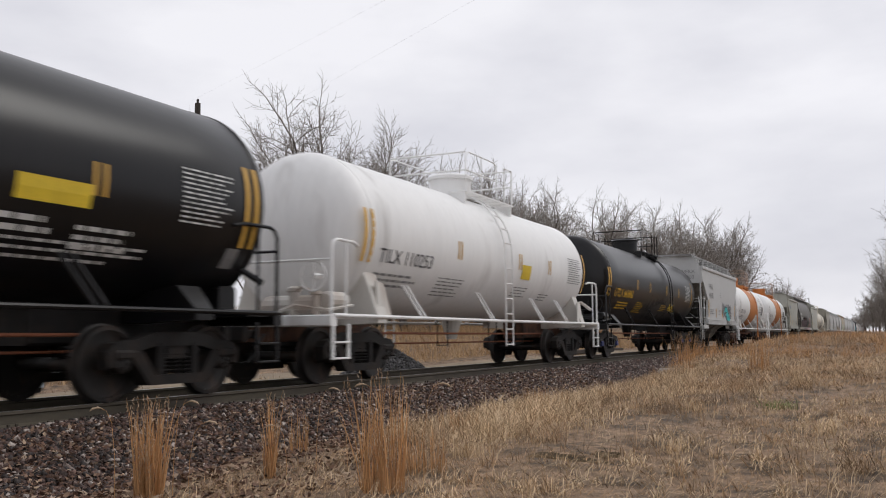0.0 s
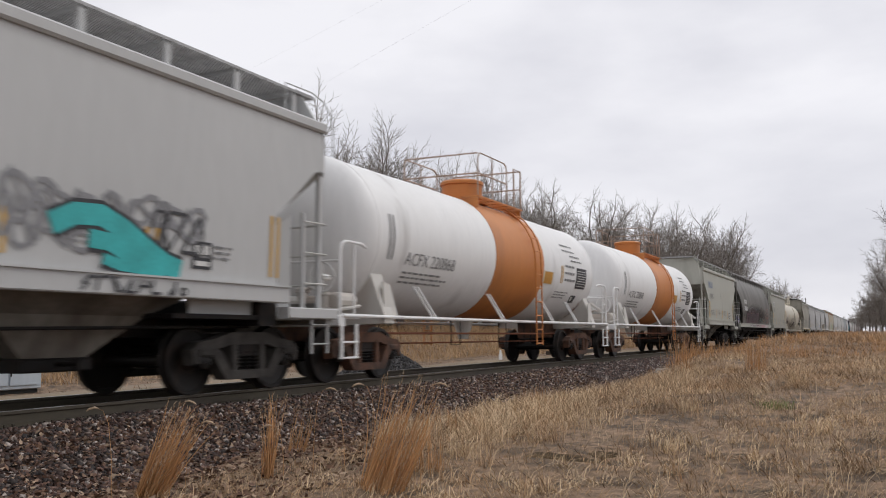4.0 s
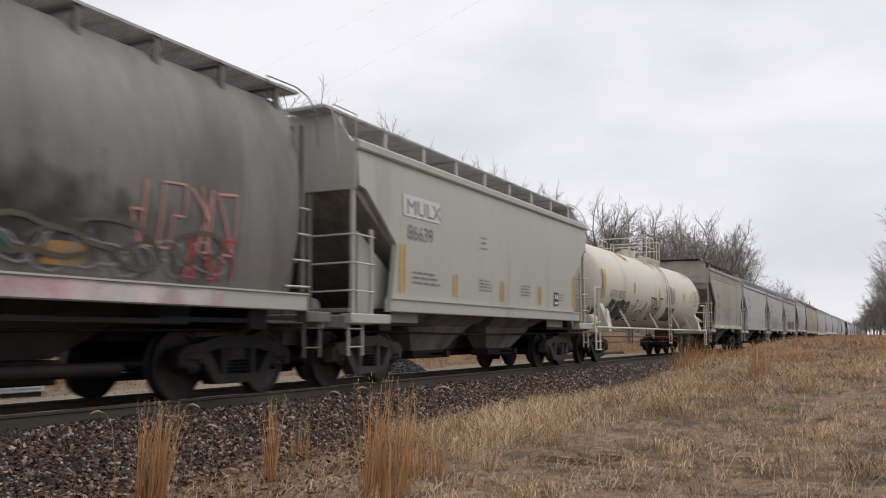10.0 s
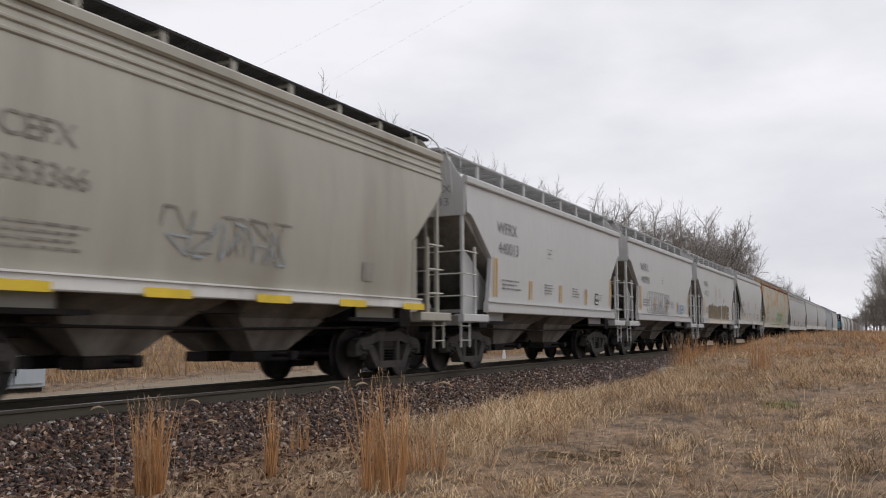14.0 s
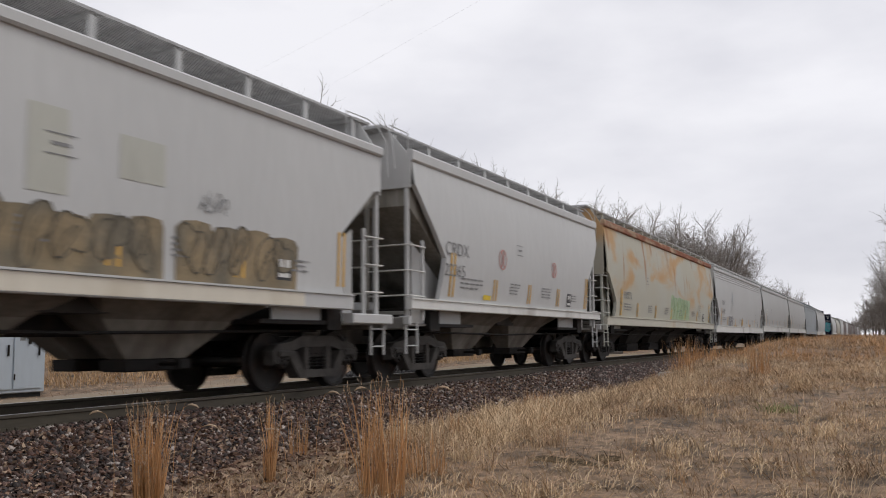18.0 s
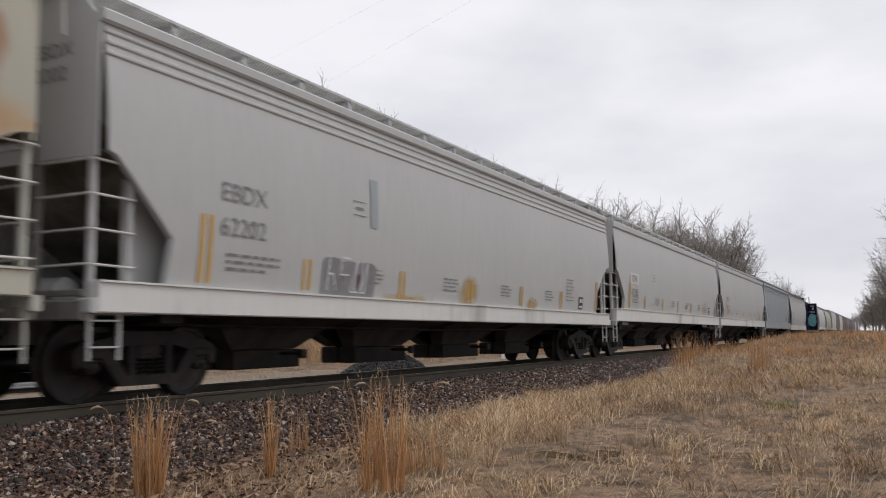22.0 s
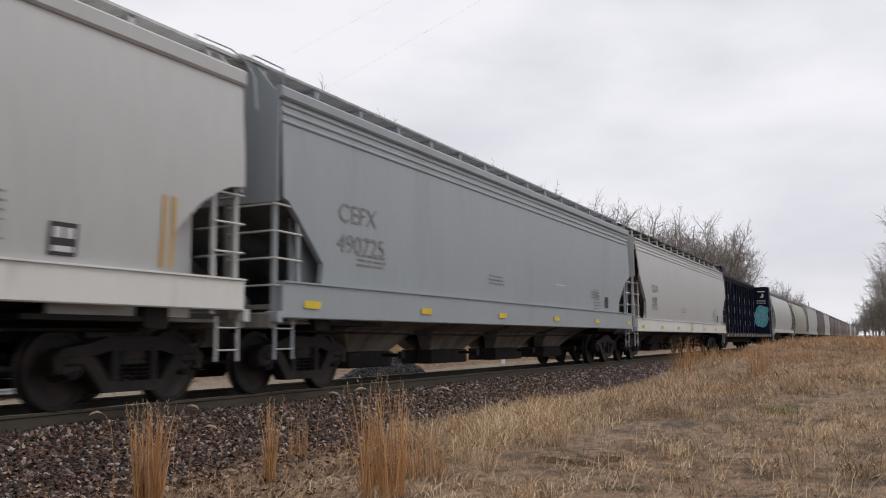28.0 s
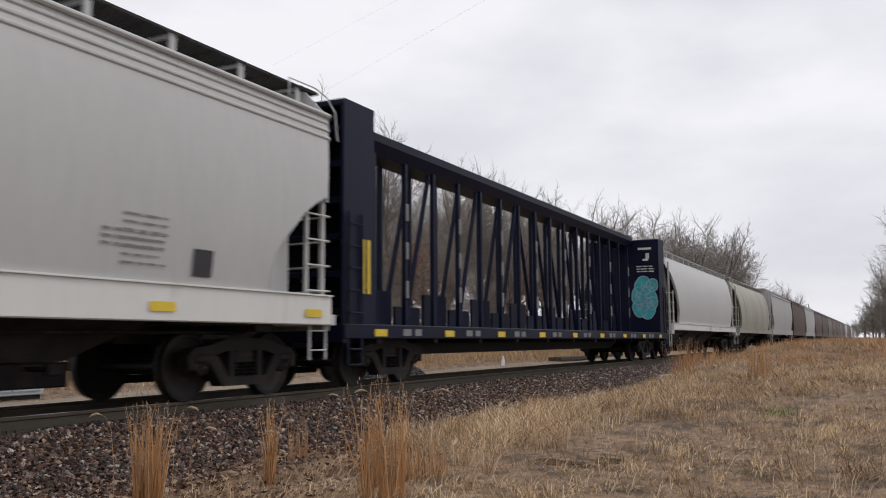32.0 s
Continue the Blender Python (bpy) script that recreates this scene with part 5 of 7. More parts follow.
PELLET_CUT = [(1.2, 1.42), (1.95, 1.50), (2.78, 0.60), (2.82, 0.47), (4.3, 0.45)]
LONG = dict(sill=(1.20, 1.64), sill_in=0.42, eave=4.28, top=4.60, cut=PELLET_CUT, bays=4, bulge=0.12)
LONG_THIN = dict(LONG, sill=(1.06, 1.40))


def mark_tank(car, surf, f, ink, stripe="yellow", seed=1, L=16.4, wide=2.7, narrow=(6.45, 10.0, 12.2), last=0.85, tail=1, block=2.25):
    """The usual small marks on a tank car's side, measured from its reference mark f."""
    stripes(car, f + wide, 2.05, 2.95, surf, stripe, 0.11, 0.12)
    for y in narrow:
        stripes(car, f + y, 2.35, 2.72, surf, stripe, 0.055, 0.09)
    stripes(car, f + L - last, 2.0, 3.1, surf, stripe, 0.09, 0.1, tail)
    fine_print(car, f + 3.4, 1.90, 1.9, 3, surf, ink, 0.04, 0.09, seed)
    fine_print(car, f + 5.9, 1.95, 1.2, 6, surf, ink, 0.022, 0.065, seed + 1)
    fine_print(car, f + 9.9, 1.95, 1.0, 4, surf, ink, 0.022, 0.065, seed + 2)
    fine_print(car, f + 11.8, 1.85, 0.8, 3, surf, ink, 0.022, 0.065, seed + 3)
    fine_print(car, f + L - block, 2.9, 1.2 if block > 2 else 0.95, 12, surf, "ink_white" if ink == "ink_yellow" else ink, 0.022, 0.06, seed + 4)


def mark_hopper(car, surf, f, L, seed=1, stripe="yellow", z=1.62, zh=0.45, ink="ink_grey"):
    """The usual small marks low on a hopper's side."""
    stripes(car, f + 2.7, z, z + 0.85, surf, stripe, 0.07, 0.09)
    n = 3 if L < 15 else 5
    for k in range(n):
        y = f + 4.9 + (L - 6.4) * k / n
        stripes(car, y, z, z + zh, surf, stripe, 0.06, 0.09)
        if k:
            fine_print(car, y - 1.15, z + 0.42, 0.7, 4, surf, ink, 0.028, 0.07, seed + k)
    stripes(car, f + L - 1.2, z, z + 0.85, surf, stripe, 0.06, 0.09)
    fine_print(car, f + 3.2, z + 0.40, 1.2, 3, surf, ink, 0.035, 0.09, seed + 9)
    y = f + L - 2.75
    decal("data_panel", car, [(y, y + 0.36, z + 0.02, z + 0.36)], surf, M["ink"])
    decal("data_panel_mark", car, [(y + 0.05, y + 0.16, z + 0.2, z + 0.31), (y + 0.2, y + 0.31, z + 0.2, z + 0.31), (y + 0.05, y + 0.31, z + 0.06, z + 0.12)], surf, M["ink_white"], 0.016)
    decal("consolidated_stencil", car, [(f + 6.2, f + 6.6, 2.92, 2.935), (f + 6.2, f + 6.6, 2.70, 2.715), (f + 6.28, f + 6.52, 2.80, 2.84)], surf, M[ink])


def end_words(car, L, inset, mark, number, z=3.45):
    """The car's mark and number once more, small, on its leading end."""
    y = -L / 2 + inset - 0.07
    lettering(car, mark, 0.50, z + 0.27, 0.17, None, M["ink_grey"], 1.1, end=y)
    lettering(car, number, 0.42, z, 0.17, None, M["ink_grey"], 1.1, end=y)


# black tank car that leads
car, surf, f = couple(tank(16.5, "black", "gloss black tank car with white data lettering and yellow stripes", frame_mat="black", rail_mat="black", plates=False, saddle_top=1.45, inset=0.42, dish=0.36), -6.54, 9.96)
mark_tank(car, surf, f, "ink_white", seed=11, wide=1.7, narrow=(5.4, 7.4, 13.5), last=0.30, tail=2, block=1.50)
decal("data_panel", car, [(f + 15.9, f + 16.15, 1.72, 1.98)], surf, M["ink_grey"])
decal("placard", car, [(f + 12.55, f + 13.5, 2.20, 2.46)], surf, M["placard"])
fine_print(car, f + 12.1, 2.06, 1.0, 2, surf, "ink_white", 0.06, 0.11, 5)
fine_print(car, f + 12.1, 1.84, 2.6, 3, surf, "ink_white", 0.032, 0.085, 6)
fine_print(car, f + 13.4, 2.02, 1.0, 3, surf, "ink_white", 0.05, 0.10, 7)
# white tank car
car, surf, f = couple(tank(15.4, "white", "glossy white tank car with a round valve bonnet on top", dome_y=0.15, ladder_y=-0.25, rail_top=0.85, frame_mat="stained_white"), 10.4, 25.8)
f -= 0.54
mark_tank(car, surf, f, "ink_grey", seed=21, L=15.9, wide=2.8, narrow=(6.5, 9.9, 12.0))
lettering(car, "TILX 110253", f + 3.39, 2.08, 0.25, surf, M["ink"], 1.12)
decal("placard", car, [(f + 10.15, f + 10.75, 2.14, 2.48)], surf, M["placard"])
# black tank car with yellow lettering
car, surf, f = couple(tank(16.87, "black", "dull black tank car with yellow lettering and a stained flank", dome_y=0.2, ladder_y=1.2, rail_mat="black", plates=False, saddle_top=1.45, rail_top=0.78, inset=0.8, dish=0.5), 25.88, 42.75)
mark_tank(car, surf, f, "ink_yellow", seed=31, wide=1.7, narrow=(5.4, 7.35, 10.2, 12.6))
lettering(car, "UTLX 643842", f + 2.63, 2.06, 0.27, surf, M["ink_yellow"], 1.12)
decal("placard", car, [(f + 11.3, f + 12.2, 1.78, 2.02)], surf, M["placard"])
for truck in [ob for ob in car.children if ob.name.startswith("bogie")]:
    for s in (1, -1):
        part("bearing_adapter", Build().bar(1.10, 1.15, 0.889 * s - 0.10, 0.889 * s + 0.10, 0.40, 0.56, 0.02), M["bearing_blue"], truck, "blue bearing adapter")
decal("oil_stain", car, [(f + 7.0, f + 12.5, 1.3, 2.3)], surf, M["soot_stain"])


def sand_car(front, back, colour, label, mark, number, seed, **more):
    L = back - front
    car, surf, f = couple(hopper(L, colour, label, **more), front, back)
    mark_hopper(car, surf, f, L, seed)
    if mark:
        lettering(car, mark, f + 2.95, 3.03, 0.28, surf, M["ink_grey"], 1.1)
    if number:
        lettering(car, number, f + 3.0, 2.59, 0.27, surf, M["ink_grey"], 1.1)
    fine_print(car, f + L - 2.6, 1.95, 0.7, 3, surf, "ink_grey", 0.028, 0.07, seed + 20)
    if mark:
        end_words(car, L, 0.61, mark, number)
    return car, surf, f


car, surf, f = sand_car(42.35, 54.85, "grey", "light grey two-bay hopper car with a teal animal-like graffito", "WFRX", "440003", 41, trim="grey")
scrawl(car, f + 7.0, 1.98, 2.9, 0.48, 7, surf, "spray_grey", 8, 0.07)
scrawl(car, f + 7.1, 1.70, 1.2, 0.55, 3, surf, "spray_grey", 9, 0.06)
angular(car, f + 8.8, 1.80, 1.1, 0.50, 3, surf, "spray_black", 38, 0.04, 5, 0.3)
for k, (path, w) in enumerate(((((7.65, 1.96), (7.95, 2.10), (8.30, 2.12), (8.65, 1.99), (9.0, 1.80), (9.3, 1.66), (9.55, 1.60)), 0.24), (((8.15, 1.86), (8.45, 1.84), (8.75, 1.70), (9.0, 1.58), (9.3, 1.57)), 0.20),
                                (((8.35, 1.66), (8.6, 1.60), (8.9, 1.58)), 0.12))):
    for width, tone, lift in ((w + 0.09, "spray_black", 0.020), (w, "teal", 0.024 + 0.001 * k)):
        b = Build()
        ribbon(b, [(f + y, z) for y, z in path], width, surf, lift)
        part("graffiti_stroke", b, M[tone], car, "teal sprayed swoosh" if tone == "teal" else "black edge of the swoosh")
angular(car, f + 8.0, 1.30, 1.6, 0.16, 8, lambda z: 1.62, "spray_black", 39, 0.03, 4, 0.2)
# two white tank cars with an orange band
for k, (a, c) in enumerate(((54.39, 70.80), (70.80, 87.16))):
    car, surf, f = couple(tank(c - a, "white", "white tank car with a wide orange band and an orange bonnet", dome_mat="orange", rail_mat="white", dome_y=0.15, ladder_y=1.1, gear=M["rusty_iron"], top_mat="orange", frame_mat="stained_white"), a, c)
    y0, y1 = -1.15, 2.05
    part("orange_band", Build().lathe([(1.434, y0), (1.444, y0 + 0.01), (1.444, y1 - 0.01), (1.434, y1)], "y", (0, 0, 2.61), 56), M["orange"], car, "faded orange band round the tank", smooth=True)
    stripes(car, f + 2.9, 2.15, 2.95, surf, "ink_grey", 0.05, 0.08)
    lettering(car, "ACFX 220868", f + 3.57, 2.10, 0.24, surf, M["ink_grey"], 1.1)
    fine_print(car, f + 3.6, 1.98, 2.0, 3, surf, "ink_grey", 0.035, 0.085, 60 + k)
    decal("placard", car, [(f + 11.0, f + 11.82, 2.12, 2.46)], surf, M["cream"])
    decal("placard_face", car, [(f + 11.1, f + 11.72, 2.14, 2.44)], surf, M["ochre_sign"], 0.016)
    fine_print(car, f + 12.75, 3.30, 1.2, 2, surf, "ink_grey", 0.045, 0.15, 64 + k)
    fine_print(car, f + 13.3, 3.02, 1.2, 2, surf, "ink_grey", 0.045, 0.13, 66 + k)
    fine_print(car, f + 12.75, 2.72, 0.95, 3, surf, "ink_grey", 0.06, 0.19, 68 + k)
    fine_print(car, f + 12.2, 1.98, 1.2, 3, surf, "ink_grey", 0.03, 0.07, 70 + k)
    decal("data_panel", car, [(f + 13.80, f + 14.72, 2.12, 2.70), (f + 13.75, f + 14.2, 1.72, 1.92)], surf, M["ink"])
    decal("data_panel_mark", car, [(f + 13.84, f + 14.68, z, z + 0.018) for z in (2.18, 2.25, 2.32, 2.39, 2.46, 2.53, 2.60)] + [(f + 13.8, f + 13.95, 1.76, 1.88)], surf, M["ink_white"], 0.018)
    stripes(car, f + 12.42, 2.2, 2.68, surf, "yellow", 0.055, 0.08)
    decal("rust_stain", car, [(f + 14.6, f + 16.2, 1.25, 1.9)], surf, M["rust_drip"])
# grey sand car
car, surf, f = sand_car(87.16, 99.14, "warm_grey", "warm grey two-bay hopper car with faded blue marks", "", "85587", 71)
decal("mark_patch", car, [(f + 2.6, f + 3.9, 3.12, 3.46)], surf, M["bluegrey"])
lettering(car, "MULX", f + 2.68, 3.16, 0.26, surf, M["ink_blue"], 1.35, 0.018)
# dirty round-sided hopper
L = 118.39 - 99.14
car, surf, f = couple(hopper(L, "dirty", "grimy round-sided grey hopper car covered in dull graffiti", form="round", sill=(1.22, 1.46), sill_in=0.9, eave=4.0, top=4.44,
                             cut=[(1.2, 2.75), (1.95, 2.62), (3.92, 0.90), (4.0, 0.85)], bays=4, sill_tone="warm_grey", rear_keep=0.2, slope_mat="round_slope", rungs=(1.58, 1.96, 2.34, 2.72)), 99.14, 118.39)
decal("mark_patch", car, [(f + 4.15, f + 5.3, 2.72, 2.98), (f + 4.05, f + 5.4, 2.28, 2.54)], surf, M["ink_white"])
lettering(car, "LHEX", f + 4.25, 2.75, 0.19, surf, M["ink_grey"], 1.4, 0.02)
lettering(car, "53756", f + 4.15, 2.31, 0.19, surf, M["ink_grey"], 1.5, 0.02)
decal("grime_band", car, [(f + 2.0, f + 18.0, 1.2, 2.9)], surf, M["soot_stain"], 0.005)
decal("spray_haze", car, [(f + 5.0, f + 12.0, 1.35, 2.6)], surf, M["red_haze"], 0.008)
block_letters(car, f + 5.2, 1.50, 6.4, 0.78, 9, surf, "spray_purple", 109, "dull purple sprayed block letters")
angular(car, f + 5.4, 1.55, 6.2, 0.75, 9, surf, "spray_black", 110, 0.05, 5, 0.1)
angular(car, f + 5.3, 1.52, 6.3, 0.8, 9, surf, "spray_grey", 111, 0.022, 5, 0.1)
angular(car, f + 15.6, 1.85, 1.9, 0.85, 4, surf, "faded_red", 112, 0.03, 6, 0.1)
angular(car, f + 16.6, 1.55, 0.9, 0.55, 3, surf, "spray_red", 113, 0.035, 6, 0.1)
graffiti(car, f + 6.0, 1.55, 5.0, 0.75, 7, surf, "spray_purple", "spray_black", 9, 0.04, "spray_black", "dull purple sprayed letters", 3)
scrawl(car, f + 6.2, 1.6, 4.6, 0.6, 9, surf, "spray_purple", 90, 0.03)
graffiti(car, f + 11.6, 1.52, 5.6, 0.78, 5, surf, None, "tan_line", 10, 0.06)
for y, z, w, tone in ((10.4, 1.62, 0.5, "spray_orange"), (12.3, 1.66, 0.6, "teal_dark"), (13.6, 1.60, 0.5, "teal_dark"), (14.6, 1.58, 0.45, "spray_orange"), (7.2, 1.95, 0.4, "spray_orange")):
    block_letters(car, f + y, z, w, 0.30, 1, surf, tone, int(10 * y), "small sprayed patch")
block_letters(car, f + 9.6, 1.235, 7.6, 0.21, 15, lambda z: 1.62, "spray_pink", 140, "faded pink and white sprayed letters along the sill")
scrawl(car, f + 12.6, 1.5, 4.6, 0.5, 8, surf, "spray_grey", 91, 0.025)
sill_face = lambda z: 1.62
graffiti(car, f + 6.5, 1.24, 6.0, 0.2, 14, sill_face, "spray_purple", "spray_white", 12, 0.02)
part("discharge_pipe", Build().tube([(1.05, -L / 2 + 3.9, 0.50), (1.05, L / 2 - 3.9, 0.48)], 0.085, 10), M["iron"], car, "long discharge pipe under the bays", smooth=True)
part("lower_rail", Build().bar(1.36, 1.46, -L / 2 + 3.2, L / 2 - 3.2, 1.0, 1.07, 0.01), M["iron"], car)
b = Build().box(1.30, 1.33, -L / 2 + 1.0, -L / 2 + 2.65, 1.22, 2.2)
part("end_plate", b, M["dirty"], car)
graffiti(car, -L / 2 + 1.1, 1.25, 1.4, 0.9, 4, lambda z: 1.335, "spray_violet", "spray_white", 14, 0.04, None, "violet and white sprayed letters")
# grey sand car
car, surf, f = sand_car(118.39, 132.07, "warm_grey", "greenish grey two-bay hopper car with white mark patches", "", "86639", 81)
decal("mark_patch", car, [(f + 2.85, f + 4.3, 2.99, 3.38)], surf, M["ink_white"])
lettering(car, "MULX", f + 2.95, 3.04, 0.28, surf, M["ink_grey"], 1.35, 0.018)
# cream tank car with graffiti
L = 151.73 - 132.07
car, surf, f = couple(tank(L, "cream", "cream tank car with black graffiti and rusty streaks on top", top_fit="manway", dome_y=0.6, ladder_y=0.62, radius=1.41, mid=2.57, rail_top=0.78, plat=(0.95, 1.35)), 132.07, 151.73)
mark_tank(car, surf, f, "ink_grey", seed=91, L=L, wide=2.4, narrow=(6.3, 10.2, 15.0, 16.6))
lettering(car, "GATX 165353", f + 3.3, 2.12, 0.25, surf, M["ink_grey"], 0.92)
for k in range(4):
    block_letters(car, f + 3.68 + 0.63 * k, 1.47, 0.52, 0.60, 1, surf, "spray_black", 150 + k, "heavy black sprayed letter")
angular(car, f + 3.6, 1.46, 2.6, 0.62, 4, surf, "spray_black", 15, 0.15, 5, 0.1, "heavy black sprayed letters")
angular(car, f + 3.65, 1.50, 2.55, 0.56, 4, surf, "warm_grey", 35, 0.028, 6, 0.05)
angular(car, f + 6.4, 1.42, 2.2, 0.75, 4, surf, "spray_black", 16, 0.035, 6, 0.3)
angular(car, f + 8.75, 1.48, 2.1, 0.86, 3, surf, "spray_black", 17, 0.045, 8, 0.25)
graffiti(car, f + 8.8, 1.55, 2.0, 0.72, 3, surf, None, "ink_grey", 117, 0.03, None, "outlined sprayed letters", 2)
graffiti(car, f + 11.55, 2.18, 1.7, 0.66, 4, surf, None, "ink_grey", 18, 0.045, None, "outlined sprayed bubble letters", 1)
coil(car, f + 11.7, f + 13.1, 2.45, 0.16, 0.30, 4, surf, "ink_grey", 0.03)
block_letters(car, f + 11.95, 1.50, 1.6, 0.60, 4, surf, "spray_black", 19, "black sprayed block")
angular(car, f + 12.0, 1.53, 1.2, 0.55, 4, surf, "spray_grey", 119, 0.025, 5, 0.2)
angular(car, f + 13.5, 1.46, 1.7, 0.42, 5, surf, "spray_grey", 20, 0.04, 5, 0.3)
for y, w in ((6.0, 1.3), (10.5, 0.6)):
    decal("rust_streak", car, [(f + y, f + y + w, 3.45, 3.95)], surf, M["ochre_stain"], 0.02)
decal("rust_patch", car, [(f + 17.4, f + 18.2, 3.5, 3.9)], surf, M["rust_stain"], 0.024)
decal("grime_stain", car, [(f + 0.8, f + 5.0, 1.25, 1.9)], surf, M["soot_stain"], 0.008)
# beige ribbed hopper
car, surf, f = couple(hopper(12.41, "beige", "dusty beige hopper car with ribs under the eave and yellow tabs", ribs=3, walk=M["iron"], bulge=0.10, eave=4.15, top=4.5,
                             cut=[(1.27, 1.80), (2.45, 1.90), (3.30, 0.90), (3.55, 0.63), (4.15, 0.61)], yellow_tabs=5, tab=0.78, sill_tone="trim_white", sill=(1.27, 1.44)), 151.73, 164.14)
lettering(car, "CEFX", f + 2.9, 2.75, 0.26, surf, M["slope_grime"], 1.1)
lettering(car, "353366", f + 2.9, 2.32, 0.25, surf, M["slope_grime"], 1.1)
end_words(car, 12.41, 0.61, "CEFX", "353366")
fine_print(car, f + 3.0, 1.95, 1.2, 4, surf, "slope_grime", 0.03, 0.08, 101)
angular(car, f + 5.0, 1.80, 2.6, 0.55, 5, surf, "slope_grime", 102, 0.025, 5, 0.15)
angular(car, f + 5.1, 1.75, 2.5, 0.5, 5, surf, "bluegrey", 103, 0.03, 4, 0.15)
decal("data_panel", car, [(f + 9.6, f + 9.96, 1.68, 1.98)], surf, M["slope_grime"])
# light grey sand cars
car, surf, f = sand_car(164.14, 177.26, "grey", "light grey two-bay hopper car with small black marks", "WFRX", "440013", 111)
car, surf, f = sand_car(177.26, 189.82, "grey", "light grey two-bay hopper car with looping black graffiti", "WFRX", "440990", 121)
coil(car, f + 3.9, f + 6.7, 1.93, 0.30, 0.40, 8, surf, "spray_grey", 0.032)
coil(car, f + 6.75, f + 7.6, 2.12, 0.12, 0.17, 5, surf, "ink_grey", 0.028)
coil(car, f + 6.6, f + 7.5, 1.64, 0.14, 0.22, 5, surf, "ink_grey", 0.030)
coil(car, f + 4.6, f + 6.4, 1.68, 0.18, 0.20, 6, surf, "ink_grey", 0.026)
fine_print(car, f + 9.2, 1.98, 1.3, 5, surf, "spray_blue", 0.045, 0.085, 24)
angular(car, f + 9.1, 1.62, 1.7, 0.34, 6, surf, "spray_blue", 24, 0.035, 4, 0.1)
car, surf, f = sand_car(189.82, 202.66, "grey", "light grey two-bay hopper car with tan sprayed letters", "WFRX", "440271", 131)
block_letters(car, f + 4.0, 1.51, 3.9, 0.74, 7, surf, "spray_tan", 25, "run-together tan sprayed block letters")
block_letters(car, f + 8.15, 1.51, 2.4, 0.80, 4, surf, "spray_tan", 26, "run-together tan sprayed block letters")
graffiti(car, f + 3.95, 1.52, 3.8, 0.80, 8, surf, "spray_tan", "tan_line", 225, 0.022, None, "tan sprayed bubble letters", 2)
graffiti(car, f + 8.15, 1.52, 2.3, 0.84, 5, surf, "spray_tan", "tan_line", 226, 0.022, None, "tan sprayed bubble letters", 2)
decal("sill_overspray", car, [(f + 3.9, f + 10.7, 1.29, 1.48)], lambda z: 1.62, M["cream"], 0.004)
scrawl(car, f + 8.5, 2.38, 0.5, 0.3, 4, surf, "ink_grey", 93, 0.02, 0.5)
decal("grey_smudge", car, [(f + 6.0, f + 6.5, 2.3, 3.2), (f + 7.2, f + 7.9, 2.6, 3.1)], surf, M["warm_grey"], 0.006)
# grey hopper with two red emblems
car, surf, f = sand_car(202.66, 215.36, "grey", "light grey hopper car with two round red emblems", "", "", 141, sill=(1.34, 1.53), sill_in=0.4, trim="grey", sill_tone="trim_white",
                        eave=4.12, top=4.48, bulge=0.13, eave_low=0.09, cut=[(1.34, 1.55), (2.35, 1.75), (3.1, 1.0), (3.6, 0.57), (4.12, 0.55)])
lettering(car, "CRDX", f + 2.45, 2.43, 0.26, surf, M["ink_grey"], 1.1)
lettering(car, "22365", f + 2.45, 2.02, 0.25, surf, M["ink_grey"], 1.1)
for y, r in ((5.35, 0.21), (8.8, 0.18)):
    b = Build()
    ribbon(b, [(f + y + r * math.cos(a), 2.53 + r * math.sin(a)) for a in [math.pi * i / 10 for i in range(21)]], 0.03, surf, 0.014)
    for sy in (-1, 1):
        ribbon(b, [(f + y + sy * r * (0.55 - 0.4 * math.sin(a)), 2.53 + r * 0.75 * math.cos(a)) for a in [math.pi * i / 8 for i in range(9)]], 0.045, surf, 0.016)
    part("emblem", b, M["faded_red"], car, "round faded red emblem")
decal("placard", car, [(f + 4.4, f + 4.8, 1.62, 1.72)], surf, M["placard"])


def long_car(front, back, colour, label, mark, number, seed, base=LONG, striped=True, **more):
    L = back - front
    car, surf, f = couple(hopper(L, colour, label, **dict(base, **more)), front, back)
    zl = dict(base, **more)["sill"][1] + 0.06
    if mark:
        end_words(car, L, dict(base, **more)["cut"][-1][1], mark, number, 3.65)
    if striped:
        mark_hopper(car, surf, f, L, seed, z=zl)
    else:
        for y in (3.2, 8.6, L - 4.2):
            fine_print(car, f + y, zl + 0.5, 1.0, 3, surf, "ink_grey", 0.03, 0.08, seed + int(y))
        decal("data_panel", car, [(f + L - 2.75, f + L - 2.4, zl + 0.05, zl + 0.38)], surf, M["ink"])
    if mark:
        lettering(car, mark, f + 3.05, 2.52, 0.25, surf, M["ink_grey"], 1.1)
    if number:
        lettering(car, number, f + 3.05, 2.08, 0.25, surf, M["ink_grey"], 1.1)
    fine_print(car, f + L - 3.9, 2.25, 0.7, 7, surf, "ink_grey", 0.025, 0.09, seed + 30)
    return car, surf, f


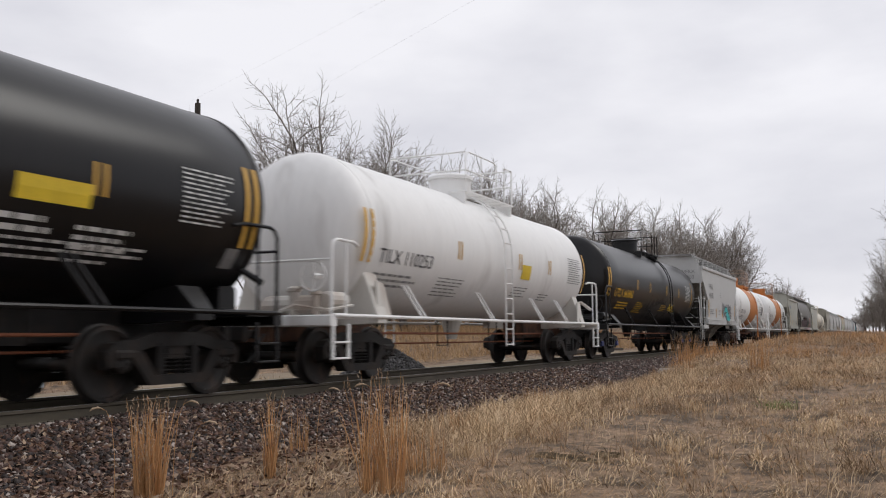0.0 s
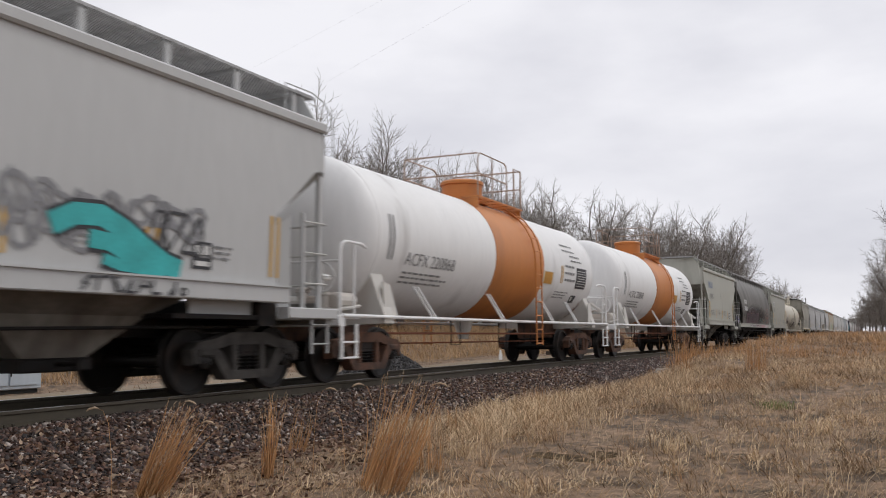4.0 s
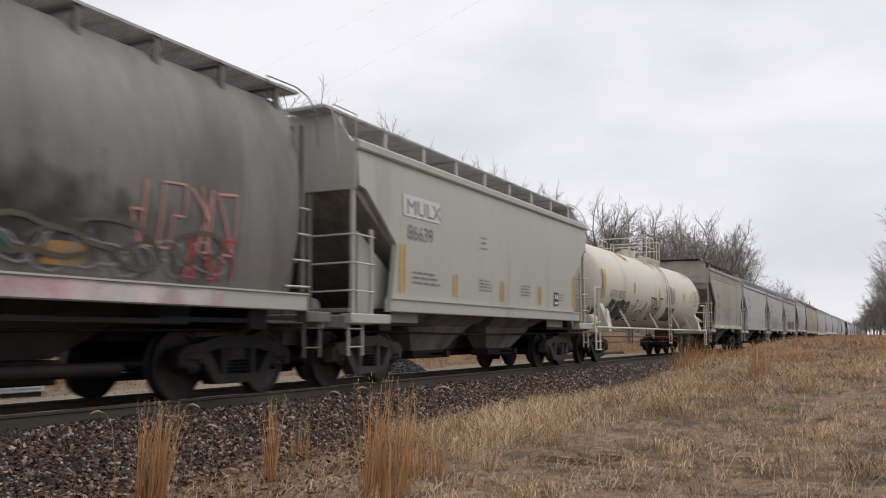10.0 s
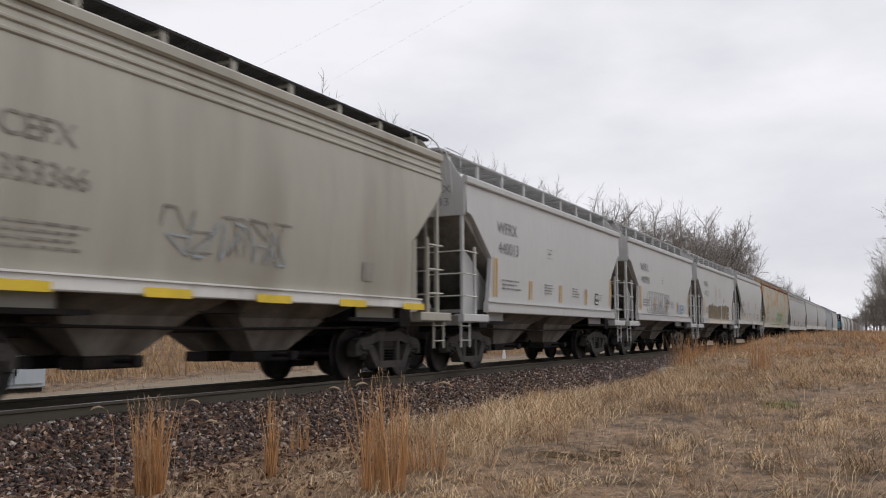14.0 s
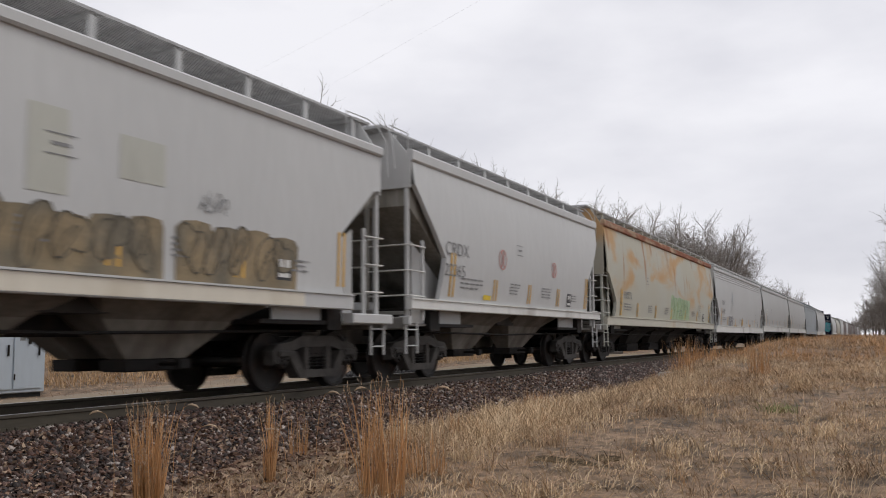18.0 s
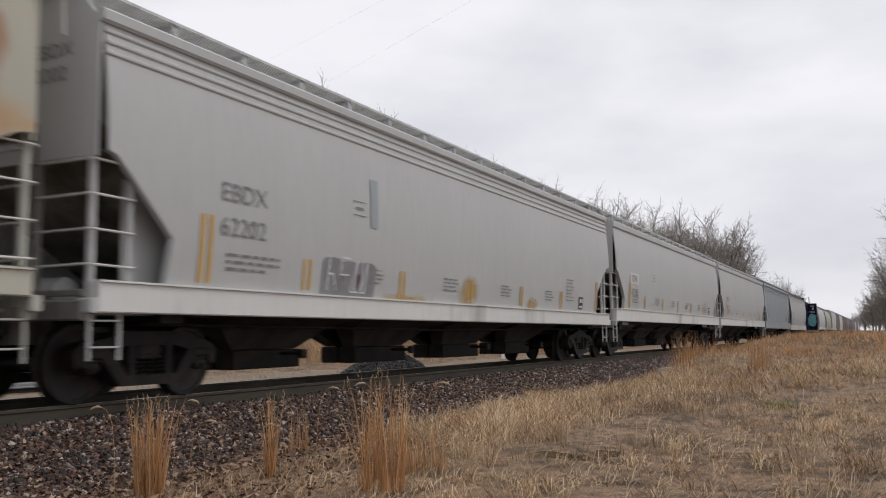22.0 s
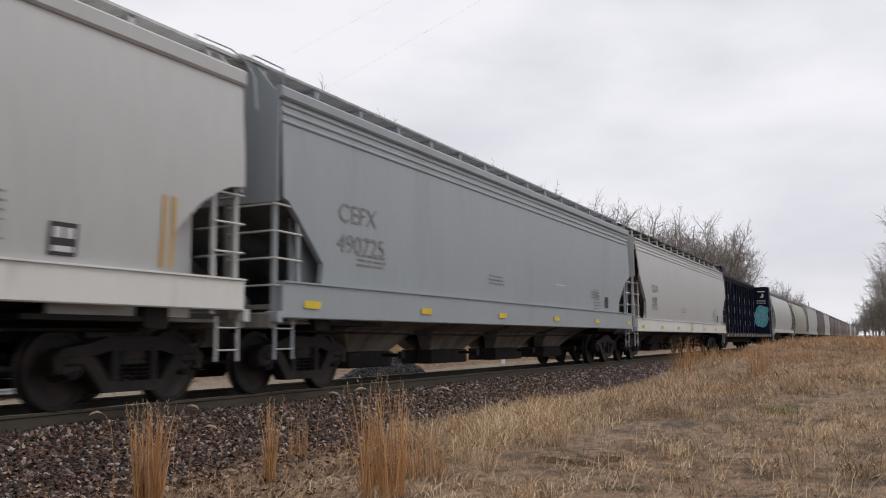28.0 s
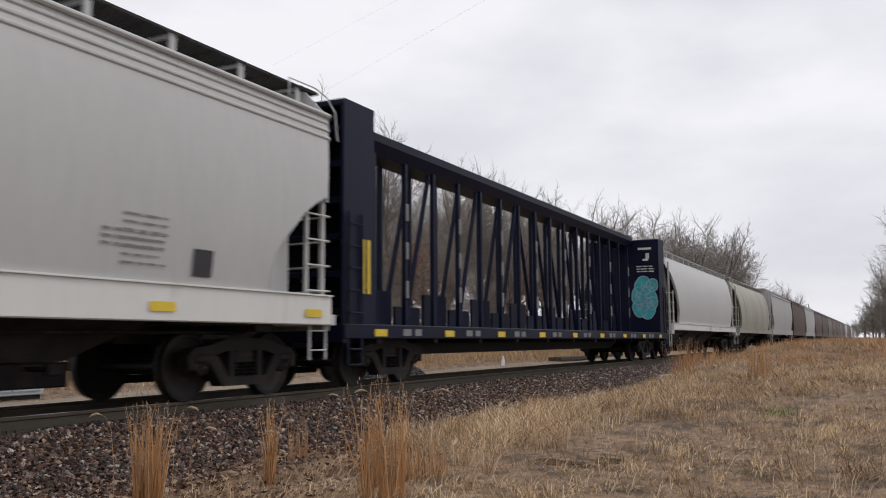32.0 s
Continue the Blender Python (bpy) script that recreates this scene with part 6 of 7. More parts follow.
car, surf, f = long_car(215.36, 235.69, "rusty", "rust-streaked pale hopper car with green graffiti", "", "190771", 151, eave_mat=M["flaking_rust"], eave_high=0.18, walk_up=0.25, trim="warm_grey", sill=(1.20, 1.47), sill_tone="rusty_trim", rear_cut=0.25)
block_letters(car, f + 10.4, 1.54, 3.9, 1.04, 6, surf, "spray_wash", 27, "pale green sprayed wash")
block_letters(car, f + 11.0, 1.60, 2.6, 0.80, 5, surf, "spray_green", 127, "pale green sprayed block letters")
angular(car, f + 10.7, 1.86, 3.2, 0.56, 7, surf, "spray_mint", 28, 0.055, 3, 0.2)
angular(car, f + 11.0, 1.62, 2.6, 0.74, 7, surf, "spray_wash", 29, 0.03, 4, 0.05)
car, surf, f = long_car(235.69, 256.51, "pale", "pale grey long hopper car with ribs and small graffiti", "EBDX", "62202", 161, base=LONG_THIN, ribs=3, walk=M["skylit_grating"], walk_up=0.18, rear_cut=0.3, trim="pale", sill_tone="trim_white")
block_letters(car, f + 5.4, 1.42, 1.5, 0.62, 3, surf, "spray_grey", 29, "small grey sprayed patch")
block_letters(car, f + 6.0, 1.45, 0.8, 0.36, 2, surf, "spray_purple", 30, "dark red sprayed patch")
angular(car, f + 5.5, 1.46, 1.3, 0.55, 4, surf, "spray_white", 33, 0.025, 5, 0.1)
decal("faded_sign", car, [(f + 6.75, f + 6.98, 2.55, 3.35)], surf, M["bluegrey"])
for y, w, z0, z1 in ((10.7, 1.3, 1.28, 2.05), (8.0, 2.2, 1.26, 1.55), (14.4, 1.2, 1.28, 1.7)):
    decal("rust_bloom", car, [(f + y - w / 2, f + y + w / 2, z0, z1)], surf, M["ochre_glow"], 0.010)
car, surf, f = long_car(256.51, 277.30, "pale", "pale grey long hopper car with boxed white marks", "", "62265", 171, sill=(1.20, 1.60), eave_low=0.09, sill_tone="trim_white", walk=M["skylit_grating"], walk_up=0.18, rear_cut=0.3)
decal("mark_patch", car, [(f + 2.9, f + 4.05, 2.47, 2.84)], surf, M["ink_white"])
lettering(car, "ITFX", f + 3.05, 2.54, 0.23, surf, M["ink_grey"], 1.2, 0.02)
car, surf, f = long_car(277.30, 297.98, "pale", "pale grey smooth-sided long hopper car", "EBDX", "18554", 181, sill=(1.20, 1.60), eave_low=0.09, sill_tone="trim_white", walk=M["skylit_grating"], rear_cut=0.4)
car, surf, f = long_car(297.98, 318.34, "bluegrey", "blue-grey ribbed long hopper car", "", "", 191, striped=False, ribs=3, eave=4.3, top=4.66, sill=(1.12, 1.63), yellow_tabs=6, bulge=0.05, rear_cut=0.35, walk=M["grating"], bay_mat="bay_grime", slope_mat="bluegrey_slope", eave_low=0.05)
lettering(car, "CEFX", f + 2.63, 2.66, 0.30, surf, M["ink_grey"], 1.2)
lettering(car, "490725", f + 2.60, 2.18, 0.30, surf, M["ink_grey"], 1.2)
decal("chalk_marks", car, [(f + 13.0, f + 13.8, 2.2, 2.22)], surf, M["ink_white"])
car, surf, f = long_car(318.34, 338.75, "pale", "pale grey rounded long hopper car with yellow tabs", "EQUX", "14481", 201, striped=False, ribs=3, bulge=0.16, top=4.55, eave_high=0.03, walk_up=0.2, sill=(1.06, 1.50), rear_cut=0.35, yellow_tabs=7, walk=M["iron"], sill_tone="trim_white",
                        cut=[(1.2, 1.45), (1.7, 1.62), (2.1, 1.50), (2.7, 0.85), (3.0, 0.56), (4.28, 0.47)])
# blue centre-beam
car, surf, f = couple(centre_beam(24.5, "dark blue centre-beam flat car, empty, with teal graffiti"), 338.67, 363.17)
L = 24.5
had = set(car.children)
inner = lambda z: -(L / 2 - 1.285)  # the inner face of the rear bulkhead, which looks ahead along the deck
lobes, rims = Build(), Build()
lrng = random.Random(31)
for k, (ly, lz, r) in enumerate(((0.66, 2.05, 0.30), (0.95, 1.95, 0.28), (0.62, 2.55, 0.30), (0.98, 2.50, 0.34), (0.80, 2.95, 0.32), (1.16, 2.95, 0.22), (1.14, 2.25, 0.22))):
    ring = [(ly + r * (1 + 0.10 * math.sin(3 * a + k)) * math.cos(a), lz + 1.15 * r * math.sin(a)) for a in [2 * math.pi * i / 18 for i in range(18)]]
    blob(lobes, ring, inner, 0.012 + 0.0015 * k)
    ribbon(rims, ring + ring[:2], 0.035, inner, 0.026 + 0.0015 * k)
    ribbon(rims, [(ly + r * 0.45 * math.cos(a), lz + r * 0.5 * math.sin(a)) for a in [lrng.uniform(0, 6) + 0.4 * i for i in range(9)]], 0.03, inner, 0.030)
part("graffiti_fill", lobes, M["teal"], car, "teal sprayed cloud of rounded lobes")
part("graffiti_outline", rims, M["spray_blue"], car, "pale outlines of the sprayed lobes")
fine_print(car, 0.55, 3.72, 0.75, 3, inner, "ink_white", 0.04, 0.10, 205)
decal("emblem", car, [(0.80, 1.02, 3.92, 4.00), (0.92, 1.06, 4.00, 4.22)], inner, M["ink_white"])
decal("emblem", car, [(0.62, 1.15, 4.36, 4.44)], inner, M["ink_white"])
for ob in set(car.children) - had:
    ob.matrix_basis = pose(0, 0, 0, 0, 0, -90)
decal("reflective_stripe", car, [(-L / 2 + 0.85, -L / 2 + 0.95, 1.6, 2.5), (-L / 2 + 1.02, -L / 2 + 1.12, 1.6, 2.5)], surf, M["placard"])
# cars that stay far off
ROUND = dict(form="round", sill=(1.22, 1.5), sill_in=0.8, eave=4.0, top=4.36, cut=[(1.2, 2.4), (2.0, 2.2), (3.6, 1.4), (4.0, 0.8)], bays=3)
couple(hopper(18.91, "pale", "pale grey round-sided hopper car", sill_tone="trim_white", **ROUND), 362.68, 381.59)
couple(hopper(19.05, "beige", "taupe round-sided hopper car", **ROUND), 381.59, 400.64)
couple(hopper(18.35, "pale", "pale grey long hopper car", **dict(LONG, bays=3)), 400.64, 418.99)
place_along = 418.99
for k, tone in enumerate(("brown", "pale", "brown", "brown", "dirty", "brown", "brown", "dirty", "brown", "grey", "dirty", "brown", "grey", "dirty")):
    length = 16.9 if k < 2 else 16.3
    couple(hopper(length, tone, {"brown": "brown hopper car", "pale": "pale grey hopper car", "dirty": "dark grey hopper car", "grey": "grey hopper car"}[tone] + " far back in the train",
                  fine=False, **dict(LONG, bays=3)), place_along, place_along + length)
    place_along += length

# ---- trees ----


def grow(rng, height_m, spread, trunk_r, depth=5, first=0.25):
    """A bare broad-leaved tree: (trunk, twigs, tips). A short bole forks into rising limbs that divide and thin out towards the ends."""
    trunk, twigs, tips = Build(), Build(), []

    def limb(p, d, length, r, level):
        steps = 5 if level < 2 else 4 if level < 3 else 3
        wob = 0.06 + 0.035 * level
        path, rs = [p], [r]
        for i in range(steps):
            d = (d + Vector((rng.gauss(0, 1), rng.gauss(0, 1), rng.gauss(0, 1))) * wob + Vector((0, 0, 0.085 if level < 2 else 0.03))).normalized()
            p = p + d * length / steps
            path.append(p)
            rs.append(r * (1 - (0.3 if level == 0 else 0.5) * (i + 1) / steps))
        (trunk if level < 2 else twigs).tube(path, rs, 7 if level == 0 else 5 if level < 3 else 3)
        if level >= depth:
            tips.append((path[-1], d))
            return
        turn = rng.uniform(0, 6.28)
        count = {0: 6, 1: 7, 2: 6, 3: 5}.get(level, 3)
        for k in range(count):
            t = first / 0.45 + (1 - first / 0.45) * (k + rng.random()) / count if level == 0 else 0.22 + 0.78 * (k + rng.random()) / count
            q = min(int(t * steps), steps - 1)
            at = path[q].lerp(path[q + 1], t * steps - q)
            turn += 2.4 + rng.uniform(-0.5, 0.5)
            u = d.orthogonal().normalized()
            side = u * math.cos(turn) + d.cross(u) * math.sin(turn)
            out = spread * rng.uniform(0.75, 1.25)
            nd = (d * math.cos(out) + side * math.sin(out)).normalized()
            reach = height_m * rng.uniform(0.24, 0.36) if level == 0 else length * rng.uniform(0.42, 0.62) * (1.2 - 0.45 * t)
            limb(at, nd, reach, max(rs[q] * rng.uniform(0.40, 0.62), 0.012), level + 1)
        for k in range(3 if level == 0 else 1):
            turn += 2.1
            u = d.orthogonal().normalized()
            side = u * math.cos(turn) + d.cross(u) * math.sin(turn)
            out = spread * rng.uniform(0.35, 0.65) if level == 0 else 0.12
            limb(path[-1], (d * math.cos(out) + side * math.sin(out)).normalized(), height_m * rng.uniform(0.30, 0.40) if level == 0 else length * 0.55, rs[-1] * (0.8 if level == 0 else 1), level + 1)

    limb(Vector((0, 0, 0)), Vector((rng.uniform(-0.08, 0.08), rng.uniform(-0.08, 0.08), 1)).normalized(), height_m * 0.42, trunk_r, 0)
    return trunk, twigs, tips


def leaves(rng, tips, n, size, spread):
    b = Build()
    for _ in range(n):
        p, d = rng.choice(tips)
        c = p + Vector((rng.gauss(0, spread), rng.gauss(0, spread), rng.gauss(0, spread)))
        u = Vector((rng.gauss(0, 1), rng.gauss(0, 1), rng.gauss(0, 1))).normalized() * size * rng.uniform(0.6, 1.3)
        v = u.orthogonal().normalized() * u.length * 0.6
        b.add([c - u, c + v * 0.8, c + u, c - v], [(0, 1, 2, 3)])
    return b


def tree(name, label, seed, height_m, spread, trunk_r, bark, depth=4, first=0.25, foliage=None):
    rng = random.Random(seed)
    trunk, twigs, tips = grow(rng, height_m, spread, trunk_r, depth, first)
    root = tagged(new(name), label, "tree", "bare trees along the line")
    TALL[seed] = float(np.percentile([p[2] for p in twigs.v], 99.6))
    part("trunk", trunk, bark, root)
    part("crown", twigs, M["twig"], root, "bare twigs")
    if foliage:
        part("foliage", leaves(rng, tips, *foliage[1:]), M[foliage[0]], root)
    return root


TALL = {}
PROTO = {
    "open": tree("bare_tree", "tall bare tree with open grey limbs", 5, 12, 0.80, 0.17, M["bark"], 4, 0.22),
    "dense": tree("bare_tree", "bare tree with a dense twiggy crown", 8, 12, 0.78, 0.17, M["bark"], 4, 0.14),
    "slim": tree("bare_tree", "slender bare pale-barked tree", 13, 12, 0.62, 0.13, M["pale_bark"], 4, 0.2),
    "broad": tree("bare_tree", "broad bare tree with upswept branches", 21, 12, 0.80, 0.19, M["bark"], 4, 0.12),
    "oak": tree("oak_tree", "oak still holding its brown leaves", 34, 8, 0.8, 0.16, M["bark"], 3, 0.10, ("leaf", 2600, 0.09, 0.5)),
    "brush": tree("bare_bush", "tangle of bare brush", 44, 5, 0.85, 0.07, M["far_bark"], 4, 0.02),
}


def cedar():
    rng = random.Random(77)
    root = tagged(new("cedar_tree"), "dark green cedar among bare trees", "tree", "evergreens along the line")
    part("trunk", Build().tube([(0, 0, 0), (0.03, 0, 2.5), (0, 0.02, 5.2)], [0.13, 0.08, 0.02], 7), M["bark"], root)
    b = Build()
    for _ in range(3200):
        z = rng.uniform(0.3, 5.6)
        r = (5.8 - z) * 0.28 * math.sqrt(rng.random()) * rng.uniform(0.7, 1.15)
        a = rng.uniform(0, 6.283)
        c = Vector((r * math.cos(a), r * math.sin(a), z))
        u = Vector((math.cos(a), math.sin(a), rng.uniform(0.2, 1.0))).normalized() * rng.uniform(0.10, 0.22)
        v = u.orthogonal().normalized() * 0.045
        b.add([c - u * 0.4, c + v, c + u, c - v], [(0, 1, 2, 3)])
    part("foliage", b, M["needle"], root)
    return root


PROTO["cedar"] = cedar()
stand = {}


def plant(kind, x, y, size, turn):
    """Sets a tree on the ground; size is its height."""
    ob = PROTO[kind] if kind not in stand else copy_thing(PROTO[kind], Matrix())
    stand[kind] = True
    k = size / {"open": TALL[5], "dense": TALL[8], "slim": TALL[13], "broad": TALL[21], "oak": TALL[34], "brush": TALL[44], "cedar": 5.8}[kind]
    if y > 58 and x < -20 and y < 460:
        k *= 1.0 if y < 78 else 1.06
    z = float(height(x, y)) - 0.08
    ob.matrix_basis = Matrix.LocRotScale((x, y, z), Euler((0, 0, radians(turn))), (k * 1.0, k * 1.0, k))
    return ob


# (kind, x, y, height, turn)
for row in [("open", -28.0, 41.4, 13.5, 20), ("slim", -28.0, 49.7, 13.3, 250), ("slim", -30, 39.6, 10.2, 200), ("slim", -34, 36.0, 10.5, 130),
            ("dense", -30, 62.4, 12.4, 0), ("dense", -30, 69.5, 13.6, 140), ("broad", -35, 80, 14.5, 60), ("dense", -33, 78, 13.0, 230), ("broad", -30, 85, 12.7, 10),
            ("dense", -34, 97, 15.0, 80), ("broad", -30, 106, 15.0, 140), ("dense", -31, 113, 14.8, 300), ("open", -29, 121, 15.6, 80), ("broad", -27, 126, 16.2, 250),
            ("dense", -27, 137, 17.0, 190), ("broad", -26, 147, 17.4, 30), ("dense", -27, 158, 18.0, 100), ("broad", -26, 172, 20.3, 170), ("dense", -28, 188, 19.6, 260),
            ("broad", -29, 202, 19.8, 330), ("dense", -30, 220, 17.5, 45), ("broad", -24, 252, 14.0, 15), ("dense", -24, 275, 14.2, 120), ("broad", -24, 296, 13.8, 210),
            ("dense", -25, 320, 12.5, 300), ("broad", -26, 345, 11.5, 77),
            ("broad", 4.1, 92, 11.9, 20), ("dense", 5.7, 84, 13.4, 110), ("broad", 8.0, 95, 14.4, 200), ("dense", 3.7, 112, 11.0, 290), ("broad", 2.1, 130, 10.5, 10),
            ("dense", 4.5, 150, 13.4, 60), ("broad", 7.5, 125, 14.4, 150), ("dense", 1.0, 175, 11.5, 240), ("broad", 9.5, 105, 14.4, 310), ("dense", 6.5, 74, 11.5, 35),
            ("brush", 2.5, 88, 5.1, 0), ("brush", 4.2, 100, 5.8, 80), ("brush", 0.7, 118, 5.1, 160), ("brush", 0.9, 140, 5.9, 250), ("brush", 4.7, 80, 5.8, 310),
            ("brush", 3.2, 76, 4.6, 45), ("brush", -0.8, 160, 6.5, 200), ("brush", 0.2, 190, 7.8, 20),
            ("dense", -27.5, 34.5, 6.4, 15), ("slim", -26.5, 37.5, 6.8, 75), ("dense", -28.5, 43.0, 6.4, 140), ("slim", -27, 46.5, 6.8, 310), ("dense", -28, 51.5, 6.6, 220), ("slim", -26.5, 54.5, 7.0, 100),
            ("dense", -28, 58.5, 10.0, 55), ("slim", -27.5, 64.5, 10.0, 190), ("dense", -28, 71.0, 10.2, 265), ("slim", -27, 76.5, 10.0, 20), ("oak", -25.5, 36.0, 5.0, 60), ("oak", -26, 47.5, 5.6, 110),
            ("oak", -26, 66.0, 6.2, 240), ("brush", -25, 36.5, 4.2, 75), ("brush", -25, 43.5, 4.4, 155), ("brush", -25.5, 50.5, 4.6, 255), ("brush", -25.5, 59.0, 4.8, 345),
            ("oak", -27, 50, 6.5, 0), ("oak", -29, 60, 7.0, 90), ("oak", -28, 72, 7.2, 200), ("oak", -29, 84, 7.0, 280), ("oak", -28, 98, 7.5, 30), ("oak", -29, 44, 5.5, 150),
            ("cedar", -26.5, 44.5, 5.5, 0), ("cedar", -27.5, 65, 5.2, 80), ("cedar", -29, 38, 5.0, 160), ("cedar", -27, 90, 5.4, 200),
            ("brush", -26, 41, 3.6, 10), ("brush", -27, 47, 4.2, 60), ("brush", -26, 55, 4.2, 130), ("brush", -27, 63, 4.6, 190), ("brush", -26, 76, 4.6, 250), ("brush", -27, 92, 5.0, 320)]:
    plant(*row)
rng = random.Random(404)
for k in range(26):
    plant(("broad", "dense")[k % 2], rng.uniform(-75, 40), rng.uniform(470, 620), rng.uniform(10, 15), rng.uniform(0, 360))
for k in range(44):
    plant(("broad", "dense", "open")[k % 3], rng.uniform(-46, -34), 62 + k * 5.5 + rng.uniform(-3, 3), rng.uniform(11, 15), rng.uniform(0, 360))
for k in range(14):
    plant(("broad", "dense")[k % 2], rng.uniform(-4, 9), rng.uniform(230, 420), rng.uniform(6.5, 9.5), rng.uniform(0, 360))
for k in range(12):
    plant(("broad", "dense")[k % 2], rng.uniform(14, 45), rng.uniform(70, 260), rng.uniform(11, 15), rng.uniform(0, 360))

# ---- poles and wires ----


def utility_pole(x, y, top_z):
    z = float(height(x, y)) - 0.3
    ob = tagged(new("utility_pole"), "dark wooden utility pole behind the train", "utility pole", "poles along the line")
    ob.location = (x, y, z)
    part("shaft", Build().tube([(0, 0, 0), (0, 0, (top_z - z) * 0.5), (0, 0, top_z - z)], [0.17, 0.15, 0.11], 10), M["pole"], ob, smooth=True)
    part("insulator", Build().lathe([(0.03, 0), (0.05, 0.05), (0.05, 0.14), (0.03, 0.18)], "z", (0, 0, top_z - z), 8), M["pole"], ob)
    part("crossarm", Build().bar(-0.08, 0.08, -0.55, 0.55, top_z - z - 0.55, top_z - z - 0.45), M["pole"], ob)
    return ob


utility_pole(-24.0, 27.1, 10.1)
utility_pole(-18.0, 281, 11.0)
utility_pole(-18.0, 356, 8.9)


def wire(a, c, sag):
    pts = [Vector(a).lerp(Vector(c), i / 24) - Vector((0, 0, sag * 4 * (i / 24) * (1 - i / 24))) for i in range(25)]
    return tagged(new("overhead_wire", Build().tube(pts, 0.0010, 4).mesh("overhead_wire", M["wire"])), "thin overhead wire strung from the wooden pole", "wire", "overhead wires")


wire((-24.29, 27.10, 10.26), (5.83, 12.31, 10.26), 0.1)
wire((-24.23, 27.10, 7.87), (17.60, 1.01, 7.87), 0.1)

# ---- lineside things ----


def equipment_cabinet(x, y, z):
    ob = tagged(new("equipment_cabinet"), "pale blue-grey metal signal cabinet beyond the track", "cabinet")
    ob.location = (x, y, z)
    w, d, h = 2.6, 1.6, 2.2
    part("body", Build().bar(-d / 2, d / 2, -w / 2, w / 2, 0.10, h, 0.02), M["cabinet"], ob)
    part("plinth", Build().box(-d / 2 + 0.05, d / 2 - 0.05, -w / 2 + 0.05, w / 2 - 0.05, 0, 0.10), M["dark"], ob)
    part("roof", Build().prism_y([(-d / 2 - 0.08, h), (d / 2 + 0.08, h), (d / 2 + 0.08, h + 0.05), (0, h + 0.16), (-d / 2 - 0.08, h + 0.05)][::-1], -w / 2 - 0.08, w / 2 + 0.08), M["cabinet"], ob)
    for k in (0, 1, 2):
        y0 = -w / 2 + 0.08 + k * 0.83
        door = part("door", Build().bar(d / 2 + 0.002, d / 2 + 0.03, y0, y0 + 0.78, 0.2, h - 0.1, 0.008), M["cabinet"], ob)
        part("handle", Build().bar(d / 2 + 0.03, d / 2 + 0.07, y0 + 0.64, y0 + 0.68, 0.95, 1.2, 0.01), M["iron"], door)
        for hz in (0.4, 1.8):
            part("hinge", Build().bar(d / 2 + 0.03, d / 2 + 0.045, y0 + 0.0, y0 + 0.04, hz, hz + 0.14, 0.006), M["iron"], door)
    part("padlock", Build().bar(d / 2 + 0.03, d / 2 + 0.07, w / 2 - 0.50, w / 2 - 0.42, 1.22, 1.32, 0.01), M["iron"], ob)
    part("name_plate", Build().box(d / 2 + 0.031, d / 2 + 0.036, w / 2 - 0.72, w / 2 - 0.58, 1.30, 1.40), M["ink_grey"], ob)
    return ob


equipment_cabinet(-18.6, 13.72, -0.46)


def marker_post(x, y):
    z = float(height(x, y))
    ob = tagged(new("marker_post"), "short white marker post beside the gravel", "post")
    ob.location = (x, y, z - 0.05)
    part("post", Build().lathe([(0.09, 0), (0.09, 0.32), (0.05, 0.40), (0.05, 0.52), (0.02, 0.55)], "z", (0, 0, 0), 10), M["white"], ob, smooth=True)
    return ob


marker_post(-16.1, 39.6)


def timber_stack(x, y, length, turn):
    z = float(height(x, y))
    ob = tagged(new("timber_stack"), "low stack of dark timbers lying beside the gravel", "timber")
    ob.matrix_basis = pose(x, y, z, 0, 0, turn)
    for k in range(3):
        part("timber", Build().bar(-0.38 + 0.26 * k, -0.14 + 0.26 * k, -length / 2 + 0.1 * k, length / 2 - 0.15 * k, 0.0, 0.22, 0.02), M["tie"], ob)
    return ob


timber_stack(-17.5, 58.5, 14.0, -1)

# ---- sleepers ----


def sleepers():
    me = Build().bar(-1.3, 1.3, -0.115, 0.115, -0.36, -0.172, 0.015).mesh("sleeper", M["tie"])
    plate = Build().bar(-0.19, 0.19, -0.09, 0.09, -0.171, -0.160, 0.003)
    for sx in (-0.12, 0.12):
        for sy in (-0.05, 0.05):
            plate.box(sx - 0.012, sx + 0.012, sy - 0.012, sy + 0.012, -0.16, -0.125)
    plate = plate.mesh("tie_plate", M["rail_side"])
    bed = tagged(new("sleepers"), "weathered dark timber sleepers under the rails", "sleepers", kind="structure")
    rng = random.Random(9)
    for k in range(150):
        y = -4 + 0.5 * k + rng.uniform(-0.03, 0.03)
        part("sleeper", me, None, bed, at=pose(TRACK + rng.uniform(-0.05, 0.05), y, RAIL_TOP + rng.uniform(-0.004, 0.004), 0, 0, rng.uniform(-1, 1)))
        if y < 40:
            part("tie_plate", plate, None, bed, at=pose(TRACK + 0.755, y, RAIL_TOP))


sleepers()

# ---- dry grass ----


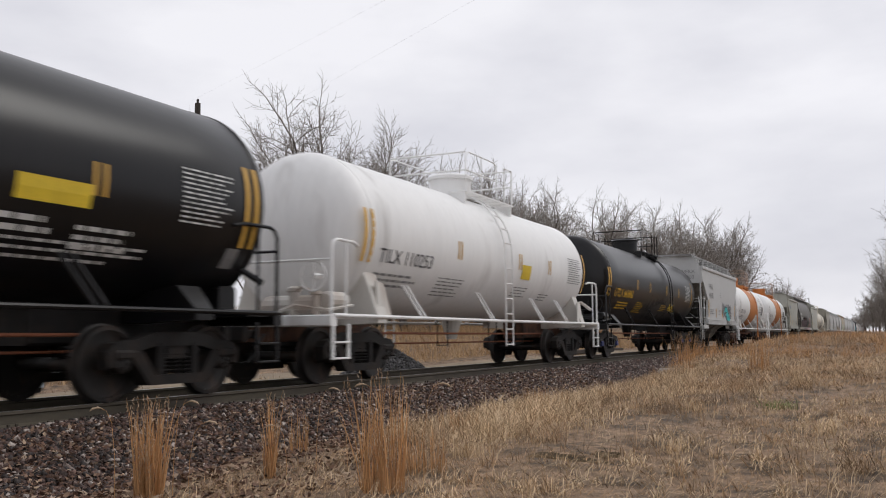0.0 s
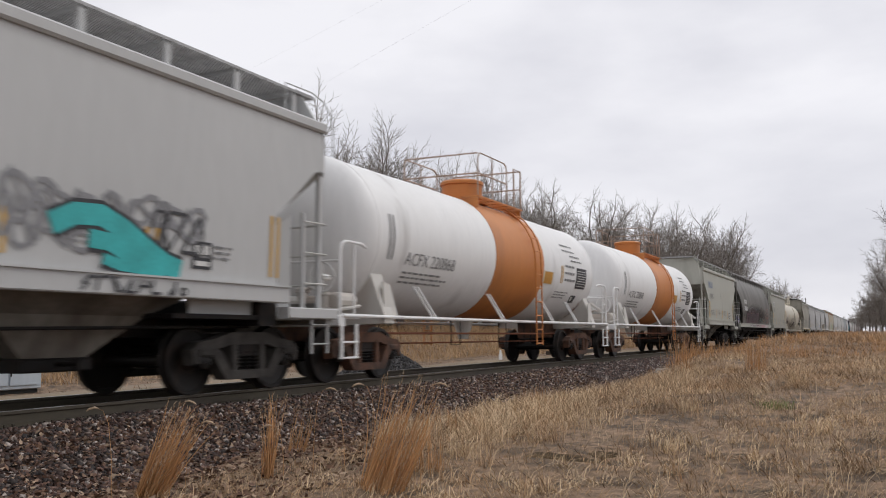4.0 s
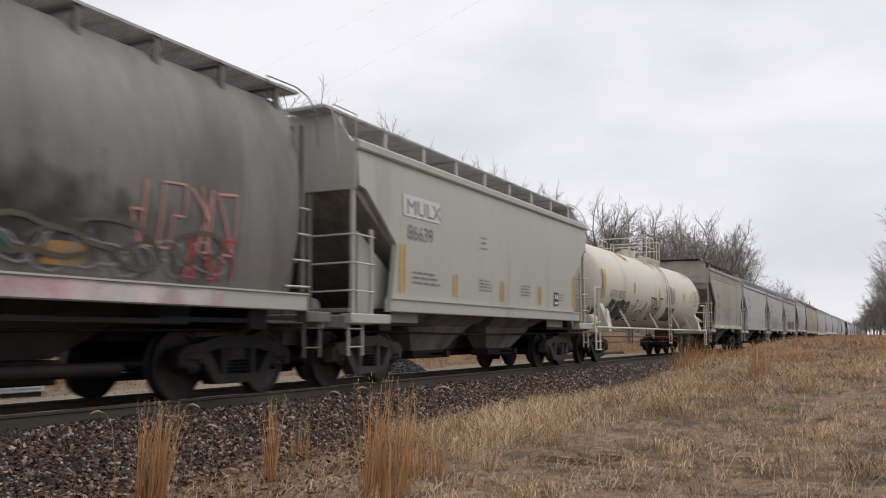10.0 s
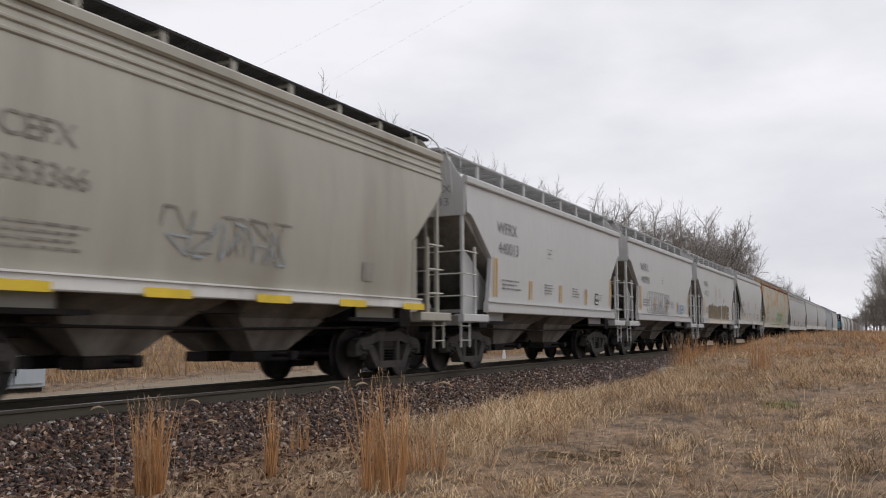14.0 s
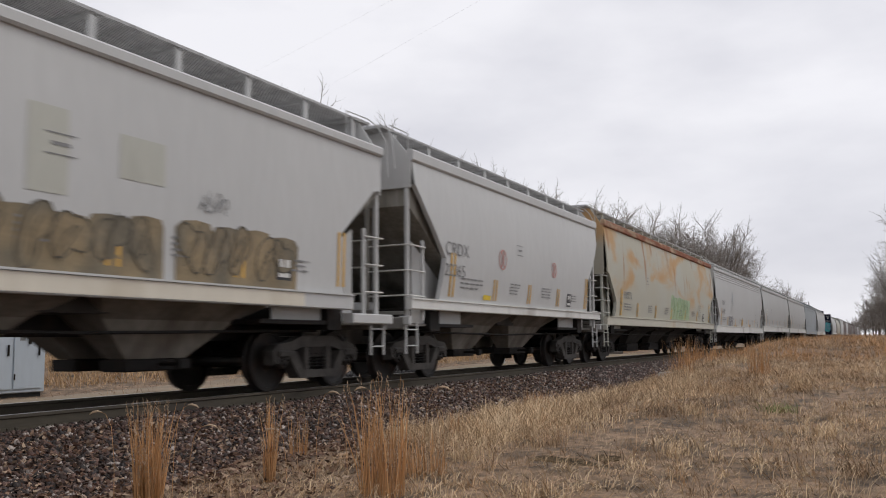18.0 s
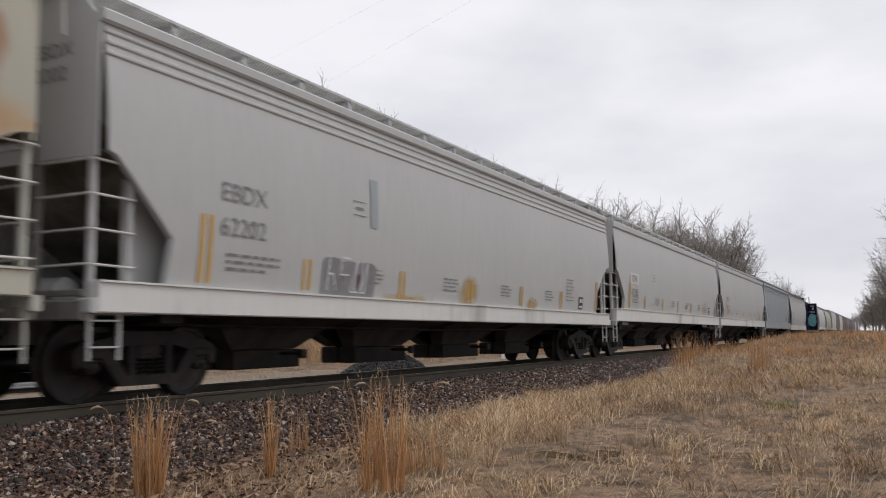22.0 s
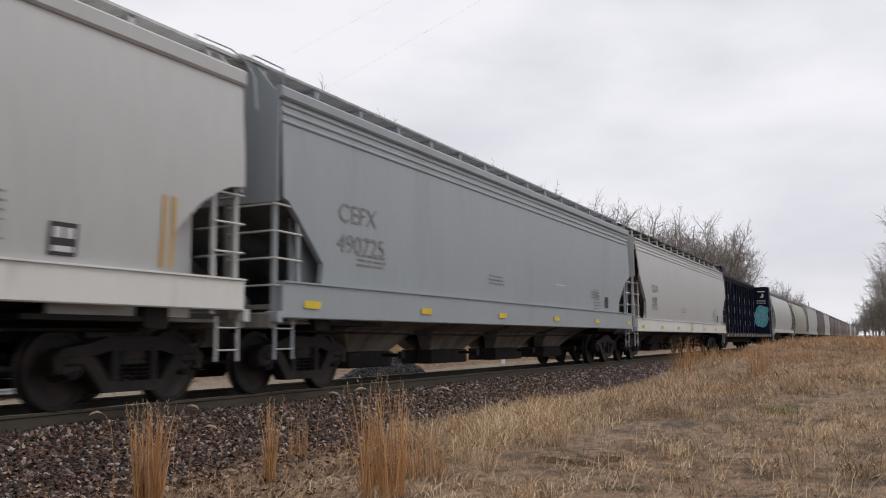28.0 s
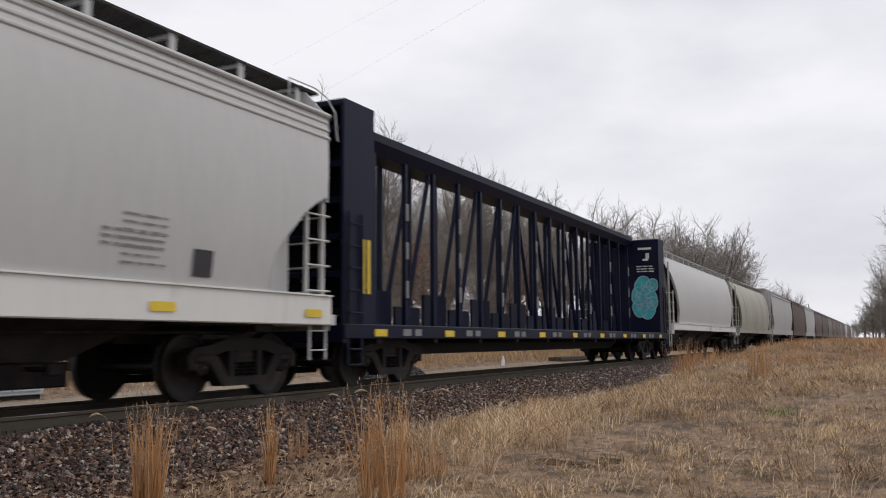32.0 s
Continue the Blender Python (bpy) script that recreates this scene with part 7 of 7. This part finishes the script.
def blades(name, roots, length, width, lean, mat, seed, label, bend=0.5, aim=None):
    """Grass blades from their roots (n, 3): each bends over in a direction of its own."""
    rng = np.random.default_rng(seed)
    n = len(roots)
    a = rng.uniform(0, 2 * np.pi, n) if aim is None else rng.normal(aim, 0.9, n)
    ln = rng.uniform(*length, n) * rng.uniform(0.7, 1.1, n)
    le = np.clip(rng.normal(lean, 0.35, n), 0, 1.5)
    out = np.stack([np.cos(a), np.sin(a), np.zeros(n)], 1)
    up = np.array([0, 0, 1.0])
    side = np.stack([-np.sin(a + 0.7), np.cos(a + 0.7), np.zeros(n)], 1)
    w = rng.uniform(0.6, 1.2, n)[:, None] * width
    p = [roots]
    for k, seg in enumerate((0.45, 0.35, 0.20)):
        t = (le + bend * k)[:, None]
        d = out * np.sin(t) + up * np.cos(t)
        d[:, 2] = np.maximum(d[:, 2], -0.25)
        p.append(p[-1] + d * ln[:, None] * seg)
    v = np.stack([p[0] - side * w, p[0] + side * w, p[1] - side * w * 0.85, p[1] + side * w * 0.85, p[2] - side * w * 0.5, p[2] + side * w * 0.5, p[3] - side * w * 0.1, p[3] + side * w * 0.1], 1)
    q = np.array([(0, 1, 3, 2), (2, 3, 5, 4), (4, 5, 7, 6)])
    faces = (q[None] + (np.arange(n) * 8)[:, None, None]).reshape(-1, 4)
    return tagged(new(name, big_mesh(name, v.reshape(-1, 3), faces, mat)), label, "grass", kind="stuff")


# rows 5 to 7 let dark soil show in place of shadow streaks
WORN_AND_SHADED = [(-2.78, 8.45, 0.36, 0.20), (-2.5, 8.8, 0.18, 0.12), (-2.62, 10.0, 0.42, 0.26), (-3.0, 9.5, 0.3, 0.15), (-3.5, 13.3, 0.45, 0.55), (-2.8, 17.3, 0.9, 0.40),
        (-3.6, 23.8, 1.2, 0.35), (-0.86, 14.9, 0.16, 0.7), (-0.95, 12.2, 0.12, 0.3), (-1.5, 15.8, 0.2, 0.9), (-5.3, 24.5, 0.5, 0.4), (-0.6, 9.0, 0.25, 0.12)]


def bare_patch(x, y, rx, ry, seed):
    """A trodden dark hollow in the turf, with a ragged rim that dips under the grass."""
    rng = random.Random(seed)
    p1, p2 = rng.uniform(0, 6.28), rng.uniform(0, 6.28)
    verts, faces = [(x, y, float(height(x, y)) + 0.012)], []
    n, rings = 26, 4
    for k in range(1, rings + 1):
        for i in range(n):
            a = 2 * math.pi * i / n
            r = k / rings * 1.15 * (1 + 0.22 * math.sin(2 * a + p1) + 0.16 * math.sin(5 * a + p2) + rng.uniform(-0.08, 0.08))
            px, py = x + rx * r * math.cos(a), y + ry * r * math.sin(a)
            verts.append((px, py, float(height(px, py)) + (0.012 if k < rings else -0.03)))
    faces += [(0, 1 + i, 1 + (i + 1) % n) for i in range(n)]
    for k in range(rings - 1):
        for i in range(n):
            a, c = 1 + k * n + i, 1 + k * n + (i + 1) % n
            faces.append((a, a + n, c + n, c))
    return tagged(new("bare_patch", Build().add(verts, faces).mesh("bare_patch", M["bare_soil"], True)), "trodden dark soil showing through the dry turf", "soil", kind="structure")


for k, row in enumerate(WORN_AND_SHADED[:2]):
    bare_patch(*row, 700 + k)


def field(n, x, y, seed, power=1.0, clumped=0.0, edge=2.75):
    """Roots on the near side of the ballast, in tufts where clumped; thin where the turf is worn and along painted
    shadow streaks.
    """
    rng = np.random.default_rng(seed)
    yy = y[0] + (y[1] - y[0]) * rng.uniform(0, 1, n) ** power
    xx = rng.uniform(x[0], x[1], n)
    if clumped:
        m = max(1, n // 28)
        c = rng.integers(0, m, n)
        cx, cy = rng.uniform(x[0], x[1], m), y[0] + (y[1] - y[0]) * rng.uniform(0, 1, m) ** power
        xx, yy = cx[c] + rng.normal(0, clumped, n), cy[c] + rng.normal(0, clumped, n)
    rough = 0.25 * np.sin(yy * 1.7) + 0.2 * np.sin(yy * 0.61 + 1)
    keep = xx - TRACK > edge + rough + 0.95 * smooth_step((11.0 - yy) / 4.0)
    bare = np.sin(xx * 0.9 + 1.2) * np.sin(yy * 0.55 + xx * 0.3) + 0.5 * np.sin(xx * 2.3 - yy * 1.1)
    keep &= rng.uniform(0, 1, n) > np.clip(bare * 0.8 - 0.1, 0, 0.8)
    for wx, wy, rx, ry in WORN_AND_SHADED:
        inside = ((xx - wx) / rx) ** 2 + ((yy - wy) / ry) ** 2 < rng.uniform(0.4, 1.15, n)
        keep &= ~(inside & (rng.uniform(0, 1, n) < 0.6))
    xx, yy = xx[keep], yy[keep]
    return np.stack([xx, yy, height(xx, yy) - 0.01], 1)


blades("turf_grass", field(95000, (-6.8, 5), (3.5, 17), 51, 1.2), (0.05, 0.18), 0.0025, 1.25, M["thatch"], 52, "short matted dry grass, tan and brown, trodden flat in places", 0.2)
blades("matted_straw", field(75000, (-6.6, 5), (3.5, 20), 81, 1.25), (0.05, 0.15), 0.0048, 1.5, M["thatch"], 82, "flattened dead straw matted over the soil", 0.05)
blades("turf_grass", field(80000, (-6.8, 6), (15, 42), 53, 1.3), (0.09, 0.25), 0.0055, 1.15, M["thatch"], 54, "short matted dry grass, tan and brown", 0.3)
blades("far_turf_grass", field(24000, (-5.5, 14), (38, 120), 55, 1.3), (0.2, 0.42), 0.011, 0.6, M["straw"], 56, "dry grass on the rise beside the line", 0.3)
blades("tufted_grass", field(34000, (-6.6, 3), (4, 26), 57, 1.2, 0.10, 3.25), (0.10, 0.26), 0.0032, 0.55, M["straw"], 58, "loose tufts of dry grass", 0.5)
blades("bleached_grass", field(13000, (-6.6, 4), (4, 24), 65, 1.2, 0.16, 3.0), (0.12, 0.34), 0.0027, 0.75, M["pale_straw"], 66, "scattered bleached stalks lying in the turf", 0.55)
blades("shaggy_fringe", field(9000, (-5.7, -3.9), (9.6, 15.0), 171, 1.0, 0.07, 3.25), (0.24, 0.54), 0.0038, 0.55, M["pale_straw"], 172, "shaggy bleached tufts along the foot of the ballast", 0.6)
blades("shaggy_fringe", field(5000, (-5.7, -3.7), (9.8, 17), 173, 1.0, 0.09, 3.25), (0.18, 0.40), 0.0036, 0.6, M["straw"], 174, "shaggy tan tufts along the foot of the ballast", 0.6)
blades("curled_stalks", field(12000, (-4.4, 4), (6.2, 24), 175, 1.1, 0.06, 3.0), (0.12, 0.30), 0.0040, 0.8, M["pale_straw"], 176, "small curled tufts of bleached grass standing out of the turf", 0.75)
blades("edge_tufts", field(8500, (-6.0, -2.8), (9.0, 24), 75, 1.3, 0.12, 3.3), (0.16, 0.40), 0.0034, 0.5, M["pale_straw"], 76, "shaggy pale tufts along the foot of the ballast", 0.55)
blades("edge_tufts", field(6500, (-5.8, -2.0), (8.5, 24), 77, 1.2, 0.14, 3.3), (0.14, 0.36), 0.0034, 0.4, M["straw"], 78, "shaggy tan tufts along the foot of the ballast", 0.6)
blades("tall_grass", field(8000, (-5.8, 7), (24, 70), 59, 1.2, 0.22, 3.6), (0.25, 0.5), 0.0055, 0.3, M["sedge"], 60, "taller orange dry grass on the bank", 0.35)


def shaggy_tuft(x, y, n, tall, seed, mat="pale_straw"):
    rng = np.random.default_rng(seed)
    xs, ys = rng.normal(x, 0.09, n), rng.normal(y, 0.13, n)
    ob = blades("grass_tuft", np.stack([xs, ys, height(xs, ys) - 0.01], 1), (tall * 0.5, tall), 0.0036, 0.42, M[mat], seed + 1, "shaggy bleached tuft of dry grass at the foot of the ballast", 0.62)
    return tagged(ob, group="shaggy tufts along the ballast")


for k, (x, y, tall) in enumerate(((-5.15, 10.5, 0.42), (-4.85, 11.0, 0.55), (-4.55, 10.6, 0.50), (-4.95, 11.9, 0.46), (-4.6, 12.4, 0.52), (-4.3, 11.6, 0.40), (-4.75, 13.2, 0.44), (-4.4, 13.7, 0.50), (-4.1, 12.8, 0.36),
                                   (-5.0, 14.6, 0.55), (-4.6, 15.2, 0.40), (-3.7, 8.2, 0.34), (-3.3, 9.4, 0.30), (-1.9, 9.2, 0.28), (-0.6, 10.8, 0.30), (-0.2, 8.6, 0.26), (-2.3, 12.2, 0.30), (-1.2, 16.0, 0.34))):
    shaggy_tuft(x, y, 150, tall, 900 + 2 * k, "pale_straw" if k % 3 else "straw")


def litter(n, seed):
    """Dead leaves and straw bits over the foot of the ballast and the worn turf."""
    rng = np.random.default_rng(seed)
    y = 3.5 + 20 * rng.uniform(0, 1, n) ** 1.4
    x = TRACK + np.where(rng.uniform(0, 1, n) < 0.75, rng.uniform(1.3, 3.5, n), rng.uniform(3.3, 5.0, n))
    a = x - TRACK
    z = np.maximum(shoulder_z(a), height(x, y)) + np.where(a < 3.0, rng.uniform(0.02, 0.05, n), rng.uniform(0.005, 0.05, n))
    c = np.stack([x, y, z], 1)
    u = rng.normal(size=(n, 3)) * [1, 1, 0.45]
    u /= np.linalg.norm(u, axis=1, keepdims=True)
    w = np.cross(u, rng.normal(size=(n, 3)) * [0.4, 0.4, 1])
    w /= np.linalg.norm(w, axis=1, keepdims=True)
    s = rng.uniform(0.014, 0.046, n)[:, None]
    v = np.stack([c - u * s, c + w * s * 0.55, c + u * s, c - w * s * 0.5], 1)
    return tagged(new("leaf_litter", big_mesh("leaf_litter", v.reshape(-1, 3), np.arange(n * 4).reshape(n, 4), M["litter"])),
                  "dead brown leaves and straw scattered over stones and turf", "leaf litter", kind="stuff")


litter(24000, 67)


def far_bank(n, seed, a, y):
    rng = np.random.default_rng(seed)
    xx = TRACK - rng.uniform(*a, n)
    yy = y[0] + (y[1] - y[0]) * rng.uniform(0, 1, n) ** 1.2
    return np.stack([xx, yy, height(xx, yy) - 0.02], 1)


blades("bank_grass", far_bank(40000, 61, (9.6, 22), (10, 90)), (0.4, 0.95), 0.009, 0.55, M["bank_straw"], 62, "tall orange dry grass on the bank beyond the gravel road", 0.25)
blades("verge_grass", far_bank(14000, 63, (3.0, 10.5), (8, 70)), (0.06, 0.2), 0.006, 0.8, M["straw"], 64, "sparse dry grass at the edges of the gravel", 0.3)


def sedge_clump(x, y, n, tall, spread, seed, label, heads=True):
    """An upright clump of dry stalks; a thing of its own that the wind can tip."""
    rng = random.Random(seed)
    ob = tagged(new("sedge_clump"), label, "grass clump", "clumps of tall dry grass")
    z = float(height(x, y)) - 0.03
    ob.location = (x, y, z)
    b, s = Build(), Build()
    for _ in range(n):
        a, r = rng.uniform(0, 6.283), spread * math.sqrt(rng.random())
        p = Vector((r * math.cos(a), r * math.sin(a), 0))
        d = Vector((rng.gauss(0, 0.07) + 0.25 * p.x, rng.gauss(0, 0.07) + 0.25 * p.y, 1)).normalized()
        hgt = tall * (0.35 + 0.65 * rng.random() ** 1.6)
        w = Vector((math.cos(a * 3), math.sin(a * 3), 0)) * rng.uniform(0.0026, 0.0048)
        lean = Vector((rng.gauss(0, 0.05), rng.gauss(0, 0.05), 0))
        q = [p, p + d * hgt * 0.4, p + d * hgt * 0.75 + lean * hgt * 0.4, p + d * hgt + lean * hgt]
        b.add([q[0] - w, q[0] + w, q[1] - w, q[1] + w, q[2] - w * 0.8, q[2] + w * 0.8, q[3] - w * 0.2, q[3] + w * 0.2], [(0, 1, 3, 2), (2, 3, 5, 4), (4, 5, 7, 6)])
        if heads and rng.random() < 0.5:
            t = q[3]
            for k in range(4):
                o = Vector((rng.gauss(0, 0.006), rng.gauss(0, 0.006), -0.02 - 0.03 * k))
                e = Vector((rng.gauss(0, 0.012), rng.gauss(0, 0.012), 0.03))
                v = Vector((0.003, 0.002, 0))
                s.add([t + o - v, t + o + v, t + o + e], [(0, 1, 2)])
    part("stalk_mass", b, M["sedge"], ob)["kind"] = "stuff"
    if s.v:
        part("seed_head_mass", s, M["seed"], ob)["kind"] = "stuff"
    return ob


clumps = [sedge_clump(-5.22, 5.42, 230, 0.86, 0.11, 1, "upright clump of orange dry stalks on the ballast edge"),
          sedge_clump(-3.59, 6.27, 175, 0.99, 0.185, 2, "wide clump of orange dry stalks in the turf"),
          sedge_clump(-5.05, 6.75, 70, 0.82, 0.06, 3, "thin clump of orange dry stalks"),
          sedge_clump(-5.9, 8.4, 40, 0.55, 0.10, 4, "small wispy clump with pale seed heads"),
          sedge_clump(-3.7, 7.2, 120, 0.45, 0.20, 5, "low pale clump of dry grass"),
          sedge_clump(-5.5, 15.0, 90, 0.5, 0.22, 6, "tuft of pale dry grass at the ballast edge"),
          sedge_clump(-2.2, 19.0, 110, 0.75, 0.20, 7, "upright tuft of orange dry grass on the bank"),
          sedge_clump(-4.9, 26.4, 120, 0.85, 0.35, 8, "shaggy tuft of dry grass at the ballast edge"),
          sedge_clump(-5.3, 27.2, 70, 1.0, 0.55, 18, "wispy grey-brown weeds at the ballast edge"),
          sedge_clump(-4.8, 10.3, 110, 0.42, 0.25, 9, "low pale clump of dry grass"),
          sedge_clump(-4.6, 13.1, 130, 0.42, 0.30, 10, "low shaggy clump of dry grass")]
rng = random.Random(606)
for k in range(40):
    y = rng.uniform(19, 75)
    clumps.append(sedge_clump(rng.uniform(-4.0, 6.0 + y * 0.05), y, 30, rng.uniform(0.4, 0.65), 0.16, 100 + k, "tuft of orange dry grass on the bank", False))


def green_tuft(x, y):
    rng = np.random.default_rng(8)
    r = np.stack([rng.normal(x, 0.10, 260), rng.normal(y, 0.14, 260), np.full(260, float(height(x, y)) - 0.01)], 1)
    blades("green_tuft", r, (0.08, 0.2), 0.004, 0.5, M["green_blade"], 80, "small tuft of new green grass in the dry turf")


green_tuft(-1.25, 12.6)


def concrete_chunk(x, y):
    b = Build().prism_x([(-0.24, 0), (0.22, 0), (0.27, 0.07), (0.20, 0.15), (-0.10, 0.17), (-0.25, 0.10)], -0.12, 0.10)
    ob = tagged(new("concrete_chunk", b.mesh("concrete_chunk", M["trim_white"])), "pale broken concrete chunk at the foot of the ballast", "rubble")
    ob.matrix_basis = pose(x, y, float(height(x, y)) - 0.01, 0, 4, 70)


concrete_chunk(-5.35, 25.3)


def nodding_stalk(x, y, tall, turn, label="single arching grass stalk with a pale nodding head"):
    ob = tagged(new("grass_stalk"), label, "grass stalk", "single stalks over the ballast")
    ob.matrix_basis = pose(x, y, float(height(x, y)) - 0.02, 0, 0, turn)
    path = [(0, 0, 0), (0.01, 0, tall * 0.5), (0.04, 0, tall * 0.85), (0.09, 0, tall * 0.98), (0.13, 0, tall)]
    part("stalk", Build().tube(path, [0.0025, 0.002, 0.002, 0.0015, 0.001], 4), M["sedge"], ob)
    part("seed_head", Build().tube([(0.12, 0, tall), (0.16, 0, tall + 0.008), (0.20, 0, tall - 0.002), (0.225, 0, tall - 0.02)], [0.002, 0.009, 0.008, 0.002], 5), M["seed"], ob, "pale seed head")


for row in ((-5.35, 5.2, 0.74, 200), (-5.05, 5.5, 0.78, 10), (-5.0, 5.62, 0.60, 40), (-4.65, 6.9, 0.80, 15), (-4.75, 6.6, 0.50, 190), (-4.5, 7.2, 0.55, 170), (-3.75, 6.5, 0.82, 190), (-3.3, 6.4, 0.86, 20), (-5.6, 9.6, 0.35, 120)):
    nodding_stalk(*row)

# ---- what moves ----


def run(t):
    """How far the train has come by t seconds; it slows a little."""
    k = t / 16
    return 176.555 * k - 7.7094 * k * k + 0.6772 * k ** 3


def motions():
    for car, y in train:
        walk(car, [(t, pose(TRACK, y - run(t), 0)) for t in range(0, 33, 2)])
    for s, sets in wheelsets.items():
        first = sets[0]
        walk(first, [(i / FPS, Matrix.Translation((0, 0.889 * s, 0.457)) @ Matrix.Rotation(run(i / FPS) / 0.457, 4, "X")) for i in range(0, 961)])
        keys = first.animation_data
        for w in sets[1:]:
            w.rotation_mode = "QUATERNION"
            w.animation_data_create()
            w.animation_data.action = keys.action
            w.animation_data.action_slot = keys.action_slot
    gust = [(0, 0), (2, 1), (3, 3), (3.5, 11), (4, 25), (4.5, 22), (6.5, 25), (7.5, 23), (8, 20), (8.6, 17), (9.3, 10), (10, 6), (11, 8), (12, 3), (14, 0), (16, 1), (18, 0), (20, 2), (22, 0), (25, 1), (28, 0), (32, 0)]
    for k, ob in enumerate(clumps[:4]):
        x, y, z = ob.location
        amount = (1.0, 0.85, 0.15, 0.5)[k]
        walk(ob, [(t, pose(x, y, z, 0, 0, 0) @ Matrix.Rotation(radians(a * amount), 4, Vector((-0.45, 0.9, 0)))) for t, a in gust])


motions()
